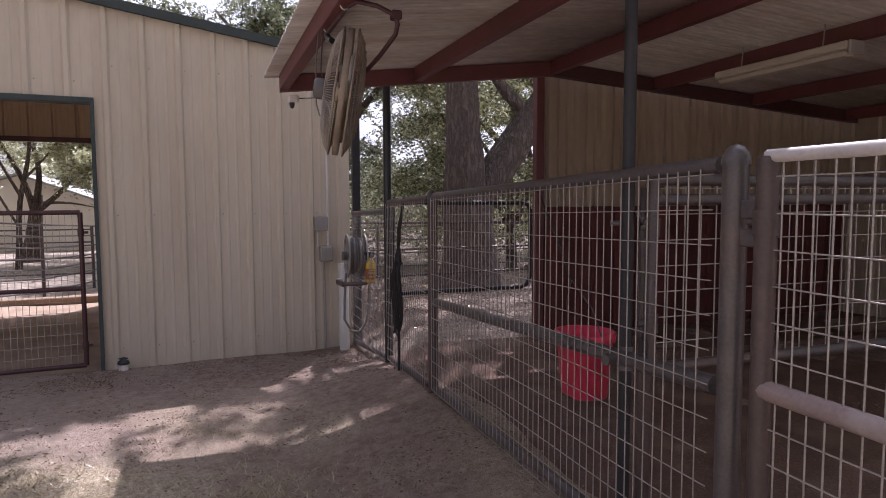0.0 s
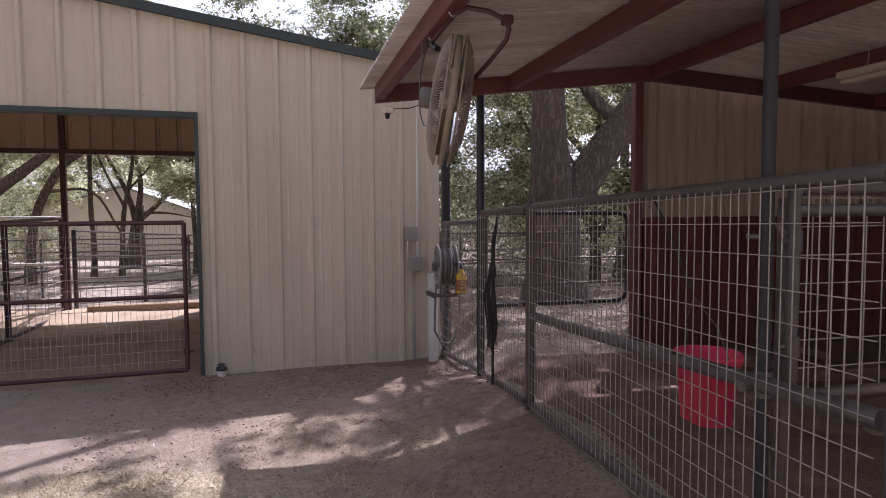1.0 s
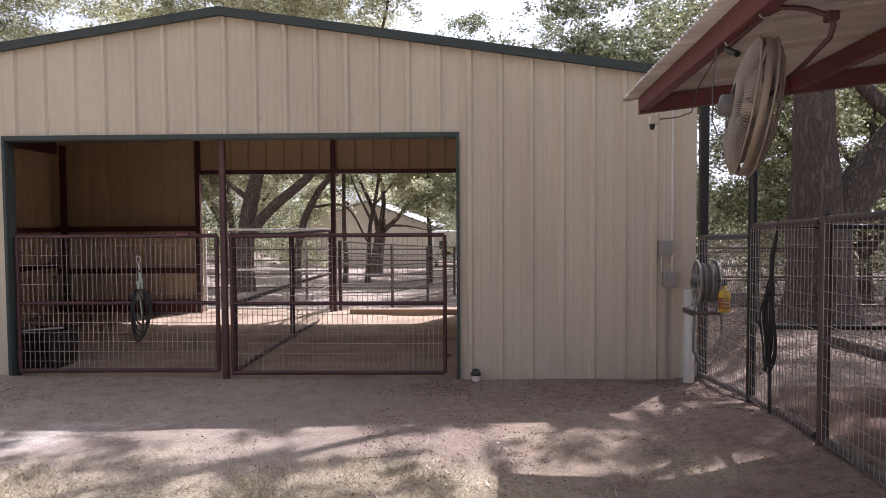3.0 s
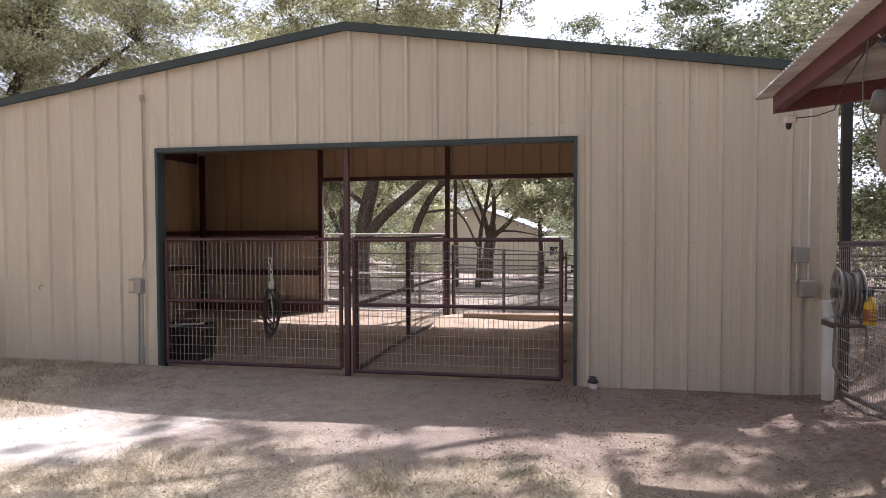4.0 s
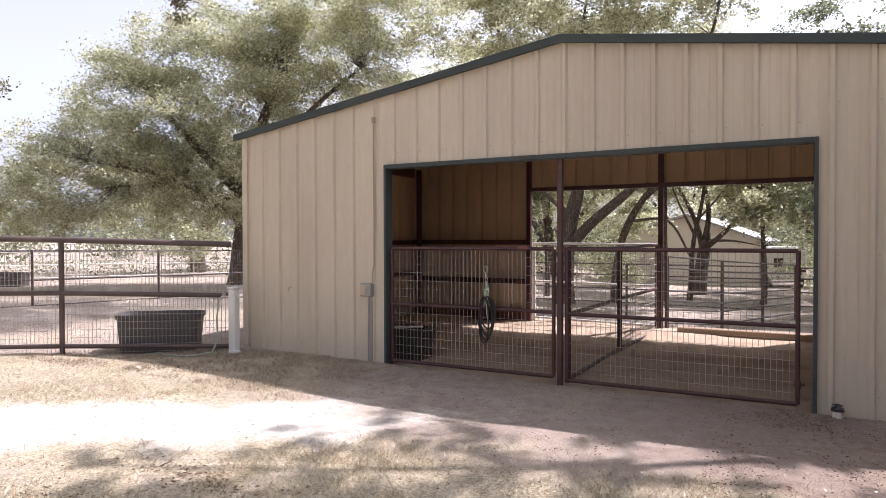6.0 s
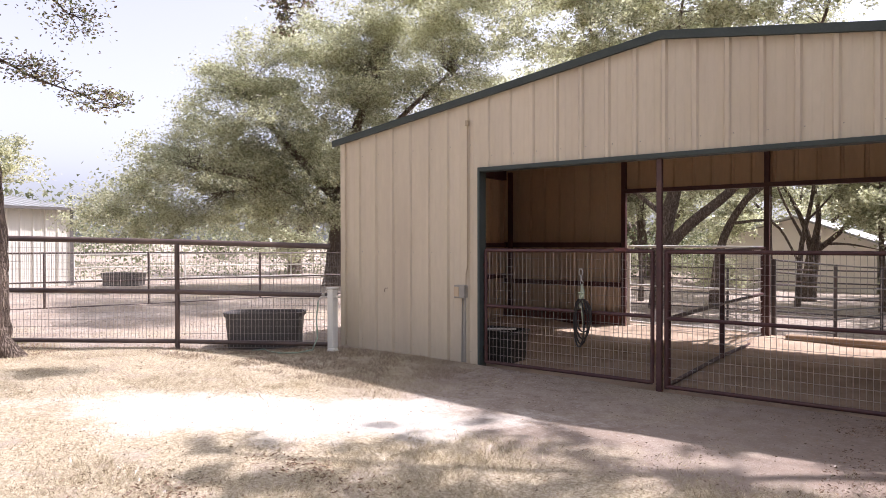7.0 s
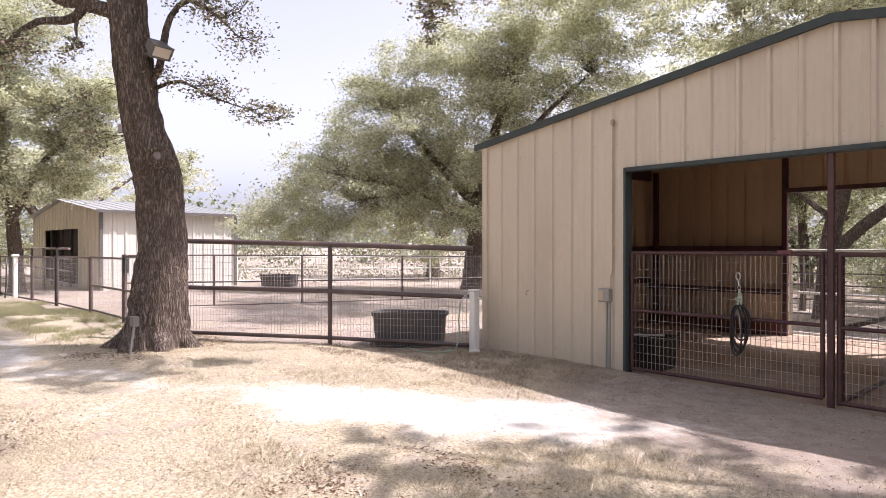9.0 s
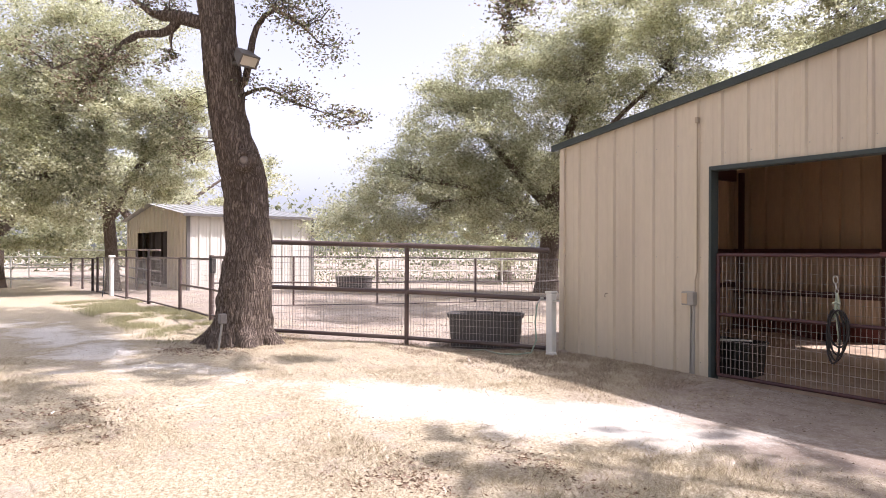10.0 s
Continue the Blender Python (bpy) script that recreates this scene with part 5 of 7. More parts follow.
# the stand beside the drive
oak("oak_tree", "tall live oak shading the drive", [
    (-27.9, 4.9, -0.1, 0.34), (-27.8, 4.85, 0.8, 0.24), (-27.5, 4.7, 2.2, 0.21), (-27.0, 4.4, 4.0, 0.18), (-26.4, 4.0, 7.0, 0.12)],
    [[(-27.4, 4.6, 2.6, 0.18), (-26.4, 5.4, 4.6, 0.1), (-25.4, 6.0, 5.4, 0.04)], [(-27.2, 4.5, 3.2, 0.18), (-26.5, 3.2, 5.4, 0.1), (-25.6, 2.2, 7.0, 0.04)], [(-27.3, 4.6, 2.8, 0.14), (-26.6, 3.0, 3.8, 0.08), (-26, 2.2, 4.2, 0.03)]],
    [(-25.5, 2.0, 7.3, 1.9, 1.7, 1.5, 230), (-25.0, 3.4, 8.6, 1.9, 1.8, 1.5, 230), (-25.0, 5.1, 7.1, 1.7, 1.6, 1.4, 210), (-25.3, 6.0, 4.9, 1.3, 1.2, 1.0, 140), (-25.8, 4.0, 4.6, 1.6, 1.6, 1.0, 170),
     (-26.0, 2.1, 4.3, 1.7, 1.6, 1.1, 180), (-25.6, 6.4, 3.9, 0.8, 0.8, 0.5, 50), (-24.5, 5.0, 9.0, 1.6, 1.5, 1.0, 140), (-25.1, 1.2, 8.8, 1.8, 1.6, 1.3, 190), (-25.4, 3.6, 6.4, 1.8, 1.8, 1.2, 200), (-25.8, 0.6, 5.8, 1.8, 1.7, 1.3, 190),
     (-26.2, 0.9, 3.3, 1.6, 1.5, 0.9, 130), (-25.6, 3.4, 3.3, 1.3, 1.3, 0.7, 100), (-25.0, 5.9, 6.0, 1.2, 1.1, 0.9, 110), (-24.6, 6.6, 5.2, 0.7, 0.7, 0.6, 50), (-24.2, 6.6, 6.6, 0.9, 0.9, 0.8, 70), (-25.9, -1.4, 6.4, 1.9, 1.8, 1.6, 200)],
    leaf=0.092, per=66, sigma=0.23, thin=0.95, seed=41, mat=M_LEAF_HAZED, sides=14, step=0.3, furrow=0.04, twig=0.4)
wild_oak(-33.5, 1.6, 9.5, 5.0, 0.42, 42, leaf=0.17, clumps=1000, per=60, sigma=0.42, low=0.2)
wild_oak(-29.0, -3.0, 10.5, 5.0, 0.42, 46, leaf=0.17, clumps=1000, per=60, sigma=0.42, low=0.2)
wild_oak(-41.0, 9.5, 8.5, 5.5, 0.42, 47, leaf=0.2, clumps=800, per=50, sigma=0.45, low=0.15)
wild_oak(-27.0, 24.0, 7.5, 5.0, 0.4, 43, leaf=0.17, clumps=800, per=55, sigma=0.42, low=0.12)
wild_oak(-14.0, 28.0, 11.5, 6.5, 0.4, 44, leaf=0.17, clumps=1000, per=55, sigma=0.45, low=0.2)
wild_oak(-10.5, 31.0, 8.0, 5.0, 0.22, 48, leaf=0.17, clumps=800, per=50, sigma=0.45, low=0.05, fork=0.2)
wild_oak(3.2, 31.0, 7.5, 4.6, 0.22, 49, leaf=0.17, clumps=700, per=50, sigma=0.45, low=0.05, fork=0.2)
wild_oak(-5.5, 45.0, 9.0, 6.5, 0.3, 51, leaf=0.24, clumps=600, per=45, sigma=0.6, low=0.08)
wild_oak(2.5, 46.0, 9.0, 6.5, 0.3, 52, leaf=0.24, clumps=600, per=45, sigma=0.6, low=0.08)
wild_oak(-14.0, 42.0, 9.0, 6.0, 0.3, 53, leaf=0.24, clumps=500, per=45, sigma=0.6, low=0.08)
settle(YARD, yard_start)
# Three unseen oaks behind the camera, added to cut sky light on shaded fronts.
wild_oak(2.5, -6.0, 10.5, 5.5, 0.4, 71, leaf=0.3, clumps=700, per=34, sigma=0.6, low=0.3)
wild_oak(-5.0, -8.5, 10.5, 5.5, 0.4, 72, leaf=0.3, clumps=700, per=34, sigma=0.6, low=0.3)
wild_oak(9.5, -3.0, 9.5, 5.0, 0.4, 73, leaf=0.3, clumps=600, per=34, sigma=0.6, low=0.3)
# Oaks in the darker scrub colour have their backlit shade put into it.
wild_oak(5.0, 22.0, 11.0, 6.2, 0.40, 35, leaf=0.15, clumps=1500, per=66, sigma=0.4, low=0.22, mat=M_SCRUB_SHADED)
wild_oak(11.0, 17.5, 9.5, 5.5, 0.35, 36, leaf=0.13, clumps=1100, per=75, sigma=0.4, low=0.15, mat=M_LEAF)
wild_oak(8.3, 14.8, 6.0, 3.0, 0.16, 37, leaf=0.11, clumps=420, per=70, sigma=0.34, low=0.2, mat=M_LEAF)
wild_oak(16.5, 22.0, 10.0, 6.0, 0.4, 38, leaf=0.17, clumps=800, per=55, sigma=0.45, low=0.12, mat=M_SCRUB_SHADED)


def underbrush():
    """Low scrub under the far oaks."""
    rng = np.random.default_rng(78)
    n = 900
    a = rng.uniform(0.15, 2.75, n)
    d = rng.uniform(30, 52, n)
    h = rng.uniform(0.4, 2.4, n)
    c = np.column_stack([-2 + d * np.cos(a), d * np.sin(a), h - 0.4])
    c = c[((c[:, 0] < -8.5) | (c[:, 0] > 1.6) | (c[:, 1] > 42)) & (np.arctan2(c[:, 1], c[:, 0] + 1) < 2.05)]
    k = rng.integers(0, len(c), len(c) * 130)
    me = leaf_mesh("scrub", c[k] + rng.normal(size=(len(k), 3)) * (0.8, 0.8, 0.45), 0.16, M_SCRUB_SHADED, rng, 0.8, 0.6, corners=3)
    tagged(new("scrub", me), "low grey-green scrub under the far oaks", "scrub", kind="stuff")
    n = 240
    a, d = rng.uniform(2.0, 2.85, n), rng.uniform(30, 60, n)
    c = np.column_stack([-1 + d * np.cos(a), d * np.sin(a), rng.uniform(0.0, 0.35, n) - 0.009 * (d - 10)])
    k = rng.integers(0, len(c), len(c) * 45)
    # The dark brush colour also stands for the broad oak's shade here.
    me = leaf_mesh("dry_brush", c[k] + rng.normal(size=(len(k), 3)) * (0.7, 0.7, 0.16), 0.17, M_SCRUB_SHADED, rng, 1.4, 0.4, corners=3)
    tagged(new("dry_brush", me), "wispy grey brush in the dry field beyond the paddock", "brush", kind="stuff")
    n = 190
    c = np.column_stack([rng.uniform(2.0, 15.0, n), rng.uniform(15.5, 24.0, n), rng.uniform(0.0, 2.3, n)])
    k = rng.integers(0, len(c), len(c) * 150)
    me = leaf_mesh("scrub", c[k] + rng.normal(size=(len(k), 3)) * (0.5, 0.5, 0.35), 0.09, M_LEAF, rng, 0.8, 0.6, corners=3)
    tagged(new("scrub", me), "leafy scrub and saplings behind the forked oak", "scrub", kind="stuff")


underbrush()


def far_woods():
    """A belt of trees all round, far off."""
    rng = np.random.default_rng(77)
    c = []
    for i in range(300):
        a = rng.uniform(0.1, 3.5) if i < 270 else rng.uniform(3.5, 6.4)
        d = rng.uniform(55, 110)
        if -1.25 < a - math.pi < -0.75 and rng.random() < 0.6:
            d += 60
        h = rng.uniform(3.2, 6.5)
        x, y = -2 + d * math.cos(a), d * math.sin(a)
        m = 26
        p = rng.normal(size=(m, 3))
        p /= np.linalg.norm(p, axis=1, keepdims=True)
        c.append(np.array((x, y, h * 0.5)) + p * (h * 0.55, h * 0.55, h * 0.5))
    c = np.concatenate(c)
    k = rng.integers(0, len(c), len(c) * 18)
    me = leaf_mesh("far_trees", c[k] + rng.normal(size=(len(k), 3)) * (0.8, 0.8, 0.6), 0.36, M_SCRUB_SHADED, rng, 0.8, 0.7, corners=3)
    tagged(new("far_trees", me), "belt of distant live oaks and scrub", "trees", kind="stuff")


far_woods()


# ---- inside the barn and the pens behind it ----
def pipe_fence(name, pts, heights, mat, label, r=0.024, group="pipe fences", post_r=0.03, mesh=None, posts=True, drop=0.0, category="fence"):
    """Posts at plan points (x, y, top) and rails at the given shares of the height; mesh: (du, dv) of welded wire."""
    x, y, z = pts[0]
    t = thing(name, (x, y, ground_z(x, y)), label, category, group)
    for x, y, z in pts:
        if posts:
            part("post", Geo().tube([(x, y, ground_z(x, y) - 0.12), (x, y, z + 0.015)], post_r, 10), mat, t)
    for p, q in zip(pts, pts[1:]):
        gp, gq = ground_z(p[0], p[1]), ground_z(q[0], q[1])
        for h in heights:
            part("rail", rail((p[0], p[1], gp + (p[2] - gp) * h), (q[0], q[1], gq + (q[2] - gq) * h), r, 8), mat, t)
        if mesh:
            lo = min(heights)
            w = wires((p[0], p[1]), (q[0], q[1]), gp + (p[2] - gp) * lo, p[2], mesh[0], mesh[1], r=0.002, zb=q[2])
            tagged(part("wire_mesh", w, M_WIRE, t), kind="stuff")
    return t


pipe_fence("stall_divider", [(-3.15, 6.72, 1.45), (-3.11, 8.95, 1.43), (-2.95, 10.88, 1.45)], (0.045, 0.52, 1.0), M_MAROON, "maroon pipe divider with wire running through the barn", mesh=None, post_r=0.034)
# Wire made thick and pale to stand for its sunlit ends.
g = wires((-3.11, 8.95), (-2.95, 10.88), 0.12, 1.4, 0.6, 0.1016, r=0.0048)
solid("divider_wire", g, M_SUNLIT_PIPE, "galvanised stock wire on the barn divider, painted pale as sunlit", "wire", kind="stuff")
# White colour stands for the sun on this panel's rails.
pipe_fence("pen_fence", [(-5.17, 11.13, 1.47), (-2.98, 11.13, 1.46)], (0.06, 0.52, 1.0), M_WHITE, "pipe panel with wire across the back bay, painted white as sunlit", r=0.02, mesh=(0.1016, 0.1016))
yard_start = len(MADE)
pipe_fence("pen_fence", [(-2.66, 11.05, 1.27), (-1.97, 14.2, 1.10), (-1.22, 17.2, 0.95), (-0.45, 18.9, 0.86)], (0.12, 0.3, 0.42, 0.55, 0.70, 0.85, 1.0), M_PIPE, "grey pipe pen fence running back from the barn", r=0.016, post_r=0.035)
pipe_fence("pen_fence", [(-0.45, 18.9, 0.86), (2.6, 18.7, 0.86), (5.8, 18.4, 0.86)], (0.3, 0.55, 0.8, 1.0), M_PIPE, "grey pipe pen fence far behind the barn", r=0.018)
pipe_fence("pen_fence", [(-10.5, 17.0, 1.0), (-7.5, 17.4, 0.97), (-4.5, 17.6, 0.95), (-1.22, 17.2, 0.95)], (0.3, 0.55, 0.8, 1.0), M_PIPE, "grey pipe pen fence far behind the barn", r=0.018)
settle(YARD, yard_start)
solid("timber_sill", Geo().box(-2.6, 1.2, 10.62, 10.76, -0.05, 0.16, 0.012), M_TIMBER, "dusty squared timber along the back bay", "timber")
solid("timber_sill", Geo().box(-5.1, -3.0, 11.22, 11.34, -0.2, 0.05, 0.012), M_TIMBER, "dusty squared timber outside the back bay", "timber")

g = Geo()
bx, by = -5.41, 7.08
prof = [(0.02, 0.265), (0.38, 0.30), (0.40, 0.315), (0.42, 0.315), (0.42, 0.295), (0.38, 0.285), (0.05, 0.25)]
for k in range(len(prof)):
    z, r = prof[k]
    g.v += [(bx + r * sx, by + r * 0.8 * sy, z) for sx, sy in ((-1, -.85), (-.85, -1), (.85, -1), (1, -.85), (1, .85), (.85, 1), (-.85, 1), (-1, .85))]
g.f = [(8 * k + j, 8 * k + (j + 1) % 8, 8 * k + 8 + (j + 1) % 8, 8 * k + 8 + j) for k in range(len(prof) - 1) for j in range(8)] + [tuple(range(7, -1, -1)), tuple(range(48, 56))]
g.s = [False] * len(g.f)
solid("muck_bin", g, M_BLACK, "black plastic muck bin on the barn floor", "bin")
solid("pole", Geo().tube([(-5.62, 6.86, 0.432), (-5.4, 7.0, 0.432), (-5.2, 7.12, 0.432)], 0.012, 8), M_WHITE, "thin white pole lying across a black bin", "pole")

# house and trailer beyond the pens
yard_start = len(MADE)
hs = thing("shed", (-4.6, 33, -0.5), "low pale shed with a bright metal gable roof", "shed")
part("wall", Geo().add([(-8.0, 33, -0.9), (-1.3, 33, -0.9), (-1.3, 33, 1.62), (-4.4, 33, 2.80), (-8.0, 33, 1.78), (-8.0, 41, -0.9), (-1.3, 41, -0.9), (-1.3, 41, 1.62), (-4.4, 41, 2.80), (-8.0, 41, 1.78)],
                       [(0, 1, 2, 3, 4), (5, 9, 8, 7, 6), (1, 6, 7, 2), (0, 4, 9, 5)]), M_HOUSE, hs, "pale stuccoed wall")
for a, za, b, zb in ((-8.3, 1.72, -4.4, 2.83), (-4.4, 2.83, -0.95, 1.52)):
    part("roof", Geo().add([(a, 32.6, za), (b, 32.6, zb), (b, 41.3, zb), (a, 41.3, za), (a, 32.6, za + 0.09), (b, 32.6, zb + 0.09), (b, 41.3, zb + 0.09), (a, 41.3, za + 0.09)],
                           [(0, 3, 2, 1), (4, 5, 6, 7), (0, 1, 5, 4), (2, 3, 7, 6), (1, 2, 6, 5), (3, 0, 4, 7)]), M_SHEDROOF, hs, "bright metal roof")
hs.rotation_euler = (0, 0, radians(-5))
tr = thing("trailer", (-0.4, 33, -0.5), "small white trailer parked beside the shed", "trailer")
part("body", Geo().box(-1.05, 0.55, 32.5, 35, -0.1, 1.35, 0.06), M_WHITE, tr)
part("window", Geo().box(-0.75, -0.35, 32.47, 32.51, 0.45, 0.85, 0.01), M_BLACK, tr)
for x in (-0.9, 0.4):
    part("wheel", Geo().lathe([(0.0, -0.08), (0.26, -0.08), (0.30, -0.05), (0.30, 0.05), (0.26, 0.08), (0.0, 0.08)], pose(x, 33.4, -0.25, 0, 90), 16), M_TUB, tr)

# ---- left side: fence, tub, standpipe ----
FL = [(-11.95, 3.46), (-9.40, 5.12), (-7.66, 6.33)]
t = thing("yard_fence", (-9.4, 5.12, 0.08), "long maroon pipe fence with wire mesh beside the barn", "fence", "pipe fences")
for (x, y), top in zip(FL, (1.63, 1.565)):
    part("post", Geo().tube([(x, y, -0.05), (x, y, top)], 0.034, 12), M_RAIL, t)
for hs, r in (((1.63, 1.56, 1.495), 0.04), ((0.90, 0.87, 0.81), 0.034), ((0.20, 0.18, 0.125), 0.03)):
    for (xa, ya), (xb, yb), za, zb in zip(FL, FL[1:], hs, hs[1:]):
        part("rail", rail((xa, ya, za), (xb, yb, zb), r), M_RAIL, t)
for (xa, ya), (xb, yb) in zip(FL, FL[1:]):
    d = Vector((xb - xa, yb - ya, 0)).normalized().cross(Vector((0, 0, 1))) * -0.035
    w = wires((xa + d.x, ya + d.y), (xb + d.x, yb + d.y), 0.08, 1.58 if xa < -11 else 1.53, 0.0508, 0.1016, r=0.0030, zb=1.53 if xa < -11 else 1.47)
    tagged(part("wire_mesh", w, M_WIRE, t, "galvanised welded wire mesh"), kind="stuff")


def tub(x, y, z, yaw, length, width, height, label):
    g = Geo()
    ring, n = [], 28
    prof = [(0.0, 0.88), (0.10, 0.90), (0.88, 0.97), (0.90, 1.0), (1.0, 1.02), (1.0, 0.97), (0.9, 0.94), (0.12, 0.82)]
    m = Matrix.Translation((x, y, z)) @ pose(0, 0, 0, 0, 0, yaw)
    for h, s in prof:
        for j in range(n):
            a = 2 * math.pi * j / n
            cx, sy = math.cos(a), math.sin(a)
            e = 0.42
            px = math.copysign(abs(cx) ** e, cx) * length / 2 * s
            py = math.copysign(abs(sy) ** e, sy) * width / 2 * s
            flute = 0.012 if (j % 2 and 0.05 < h < 0.9) else 0
            g.v.append(tuple(m @ Vector((px * (1 - flute), py * (1 - flute), h * height))))
    g.f = [(k * n + j, k * n + (j + 1) % n, (k + 1) * n + (j + 1) % n, (k + 1) * n + j) for k in range(len(prof) - 1) for j in range(n)]
    g.f += [tuple(range(n - 1, -1, -1)), tuple(range((len(prof) - 1) * n, len(prof) * n))]
    g.s = [False] * len(g.f)
    return solid("stock_tank", g, M_TUB, label, "stock tank", "stock tanks")


tub(-8.71, 6.09, ground_z(-8.6, 6.0) - 0.07, 36, 1.12, 0.60, 0.575, "black rubber stock tank standing behind the fence")
tub(-24.6, 13.2, ground_z(-24.6, 13.2), 20, 1.6, 0.8, 0.62, "black rubber stock tank far across the paddock")

sp = thing("standpipe", (-7.56, 6.27, 0.09), "white square standpipe with a tap at the barn corner", "standpipe")
part("pipe", Geo().box(-7.615, -7.505, 6.215, 6.325, 0.0, 0.90, 0.012), M_WHITE, sp)
part("cap", Geo().box(-7.625, -7.495, 6.205, 6.335, 0.90, 0.93, 0.008), M_WHITE, sp)
part("tap", Geo().tube([(-7.62, 6.24, 0.80), (-7.70, 6.19, 0.80), (-7.73, 6.17, 0.75)], 0.013, 8).box(-7.69, -7.65, 6.185, 6.225, 0.815, 0.845, 0.004), M_STEEL, sp, "small brass tap")
part("bracket", Geo().box(-7.505, -7.42, 6.25, 6.29, 0.79, 0.81), M_STEEL, sp)
part("foot", Geo().box(-7.56, -7.42, 6.14, 6.26, 0.04, 0.10, 0.02), M_WHITE, sp, "chalky concrete lump")
gz = lambda x, y: ground_z(x, y) + 0.014
solid("garden_hose", Geo().tube([(-7.73, 6.17, 0.75), (-7.74, 6.14, 0.5), (-7.68, 6.10, 0.25), (-7.66, 5.98, gz(-7.66, 5.98) + 0.02), (-7.75, 5.80, gz(-7.75, 5.80)), (-7.95, 5.68, gz(-7.95, 5.68)),
                                 (-8.25, 5.72, gz(-8.25, 5.72)), (-8.42, 5.82, gz(-8.4, 5.8)), (-8.52, 5.66, gz(-8.5, 5.66))], 0.011, 8), M_HOSE, "pale green garden hose hanging from a standpipe", "hose")

settle(YARD, yard_start)

cd = thing("conduit_box", (-5.6, 6.46, 0.86), "grey electrical box with a conduit running up the barn wall", "electrical box")
part("box", Geo().box(-5.68, -5.52, 6.40, 6.50, 0.86, 1.02, 0.008), M_GREY, cd)
part("cover", Geo().box(-5.67, -5.60, 6.392, 6.401, 0.88, 1.0, 0.002), M_WALL_IN, cd, "tan outlet cover")
part("conduit", Geo().tube([(-5.54, 6.47, 1.02), (-5.54, 6.47, 1.15), (-5.515, 6.465, 1.25), (-5.515, 6.465, 3.0)], 0.008, 8), M_WALL_LEAN, cd)
# The first tube is a grey strip below the box, wider towards the bottom.
part("conduit", Geo().tube([(-5.555, 6.472, 0.86), (-5.565, 6.472, 0.05)], [0.018, 0.03], 10).tube([(-5.60, 6.48, 0.86), (-5.61, 6.48, 0.05)], 0.009, 8), M_GREY, cd)
part("fitting", Geo().box(-5.535, -5.495, 6.44, 6.49, 2.98, 3.05, 0.006), M_WALL_LEAN, cd)
solid("hook", Geo().tube([(-6.84, 6.5, 0.93), (-6.84, 6.45, 0.93), (-6.845, 6.44, 0.91), (-6.85, 6.445, 0.885), (-6.855, 6.465, 0.88)], 0.004, 6), M_RAIL, "small rusty hook on the barn wall", "hook")

# the halter on the barn gate
hx, hy = -4.04, GY - 0.035
ha = thing("halter", (hx, hy, 0.40), "green webbing halter with a coiled dark lead rope on the gate", "halter")
ring = lambda x, z, w, h, r: Geo().tube([(x + w * math.cos(a), hy, z + h * math.sin(a)) for a in np.linspace(0, 2 * math.pi, 15)[:-1]], r, 6, closed=True)
part("snap", ring(hx, 1.215, 0.022, 0.038, 0.006).tube([(hx, hy, 1.18), (hx + 0.008, hy, 1.12)], 0.009, 6), M_STEEL, ha, "bright steel snap")
part("ring", ring(hx + 0.012, 1.10, 0.016, 0.022, 0.004), M_STEEL, ha, "steel ring")
part("webbing", Geo().tube([(hx + 0.012, hy, 1.085), (hx + 0.022, hy - 0.008, 1.03), (hx + 0.012, hy - 0.014, 0.97), (hx + 0.0, hy - 0.01, 0.90), (hx - 0.012, hy - 0.01, 0.84)], [0.012, 0.020, 0.018, 0.014, 0.012], 8).tube(
    [(hx + 0.012, hy, 1.08), (hx + 0.040, hy - 0.012, 1.01), (hx + 0.036, hy - 0.014, 0.93), (hx + 0.018, hy - 0.012, 0.86), (hx + 0.022, hy - 0.01, 0.74), (hx + 0.034, hy - 0.01, 0.64)], [0.008, 0.012, 0.011, 0.010, 0.009, 0.007], 8).tube(
    [(hx - 0.02, hy - 0.016, 0.985), (hx + 0.02, hy - 0.026, 0.995), (hx + 0.046, hy - 0.016, 0.98)], 0.012, 6), M_NYLON, ha)
part("buckle", ring(hx - 0.032, 0.835, 0.030, 0.022, 0.006), M_STEEL, ha, "bright steel buckle")
part("ring", ring(hx + 0.034, 0.62, 0.018, 0.02, 0.004), M_STEEL, ha, "steel ring")
for k, (w, lo, dx) in enumerate(((0.075, 0.42, 0.01), (0.085, 0.48, 0.03), (0.06, 0.39, -0.01), (0.09, 0.56, 0.045))):
    pts = [(hx + dx + w * math.sin(a), hy - 0.012 - 0.006 * k, (0.92 + lo) / 2 + (0.92 - lo) / 2 * math.cos(a)) for a in np.linspace(0, 2 * math.pi, 22)[:-1]]
    part("rope_coil", Geo().tube(pts, 0.0095, 6, closed=True), M_ROPE, ha, "dark braided lead rope")
solid("gate_tag", Geo().box(-3.66, -3.53, GY - 0.03, GY + 0.03, 1.45, 1.49, 0.004), M_RUST, "small faded red tag on the gate rail", "tag")

# ---- right side of the barn wall ----
right_start = len(MADE)
jb = thing("junction_boxes", (1.27, 6.46, 0.9), "two grey outlet boxes joined by conduit on the barn wall", "electrical box")
part("upper_box", Geo().box(1.20, 1.325, 6.40, 6.49, 1.20, 1.345, 0.008), M_GREY, jb)
part("lower_box", Geo().box(1.245, 1.375, 6.40, 6.49, 0.885, 1.045, 0.008), M_GREY, jb)
part("conduit", Geo().tube([(1.335, 6.465, 1.045), (1.335, 6.465, 2.66)], 0.010, 8), M_WHITE, jb)
part("conduit", Geo().tube([(1.232, 6.455, 1.20), (1.232, 6.455, 1.03)], 0.011, 8), M_STEEL, jb)
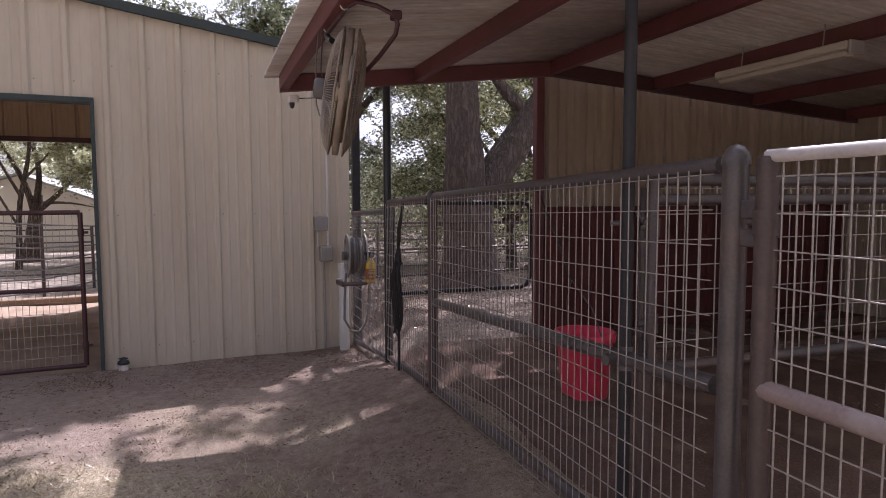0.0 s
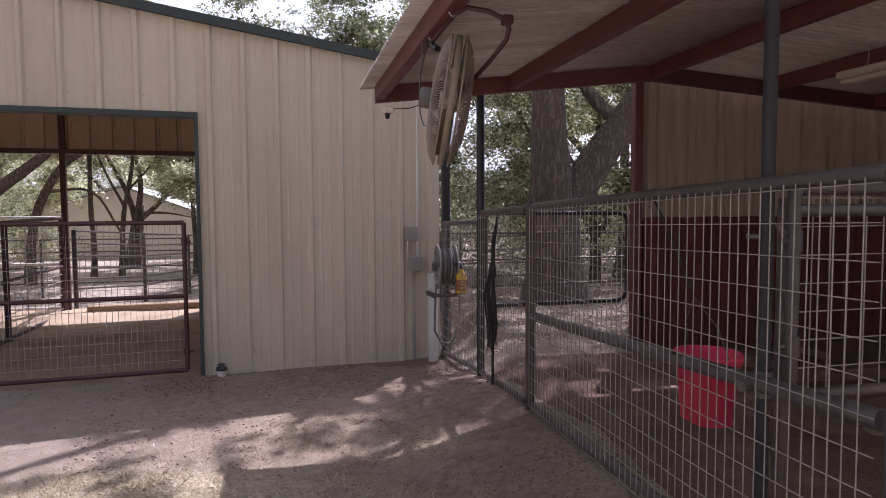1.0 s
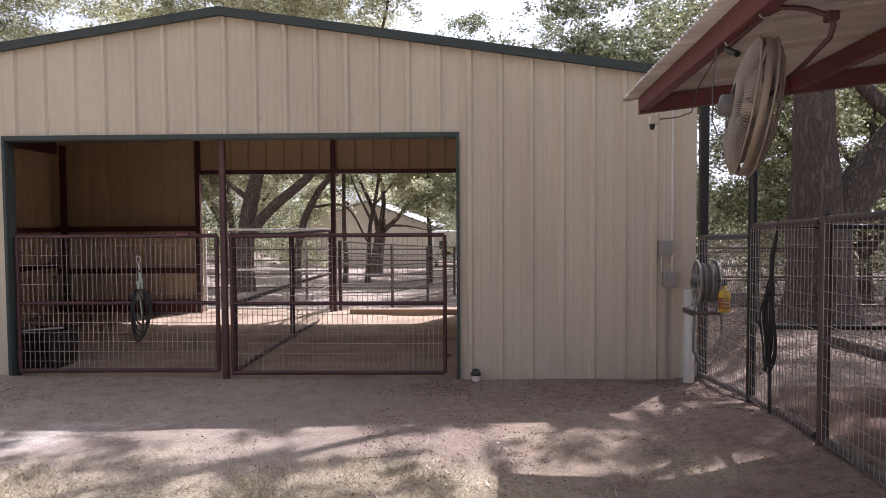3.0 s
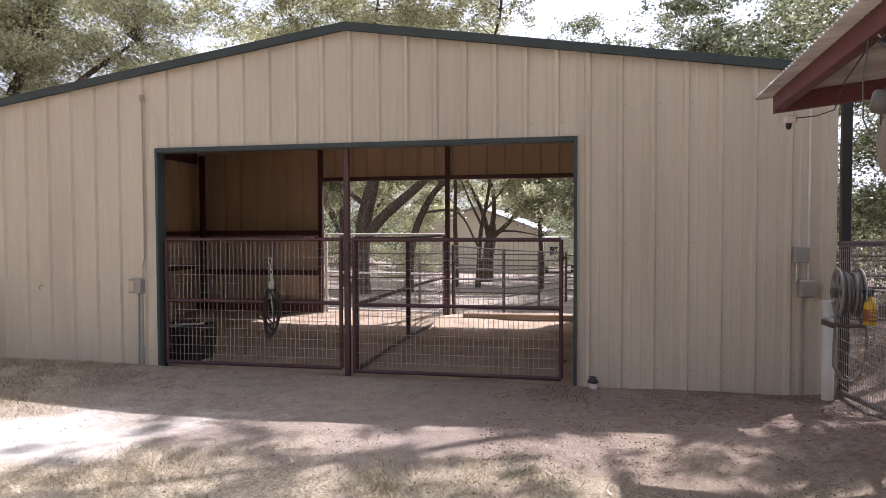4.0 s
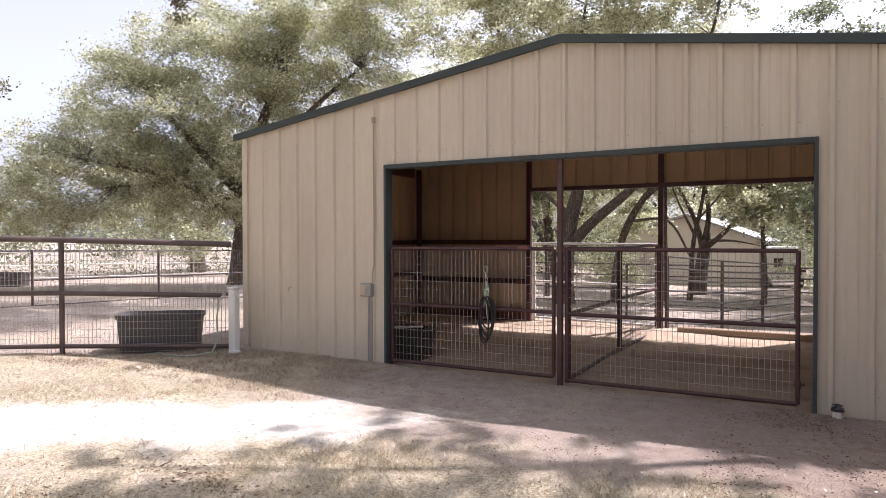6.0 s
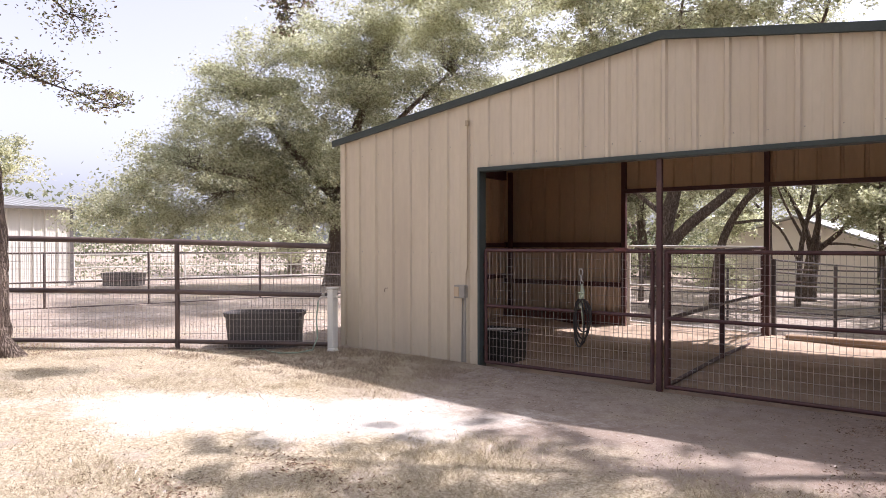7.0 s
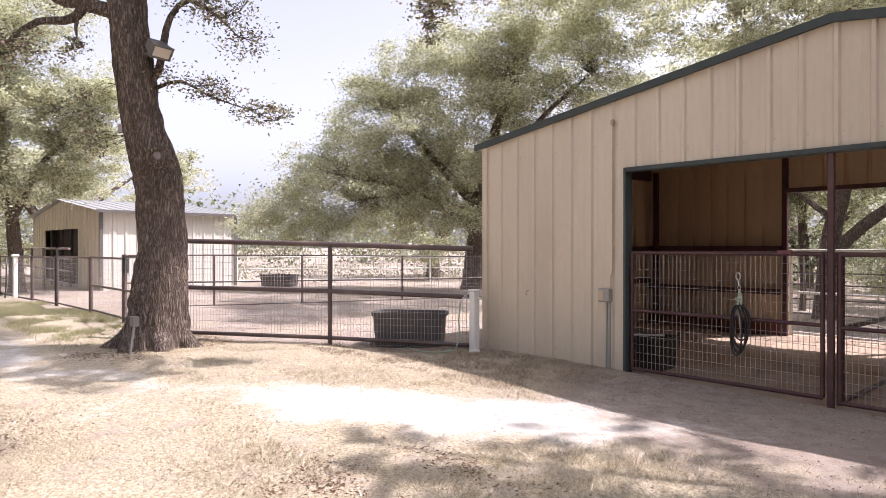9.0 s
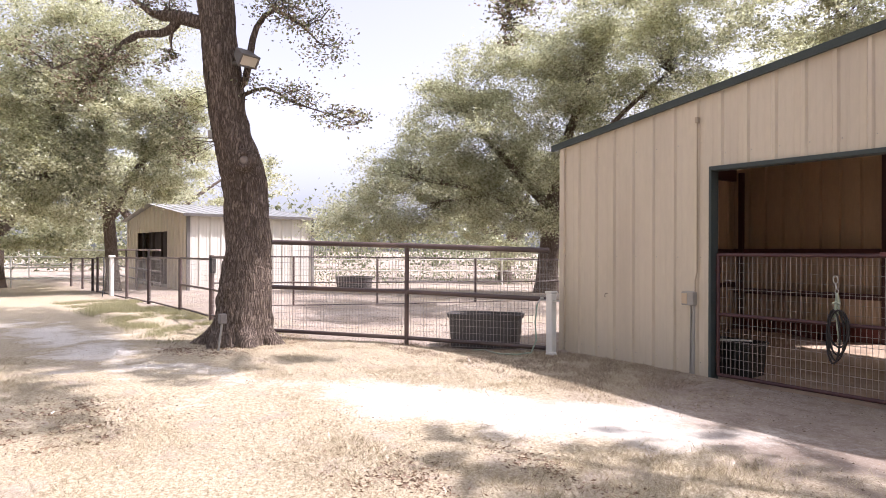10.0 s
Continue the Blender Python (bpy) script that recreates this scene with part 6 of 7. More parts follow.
part("conduit", Geo().tube([(1.29, 6.47, 0.885), (1.30, 6.47, -0.05)], 0.013, 8), M_GREY, jb)
part("cover", Geo().box(1.265, 1.355, 6.39, 6.401, 0.90, 1.03, 0.003), M_GREY, jb)
pv = thing("standpipe", (1.45, 6.30, -0.07), "round white plastic standpipe at the barn corner", "standpipe")
part("pipe", Geo().tube([(1.45, 6.30, -0.12), (1.45, 6.30, 0.80)], 0.05, 16), M_WHITE, pv)
part("cap", Geo().tube([(1.45, 6.30, 0.80), (1.45, 6.30, 0.87)], 0.056, 16), M_WHITE, pv)
part("tap", Geo().tube([(1.42, 6.25, 0.72), (1.36, 6.22, 0.72)], 0.012, 8).tube([(1.46, 6.25, 0.74), (1.46, 6.18, 0.745)], 0.014, 8), M_STEEL, pv)
settle(Matrix.Translation((-0.06, 0, 0.04)), right_start)
co = thing("yard_drain", (-0.65, 6.40, -0.02), "white pipe stub with a black cap at the wall's foot", "drain")
part("stub", Geo().tube([(-0.65, 6.40, -0.08), (-0.65, 6.40, 0.075)], 0.04, 14), M_HOUSE, co)
part("cap", Geo().lathe([(0.0, 0.125), (0.022, 0.125), (0.026, 0.105), (0.045, 0.10), (0.052, 0.085), (0.052, 0.07), (0.0, 0.07)], Matrix.Translation((-0.65, 6.40, 0)), 14), M_BLACK, co, "black plastic cap")
part("lever", Geo().tube([(-0.69, 6.40, 0.12), (-0.65, 6.40, 0.13), (-0.61, 6.40, 0.118)], 0.006, 6), M_BLACK, co)


# hose reel on a bracket, with a spray bottle
right_start = len(MADE)
rc = Vector((1.52, 5.90, 0.94))
reel = thing("hose_reel", (1.52, 5.9, 0.70), "grey plastic hose reel with rubber hose on a steel bracket", "hose reel")
turn = Matrix.Translation(rc) @ pose(0, 0, 0, 0, 0, -8)
for x in (-0.082, 0.082):
    g = Geo()
    n = 28
    m = turn @ Matrix.Translation((x, 0, 0)) @ pose(0, 0, 0, 0, 90, 0)
    g.lathe([(0.205, -0.008), (0.212, 0.0), (0.205, 0.008), (0.165, 0.008), (0.165, -0.008), (0.205, -0.008)], m, n)
    g.lathe([(0.075, -0.006), (0.075, 0.006), (0.03, 0.006), (0.03, -0.006), (0.075, -0.006)], m, n)
    flange = part("flange", g, M_GREY, reel, "grey spoked reel flange")
    for k in range(6):
        part("spoke", Geo().box(0.07, 0.17, -0.028, 0.028, -0.006, 0.006, 0, m @ pose(0, 0, 0, 0, 0, 60 * k)), M_GREY, flange)
for k in range(5):
    x, r = -0.06 + 0.03 * k, 0.155 + 0.012 * math.sin(k * 2.3)
    part("hose_turn", Geo().tube([turn @ Vector((x, r * math.cos(a), r * math.sin(a))) for a in np.linspace(0, 2 * math.pi, 26)[:-1]], 0.016, 8, closed=True), M_HOSEGREY, reel, "grey rubber hose")
part("hub", Geo().tube([rc - Vector((0.13, 0, 0)), rc + Vector((0.14, 0, 0))], 0.045, 12), M_BRONZE, reel)
part("bracket", Geo().box(1.38, FX, 5.78, 6.02, 0.655, 0.70, 0.006).box(1.62, 1.66, 5.86, 5.94, 0.66, 0.96, 0.004), M_RAIL, reel, "dark steel shelf bracket")
part("hose_tail", Geo().tube([(1.40, 5.83, 0.78), (1.37, 5.78, 0.55), (1.36, 5.76, 0.35), (1.42, 5.75, 0.24), (1.50, 5.76, 0.22), (1.58, 5.78, 0.30), (1.62, 5.80, 0.48), (1.63, 5.82, 0.66)], 0.012, 8), M_HOSEGREY, reel)
bo = thing("spray_bottle", (1.605, 5.70, 0.70), "yellow spray bottle with a black trigger", "bottle")
part("ledge", Geo().box(1.55, FX, 5.64, 5.78, 0.68, 0.70, 0.003), M_RAIL, bo, "dark steel ledge")
part("body", Geo().lathe([(0.0, 0.0), (0.046, 0.0), (0.050, 0.01), (0.050, 0.155), (0.044, 0.18), (0.022, 0.205), (0.018, 0.235), (0.0, 0.235)], Matrix.Translation((1.605, 5.70, 0.70)), 18), M_YELLOW, bo)
part("label", Geo().lathe([(0.0508, 0.03), (0.0508, 0.13)], Matrix.Translation((1.605, 5.70, 0.70)), 18), M_LABEL, bo, "printed brown label")
for k, z in enumerate((0.05, 0.085, 0.11)):
    part("label_bar", Geo().box(1.575, 1.630, 5.646, 5.650, 0.70 + z, 0.70 + z + 0.012), M_YELLOW, bo)
part("trigger", Geo().lathe([(0.02, 0.232), (0.02, 0.262), (0.012, 0.27), (0.0, 0.27)], Matrix.Translation((1.605, 5.70, 0.70)), 12).box(1.54, 1.635, 5.688, 5.712, 0.962, 0.99, 0.006).box(
    1.556, 1.566, 5.69, 5.71, 0.91, 0.965, 0.003), M_BLACK, bo, "black trigger head")

settle(Matrix.Translation((-0.10, 0.06, 0.075)), right_start)

# lead rope on the walk gate
pen_start = len(MADE)
lx, ly = FX - 0.05, 4.60
lr = thing("lead_rope", (lx, ly, 0.0), "dark braided lead rope looped over the walk gate", "rope")
part("knot", Geo().tube([(lx + 0.04, ly, 1.57), (lx + 0.02, ly, 1.44), (lx, ly + 0.01, 1.32), (lx - 0.01, ly - 0.01, 1.18), (lx, ly, 1.05)], [0.010, 0.012, 0.016, 0.014, 0.02], 8), M_ROPE, lr)
for k, (w, lo, top) in enumerate(((0.07, 0.55, 1.20), (0.10, 0.51, 1.12), (0.05, 0.60, 1.10), (0.12, 0.57, 1.05), (0.03, 0.53, 1.08))):
    pts = [(lx - 0.01 - 0.01 * k + 0.01 * math.cos(3 * a), ly + w * math.sin(a) - 0.01 * k, (top + lo) / 2 + (top - lo) / 2 * math.cos(a)) for a in np.linspace(0, 2 * math.pi, 24)[:-1]]
    part("loop", Geo().tube(pts, 0.0075, 6, closed=True), M_ROPE, lr)
part("tail", Geo().tube([(lx - 0.01, ly, 1.05), (lx - 0.02, ly - 0.02, 0.7), (lx - 0.015, ly - 0.02, 0.45), (lx - 0.02, ly - 0.03, 0.23)], 0.011, 6), M_ROPE, lr)

# ---- in the lean-to ----
# drum fan hung from the eave purlin
fc = Vector((0.535, 2.86, 2.062))
fm = Matrix.Translation(fc) @ pose(0, 0, 0, 0, 90 + 9, -11.0)
R = 0.295
fan = thing("barn_fan", (0.72, 2.95, 2.45), "dusty steel drum fan in a wire cage hung from a pipe", "fan")
g = Geo()
for j in range(150):
    a = 2 * math.pi * j / 150
    c, s = math.cos(a), math.sin(a)
    g.tube([fm @ Vector((c * r, s * r, z)) for r, z in ((0.05, 0.088), (0.15, 0.084), (0.24, 0.064), (R, 0.034))], 0.0022, 4, cap=False)
    g.tube([fm @ Vector((c * r, s * r, z)) for r, z in ((0.10, -0.088), (0.18, -0.082), (0.25, -0.062), (R, -0.034))], 0.0022, 4, cap=False)
for r, z in ((0.09, 0.087), (0.13, 0.085), (0.17, 0.080), (0.205, 0.074), (0.24, 0.064), (0.268, 0.050)):
    g.tube([fm @ Vector((r * math.cos(a), r * math.sin(a), z + 0.003)) for a in np.linspace(0, 2 * math.pi, 41)[:-1]], 0.0022, 4, closed=True)
tagged(part("wire_guard", g, M_FAN, fan, "dusty wire guard"), kind="stuff")
for z, r in ((0.034, R), (-0.034, R), (0.088, 0.05), (-0.088, 0.10)):
    part("cage_ring", Geo().tube([fm @ Vector((r * math.cos(a), r * math.sin(a), z)) for a in np.linspace(0, 2 * math.pi, 41)[:-1]], 0.003 if r < R else 0.005, 6, closed=True), M_FAN, fan)
part("drum", Geo().lathe([(R, -0.014), (R + 0.002, 0.0), (R, 0.014), (R - 0.004, 0.014), (R - 0.003, 0.0), (R - 0.004, -0.014), (R, -0.014)], fm, 40), M_FAN, fan, "dusty steel drum band")
part("motor", Geo().lathe([(0.0, -0.14), (0.038, -0.14), (0.048, -0.13), (0.052, -0.06), (0.04, -0.045), (0.0, -0.045)], fm, 20), M_BRONZE, fan, "grey motor housing")
part("hub", Geo().lathe([(0.0, 0.05), (0.04, 0.045), (0.045, -0.06), (0.0, -0.07)], fm, 14), M_FANBLADE, fan)
for k in range(3):
    a0 = math.radians(120 * k + 20)
    pts, n = [], 7
    for i in range(n):
        r = 0.04 + (0.255 - 0.04) * i / (n - 1)
        w = 0.34 + 0.55 * math.sin(math.pi * min(1, 0.25 + 0.75 * i / (n - 1)))
        for s in (-1, 1):
            a = a0 + s * w * 0.55 * (0.9 if i else 0.6)
            pts.append(fm @ Vector((r * math.cos(a), r * math.sin(a), s * 0.025)))
    low = [p - (fm.to_3x3() @ Vector((0, 0, 0.003))) for p in pts]
    fs = [(2 * i, 2 * i + 1, 2 * i + 3, 2 * i + 2) for i in range(n - 1)] + [(2 * n + 2 * i, 2 * n + 2 * i + 2, 2 * n + 2 * i + 3, 2 * n + 2 * i + 1) for i in range(n - 1)]
    part("blade", Geo().add(pts + low, fs, True), M_FANBLADE, fan, "broad tan metal blade")
part("yoke", Geo().tube([(0.503, 3.10, 2.385), (0.508, 2.90, 2.395), (0.515, 2.68, 2.405), (0.545, 2.59, 2.408), (0.62, 2.545, 2.385), (0.69, 2.515, 2.345), (0.705, 2.52, 2.31), (0.70, 2.54, 2.27), (0.66, 2.66, 2.20), (0.59, 2.84, 2.11)], 0.0105, 8), M_MAROON, fan, "bent brown pipe yoke")
part("arm", Geo().tube([(0.503, 3.10, 2.385), (0.50, 3.05, 2.355), (0.505, 2.97, 2.325)], 0.015, 8), M_BLACK, fan)
part("clamp", Geo().box(0.675, 0.72, 2.50, 2.545, 2.325, 2.365, 0.006), M_MAROON, fan)
part("cord", Geo().tube([(0.47, 3.15, 2.40), (0.455, 3.16, 2.25), (0.45, 3.14, 2.05), (0.455, 3.08, 1.98), (0.47, 3.0, 1.96)], 0.0035, 6), M_BRONZE, fan)
for y in (3.085, 2.665):
    part("shackle", Geo().tube([(0.505 + 0.02 * math.cos(a), y, 2.415 + 0.025 * math.sin(a)) for a in np.linspace(0, 2 * math.pi, 13)[:-1]], 0.004, 5, closed=True), M_STEEL, fan)
so = thing("eave_sensor", (0.56, 4.94, 2.28), "small grey sensor lamp under the eave's end", "lamp")
part("body", Geo().box(0.52, 0.60, 4.90, 4.97, 2.30, 2.355, 0.01), M_HOUSE, so)
part("lens", Geo().lathe([(0.0, -0.045), (0.014, -0.04), (0.02, -0.02), (0.02, 0.0)], Matrix.Translation((0.55, 4.93, 2.30)), 12), M_BLACK, so)
solid("power_cord", Geo().tube([(0.60, 4.93, 2.335), (0.72, 4.9, 2.34), (0.80, 4.8, 2.36), (0.62, 4.0, 2.38), (0.49, 3.15, 2.40)], 0.004, 5), M_BLACK, "thin dark power cord under the eave", "cord")

# strip lamp under the roof
sl = thing("strip_lamp", (3.77, 3.4, 2.5), "cream fluorescent strip lamp, switched off, under the roof", "lamp")
zt = 2.545
part("housing", Geo().box(3.705, 3.84, 2.82, 3.96, zt - 0.05, zt, 0.01), M_LENS, sl)
part("diffuser", Geo().box(3.715, 3.83, 2.84, 3.94, zt - 0.09, zt - 0.05, 0.02), M_LENS, sl, "frosted diffuser")
for y in (3.05, 3.75):
    part("hanger", Geo().tube([(3.775, y, zt), (3.79, y, lean_z(3.79) + 0.04)], 0.005, 6), M_STEEL, sl)
part("end_cap", Geo().box(3.705, 3.84, 2.795, 2.82, zt - 0.09, zt, 0.008), M_GREY, sl)

# red bucket hung inside the fence
bk = thing("feed_bucket", (1.50, 2.28, 0.67), "bright red plastic bucket hung on the fence rail", "bucket")
c, n = Vector((1.50, 2.28, 0)), 26
g = Geo()
for z, r in ((0.675, 0.102), (0.925, 0.124), (0.925, 0.132), (0.955, 0.137), (0.965, 0.134), (0.965, 0.122), (0.69, 0.096)):
    for j in range(n):
        a = 2 * math.pi * j / n
        flat = max(math.cos(a), -0.80)
        g.v.append((c.x + r * flat, c.y + r * 1.06 * math.sin(a), z))
g.f = [(k * n + j, k * n + (j + 1) % n, (k + 1) * n + (j + 1) % n, (k + 1) * n + j) for k in range(6) for j in range(n)] + [tuple(range(n - 1, -1, -1)), tuple(range(6 * n, 7 * n))]
g.s = [True] * (len(g.f) - 2) + [False] * 2
part("body", g, M_RED, bk)
part("handle", Geo().tube([(1.50, 2.14, 0.955), (1.47, 2.17, 1.08), (1.43, 2.28, 1.20), (1.47, 2.39, 1.08), (1.50, 2.42, 0.955)], 0.003, 6), M_PIPE, bk, "thin wire handle")
part("hanger", Geo().tube([(1.43, 2.28, 1.20), (1.40, 2.36, 1.38), (1.37, 2.50, ftop(2.5) - 0.01)], 0.005, 6), M_ROPE, bk, "dark hanging cord")
ht = thing("gate_chain", (FX, 1.80, 0.95), "steel latch and chain where the gate meets its post", "latch")
part("collar", Geo().tube([(FX + 0.025, 1.80, 0.92), (FX + 0.025, 1.80, 1.01)], 0.031, 14), M_PIPE, ht)
part("bolt", Geo().tube([(FX - 0.03, 1.80, 0.965), (FX - 0.07, 1.79, 0.965)], 0.02, 10), M_PIPE, ht)
part("bolt", Geo().tube([(FX + 0.0, 1.80, 1.47), (FX - 0.03, 1.83, 1.47)], 0.010, 10), M_PIPE, ht)
lp = thing("post_latch", (FX, 1.20, 1.45), "grey steel hinge plates between post and gate", "latch")
for z in (1.45, 1.53):
    part("plate", Geo().box(FX - 0.012, FX + 0.012, 1.15, 1.23, z - 0.026, z + 0.026, 0.004), M_PIPE, lp)

# half-height black pipe gate at the end of the stall, and pens beyond
bg = thing("bow_gate", (2.0, 5.22, 0.72), "black pipe bow gate with rounded corners", "gate")
part("frame", Geo().tube([(1.46, 5.22, 1.525), (2.66, 5.22, 1.52), (2.72, 5.22, 1.505), (2.75, 5.22, 1.45), (2.75, 5.22, 0.83), (2.72, 5.22, 0.76), (2.66, 5.22, 0.735), (1.46, 5.22, 0.735), (1.42, 5.22, 0.79), (1.42, 5.22, 1.48)], 0.020, 10, closed=True), M_BLACK, bg)
solid("floor_beam", Geo().box(-1.35, 1.35, -0.06, 0.06, 0, 0.12, 0.015, pose(4.3, 3.87, 0.25, 0, 0, -2)), M_STALL, "dark dusty timber lying on the stall floor", "timber")
sd = thing("stall_post", (1.515, 1.87, 0.25), "grey pipe post inside the stall", "post")
part("shaft", Geo().tube([(1.515, 1.87, 0.1), (1.515, 1.87, 1.60)], 0.03, 12), M_PIPE, sd)
part("hook", Geo().tube([(1.49, 1.84, 1.49), (1.43, 1.79, 1.47), (1.40, 1.78, 1.51)], 0.008, 6), M_STEEL, sd)
settle(PEN, pen_start)
pipe_fence("pen_fence", [(1.8, 12.2, 1.0), (4.0, 13.0, 0.95), (7.2, 13.8, 0.95), (11, 14.6, 0.95)], (0.25, 0.5, 0.75, 1.0), M_PIPE, "grey pipe pen fence under the oaks", r=0.018)
pipe_fence("pen_fence", [(2.4, 9.2, 1.2), (4.0, 8.7, 1.2), (6.6, 8.2, 1.2)], (0.3, 0.65, 1.0), M_RAIL, "brown pipe pen fence in front of the forked oak", r=0.016)
# ---- beyond the leaning oak ----
yard_start = len(MADE)
gx = [(-12.25, 3.62), (-14.6, 3.98), (-17.0, 4.08), (-20.2, 4.2), (-22.9, 4.25), (-27.4, 4.28), (-28.3, 4.28), (-30.4, 4.3), (-33.0, 4.3)]
for k, (p, q) in enumerate(zip(gx, gx[1:])):
    za, zb = 1.36 - 0.01 * k, 1.35 - 0.01 * k
    if k == 1:
        yg = thing("yard_gate", (*p, 0.1), "dark pipe and wire walk gate in the far fence", "gate")
        part("stile", Geo().tube([(*p, 0.0), (*p, za + 0.06)], 0.05, 12), M_RAIL, yg)
        for h in (0.18, 0.72, 1.33):
            part("rail", rail((*p, h), (*q, h), 0.022), M_RAIL, yg)
        tagged(part("wire_mesh", wires(p, q, 0.18, 1.33, 0.0508, 0.1016, r=0.002), M_WIRE, yg), kind="stuff")
        part("latch", Geo().box(p[0] + 0.05, p[0] + 0.09, p[1] - 0.06, p[1] + 0.06, 1.05, 1.35, 0.01), M_BLACK, yg)
    else:
        pipe_fence("yard_fence", [(*p, za), (*q, zb)], (0.10, 1.0) if k else (0.1, 0.5, 1.0), M_RAIL, "pipe and wire fence along the drive", r=0.022, post_r=0.045, mesh=(0.0762, 0.1016))
pipe_fence("yard_fence", [(-33.0, 4.3, 1.35), (-33.6, 2.2, 1.35), (-34.2, 0.2, 1.35), (-34.8, -1.9, 1.35), (-35.4, -4.0, 1.35)], (0.1, 0.4, 0.7, 1.0), M_WHITE, "pale pipe fence at the end of the drive", r=0.035, mesh=(0.0762, 0.1016))
pipe_fence("yard_fence", [(-40, 7.0, 1.7), (-41, 3.6, 1.7), (-42, 0.2, 1.7), (-43, -3.6, 1.7)], (0.2, 0.6, 1.0), M_WHITE, "pale pipe fence far down the drive", r=0.035)
wp = thing("standpipe", (-24.7, 4.05, 0.1), "white painted post with a hose tap by the far fence", "standpipe")
part("pipe", Geo().box(-24.65, -24.53, 4.11, 4.23, 0.0, 1.34, 0.02), M_WHITE, wp)
part("cap", Geo().box(-24.69, -24.49, 4.07, 4.27, 1.34, 1.42, 0.03), M_WHITE, wp)
part("hose", Geo().tube([(-24.6, 3.93, 1.35), (-24.35, 3.9, 1.1), (-24.4, 3.9, 0.5), (-24.3, 3.85, 0.12)], 0.02, 8), M_BLACK, wp, "black hose")
pipe_fence("paddock_fence", [(-18.2, 5.2, 1.38), (-17.2, 7.0, 1.38), (-16.2, 8.95, 1.37), (-15.3, 11.65, 1.33), (-14.4, 14.3, 1.3), (-13.4, 17.4, 1.25)], (0.06, 0.5, 1.0), M_RAIL, "brown pipe and wire paddock fence", r=0.02, mesh=(0.0762, 0.1016))
pipe_fence("paddock_fence", [(-27.0, 12.6, 1.25), (-25.2, 16.2, 1.25), (-23.0, 20.0, 1.22), (-20.5, 24.0, 1.2), (-17.5, 28.0, 1.2)], (0.25, 0.62, 1.0), M_WHITE, "pale pipe fence far across the paddock", r=0.022)

# far shed
s2 = thing("shed", (-31, 10, 0.1), "white ribbed steel shed with a metal roof", "shed")
SX0, SX1, SY0, SY1, SE, SR = -36.0, -26.5, 7.15, 12.25, 3.02, 3.62
w = part("front_wall", Geo().box(SX1 - 0.12, SX1 - 0.02, SY0, SY1, -0.1, 0.25), M_GREY, s2)
for a in np.arange(SY0, SY1 - 0.2, 0.85):
    part("panel", ribbed(a, min(a + 0.85, SY1), lambda u: 0.0, lambda u: SE, lambda u, z, o: (SX1 + o, u, z), pitch=0.42, depth=0.05), M_SHEDWALL, w)
w = part("gable_wall", Geo().box(SX0, SX1 - 0.15, SY0 + 0.03, SY0 + 0.1, -0.1, 0.25), M_GREY, s2)
mid = (SX0 + SX1) / 2
top = lambda u: SE + (SR - SE) * (1 - abs(u - mid) / (mid - SX0))
for a, b, lo in ((SX0, -33.9, 0.0), (-33.9, -29.2, 2.42), (-29.2, SX1, 0.0)):
    part("panel", ribbed(a, b, lambda u, lo=lo: lo, lambda u: top(u) - 0.02, lambda u, z, o: (u, SY0 - o, z), pitch=0.42, depth=0.04, breaks=(mid,)), M_WALL, w)
part("back_panel", ribbed(SX0, SX1, lambda u: 0.0, lambda u: top(u) - 0.02, lambda u, z, o: (u, SY1 + o, z), pitch=0.42, breaks=(mid,)), M_WALL, s2)
part("side_panel", ribbed(SY0, SY1, lambda u: 0.0, lambda u: SE, lambda u, z, o: (SX0 - o, u, z), pitch=0.42), M_WALL, s2)
# Dark sheet set back in the opening to stand for the shade inside.
part("stall_front", Geo().box(-33.9, -29.2, SY0 + 0.5, SY0 + 0.6, 0, 2.5), M_DARK, s2, "dark sheet standing for the shade inside the opening")
for x in (-33.0, -31.5, -30.2):
    part("post", Geo().box(x - 0.06, x + 0.06, SY0, SY0 + 0.1, 0, 2.45), M_DARK, s2)
for a, b in ((SX0 - 0.3, mid), (mid, SX1 + 0.3)):
    za, zb = (top(a), SR) if a < mid - 1 else (SR, top(b))
    part("roof", ribbed(SY0 - 0.25, SY1 + 0.25, lambda u, a=a: a, lambda u, b=b: b, lambda u, x, o: (x, u, top(x) + 0.03 + o), pitch=0.42, depth=0.04), M_SHEDROOF, s2, "bright ribbed metal roof")
part("corner_trim", Geo().box(SX1 - 0.02, SX1 + 0.08, SY0 - 0.06, SY0 + 0.06, 0, SE), M_BRONZE, s2)
part("corner_trim", Geo().box(SX1 - 0.02, SX1 + 0.08, SY1 - 0.06, SY1 + 0.06, 0, SE), M_BRONZE, s2)
part("eave_trim", Geo().box(SX1 + 0.28, SX1 + 0.34, SY0 - 0.25, SY1 + 0.25, top(SX1 + 0.3) - 0.05, top(SX1 + 0.3) + 0.05), M_BRONZE, s2)
rg = thing("pipe_panel", (-28, 6.2, 0.1), "faded brown pipe panel in front of the shed", "gate")
for h in (0.5, 0.9, 1.3, 1.62):
    part("rail", rail((-33.5, 6.2, h), (-24.4, 5.6, h), 0.035), M_PALEBROWN if h > 1.5 else M_PIPE, rg)
for k in range(4):
    x, y = -33.5 + 7.7 * k / 3, 6.2 - 0.6 * k / 3
    part("post", Geo().tube([(x, y, 0), (x, y, 1.64)], 0.04, 8), M_PIPE, rg)

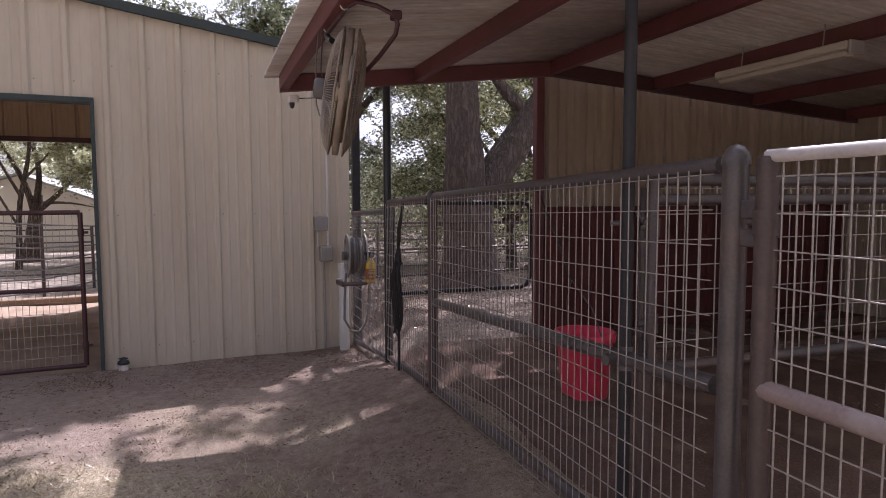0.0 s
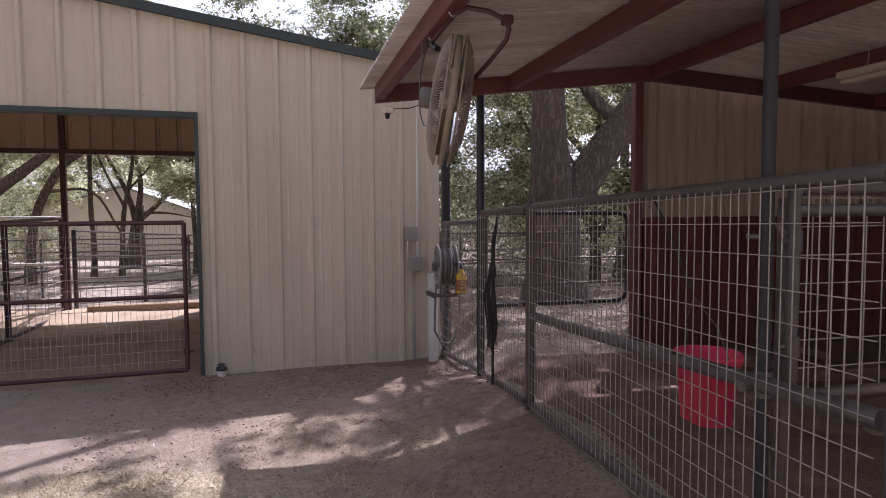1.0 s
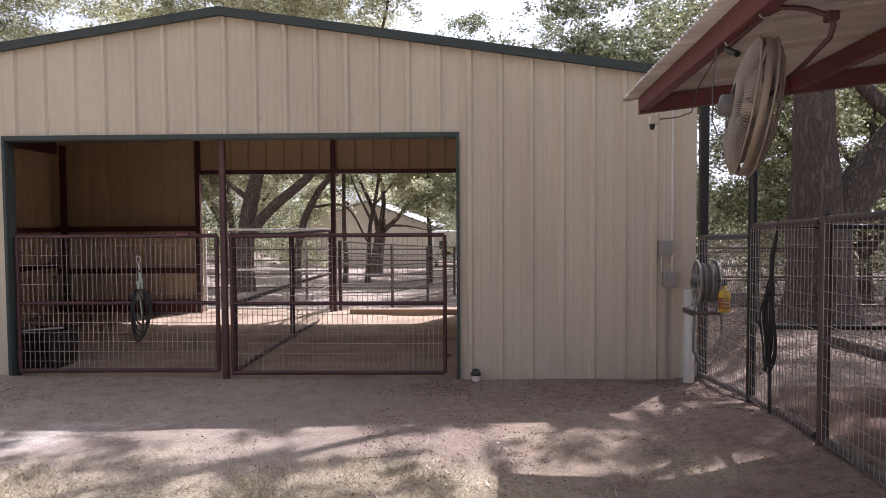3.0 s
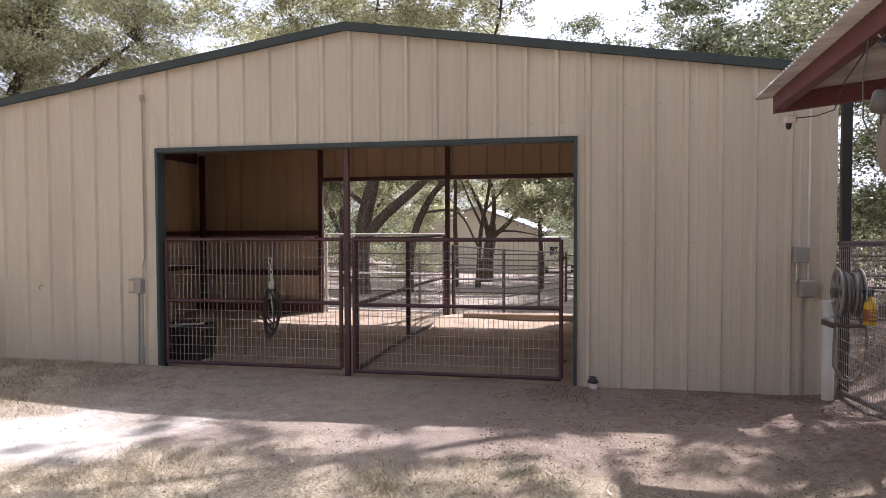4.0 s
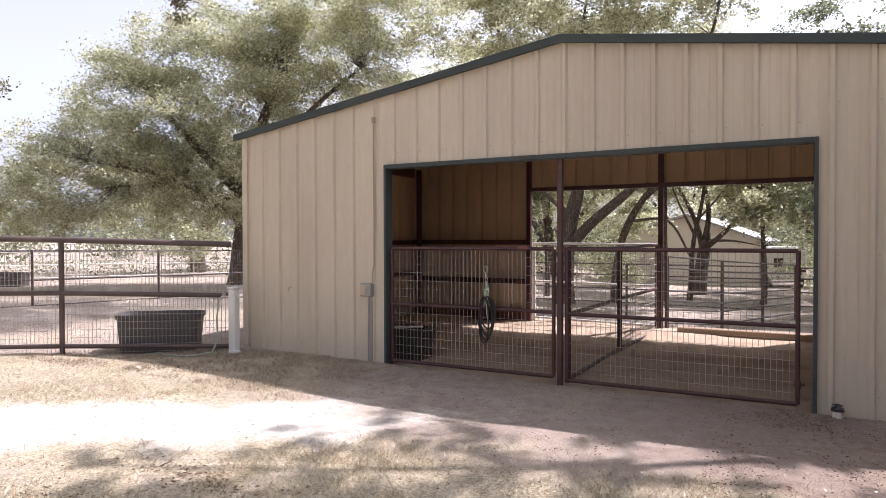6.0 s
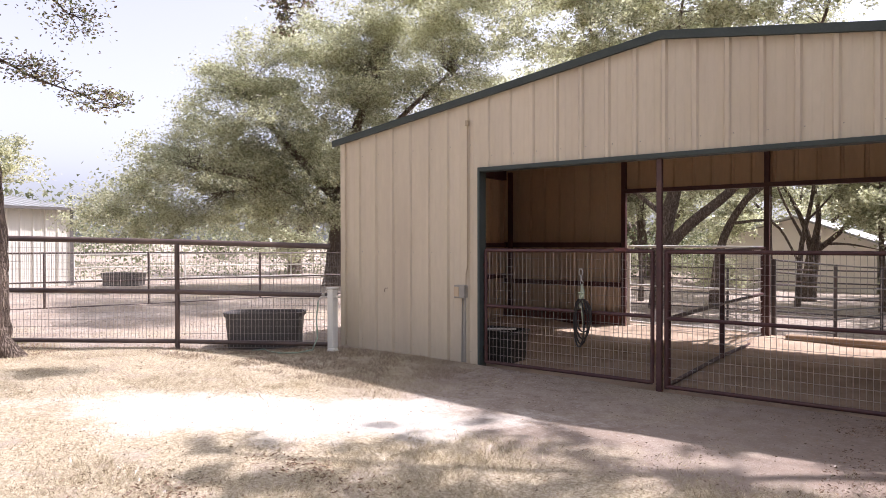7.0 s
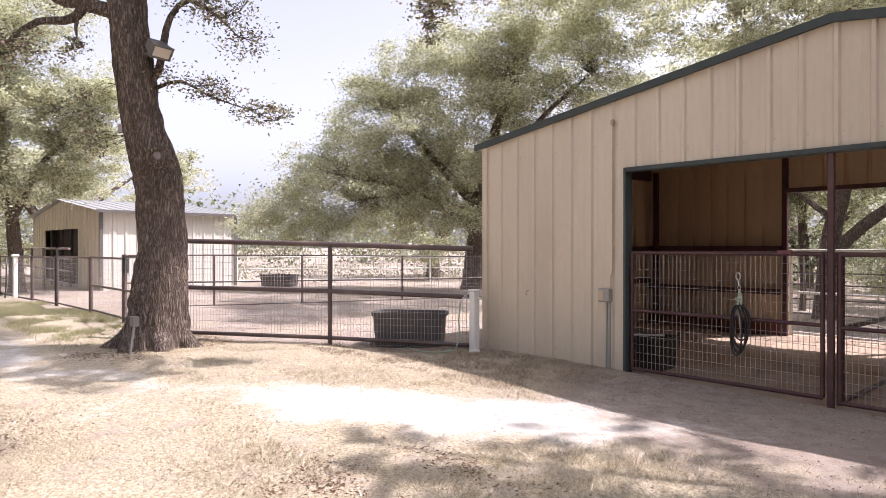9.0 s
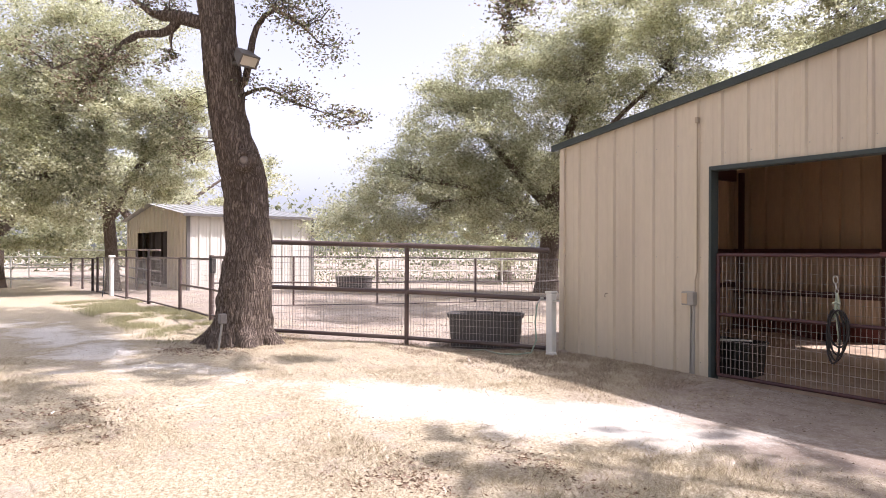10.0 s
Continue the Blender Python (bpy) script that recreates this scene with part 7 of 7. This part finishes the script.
# flood light and wiring on the leaning oak
fl = thing("flood_light", (-10.45, 3.02, 4.1), "weathered grey flood light with a frosted lens on the oak", "lamp")
m2 = Matrix.Translation((-10.36, 3.0, 4.22)) @ pose(0, 0, 0, 0, 0, 100) @ pose(0, 0, 0, 40, 0, 0) @ Matrix.Scale(0.84, 4)
part("housing", Geo().add([m2 @ Vector(p) for p in ((-.17, -.14, -.12), (.17, -.14, -.12), (.17, -.14, .10), (-.17, -.14, .10), (-.12, .16, -.08), (.12, .16, -.08), (.12, .16, .06), (-.12, .16, .06))],
                           [(0, 3, 2, 1), (4, 5, 6, 7), (0, 1, 5, 4), (1, 2, 6, 5), (2, 3, 7, 6), (3, 0, 4, 7)]), M_BRONZE, fl)
part("lens", Geo().box(-0.145, 0.145, -0.152, -0.142, -0.095, 0.075, 0.003, m2), M_LENS, fl, "frosted glass lens")
for x0, x1, z0, z1 in ((-0.175, -0.145, -0.125, 0.105), (0.145, 0.175, -0.125, 0.105), (-0.145, 0.145, -0.125, -0.095), (-0.145, 0.145, 0.075, 0.105)):
    part("bezel", Geo().box(x0, x1, -0.165, -0.138, z0, z1, 0.004, m2), M_BRONZE, fl)
part("bracket", Geo().tube([(-10.60, 2.90, 4.16), (-10.48, 2.95, 4.14), (-10.40, 2.99, 4.18)], 0.03, 8), M_BRONZE, fl)
eb = thing("outlet_post", (-10.36, 2.78, 0.1), "small grey outlet box on a conduit at the oak's foot", "electrical box")
part("conduit", Geo().tube([(-10.36, 2.62, 0.0), (-10.40, 2.70, 0.48)], 0.016, 8), M_GREY, eb)
part("box", Geo().box(-10.455, -10.36, 2.66, 2.755, 0.46, 0.60, 0.01), M_HOSEGREY, eb)
jn = thing("junction_box", (-10.93, 2.74, 3.15), "small grey junction box with a thin cable on the oak", "electrical box")
part("box", Geo().box(-0.035, 0.035, -0.05, 0.03, -0.06, 0.06, 0.006, pose(-10.86, 2.70, 3.15, 0, 0, 40)), M_GREY, jn)
part("cable", Geo().tube([(-10.86, 2.70, 3.2), (-10.80, 2.62, 3.6), (-10.72, 2.60, 4.0), (-10.56, 2.80, 4.15)], 0.007, 6), M_BLACK, jn, "thin black cable")

settle(YARD, yard_start)


# ---- dead grass, litter and small stones ----
def scatter(n, x0, x1, y0, y1, seed, keep):
    rng = np.random.default_rng(seed)
    p = np.column_stack([rng.uniform(x0, x1, n), rng.uniform(y0, y1, n)])
    ok = []
    for x, y in p:
        w = YARD @ Vector((x, y, 0))
        if -7.75 < w.x < 1.7 and 6.42 < w.y < 11.3:
            ok.append(False)
        else:
            ok.append(keep(x, y) > rng.random())
    p = p[np.array(ok)]
    p = np.array([tuple(YARD @ Vector((x, y, 0))) for x, y in p])
    p[:, 2] = [ground_z(x, y) for x, y, z in p]
    return p, rng


def blades(name, pts, rng, lo, hi, width, lean, mat, label):
    n = len(pts)
    h = rng.uniform(lo, hi, n)
    a = rng.uniform(0, 2 * math.pi, n)
    b = rng.uniform(0, 2 * math.pi, n)
    out = h * rng.uniform(0.3, 1.0, n) * lean
    v = np.empty((n, 3, 3))
    side = np.column_stack([np.cos(a), np.sin(a), np.zeros(n)]) * width / 2
    v[:, 0], v[:, 1] = pts - side, pts + side
    v[:, 2] = pts + np.column_stack([np.cos(b) * out, np.sin(b) * out, h])
    me = bpy.data.meshes.new(name)
    me.vertices.add(3 * n), me.loops.add(3 * n), me.polygons.add(n)
    me.vertices.foreach_set("co", v.reshape(-1))
    me.loops.foreach_set("vertex_index", np.arange(3 * n, dtype=np.int32))
    me.polygons.foreach_set("loop_start", np.arange(0, 3 * n, 3, dtype=np.int32))
    me.update(calc_edges=True)
    me.materials.append(mat)
    tagged(new(name, me), label, "grass", kind="stuff")


def patchy(x, y, s=0.9, lo=-0.1, hi=0.35, k=0.0):
    return smoothstep(lo, hi, noise.fractal((x * s, y * s, k), 0.8, 2.0, 3))


def chalk_here(x, y):
    """The bare pale lane across the yard."""
    d = math.hypot(0.16 * x + 0.016 * y + 2.06, -0.09 * x + 0.9 * y - 2.25)
    return 1 - smoothstep(0.75, 1.25, min(d, math.hypot(0.37 * x + 0.223 * y + 1.28, -0.70 * x + 1.16 * y - 8.05)) + 0.35 * noise.noise((x * 1.3, y * 1.3, 2.0)))


def straw_here(x, y):
    left = 1 - smoothstep(-5.5, -4.2, x)
    front = 1 - smoothstep(3.6, 4.6, y + 0.5 * noise.noise((x * 1.1, y * 1.1, 6.0)))
    d = max(left * (0.8 if y - 0.669 * x < 11.4 else 0.04), front * (1 - smoothstep(-0.3, 0.6, x)))
    return d * (1 - 0.95 * chalk_here(x, y)) * (0.2 + 0.8 * patchy(x, y))


def litter_here(x, y):
    lit_chalk = chalk_here(x, y)
    foot = smoothstep(0.75, 0.2, abs(y - 6.2)) if x > -0.9 else 0.0
    return (0.2 + 0.55 * patchy(x, y, 0.7, -0.1, 0.3, 8.0) + 0.5 * foot) * (1 - 0.9 * lit_chalk)


p, r = scatter(420000, -13.5, 1.6, -0.6, 6.4, 5, straw_here)
blades("dead_grass", p, r, 0.008, 0.040, 0.0042, 2.2, M_STRAW, "short dead straw-coloured grass over the yard")
p, r = scatter(70000, -6.5, 0.6, 1.6, 4.7, 15, lambda x, y: straw_here(x, y) * patchy(x, y, 2.4, -0.1, 0.3, 5.0))
blades("grass_tufts", p, r, 0.015, 0.055, 0.005, 1.3, M_STRAW, "loose tufts of long dead grass in the yard")
p, r = scatter(120000, -22, -11.6, 2.0, 4.2, 6, lambda x, y: patchy(x, y, 0.8, -0.2, 0.2) * (1 - smoothstep(0.5, 1.3, abs(y - 3.3))))
blades("grass_tufts", p, r, 0.02, 0.10, 0.007, 1.1, M_GRASS, "tufts of half dry grass along the fence")
p, r = scatter(24000, -9.5, -5.2, 4.6, 6.45, 7, lambda x, y: patchy(x, y, 1.4, -0.3, 0.2, 3.0) * 0.8)
blades("grass_tufts", p, r, 0.01, 0.05, 0.006, 1.4, M_LITTER, "thin dead grass and litter at the foot of the wall")
p, r = scatter(60000, -14, 4.5, 0.5, 9.0, 8, litter_here)
p[:, 2] += 0.006
me = leaf_mesh("leaf_litter", p, 0.018, M_LITTER, r, 0.10, 0.5)
tagged(new("leaf_litter", me), "scattered dry oak leaves and twigs on the dirt", "leaf litter", kind="stuff")
p, r = scatter(42000, -1.6, 1.5, 2.4, 6.45, 18, lambda x, y: (0.25 + 0.75 * smoothstep(0.9, 0.15, abs(y - 6.15))) * patchy(x, y, 1.6, -0.25, 0.35, 9.0))
p[:, 2] += 0.005
me = leaf_mesh("leaf_litter", p, 0.021, M_BROWN, r, 0.15, 0.35)
tagged(new("leaf_litter", me), "dark dry leaves and twigs at the wall's foot", "leaf litter", kind="stuff")
p, r = scatter(60000, 1.75, 10.5, 5.5, 17.0, 14, lambda x, y: 0.45 + 0.55 * patchy(x, y, 0.8, -0.2, 0.3, 1.0))
p[:, 2] += 0.008
me = leaf_mesh("leaf_litter", p, 0.03, M_DRYLEAF, r, 0.15, 0.45)
tagged(new("leaf_litter", me), "deep brown leaf litter under the forked oak", "leaf litter", kind="stuff")


def brown_here(x, y):
    d = min(math.hypot((x + 7.4) * 0.8, (y - 0.35) * 1.3), math.hypot((x + 4.75) * 1.0, (y - 1.75) * 1.6), math.hypot((x + 10.9) * 0.9, (y - 3.9) * 1.5), math.hypot((x + 4.4) * 0.7, (y - 2.75) * 2.2) + 0.25, math.hypot((x + 10.6) * 0.8, (y - 2.5) * 1.1) + 0.1)
    return (1 - smoothstep(0.15, 0.95, d)) * (0.15 + 0.85 * patchy(x, y, 2.2, -0.25, 0.3, 4.0))


p, r = scatter(130000, -13, -3, -1.0, 5.0, 12, brown_here)
p[:, 2] += 0.01
me = leaf_mesh("brown_litter", p, 0.034, M_BROWN, r, 0.25, 0.3)
tagged(new("brown_litter", me), "drifts of brown oak leaves on the dry grass", "leaf litter", kind="stuff")
p, r = scatter(9000, -13, 1.6, -1.0, 6.4, 9, lambda x, y: 0.6)
g = Geo()
for x, y, z in p[:5000]:
    s = 0.003 + 0.010 * r.random() ** 3
    h, a = s * 0.6, r.uniform(0, 6.28)
    c, d = math.cos(a) * s, math.sin(a) * s
    g.add([(x + c, y + d, z), (x - d, y + c, z), (x - c, y - d, z), (x + d, y - c, z), (x, y, z + h)], [(0, 1, 4), (1, 2, 4), (2, 3, 4), (3, 0, 4)])
tagged(solid("pebbles", g, M_TIMBER, "small pale stones and clods on the dirt", "stones"), kind="stuff")
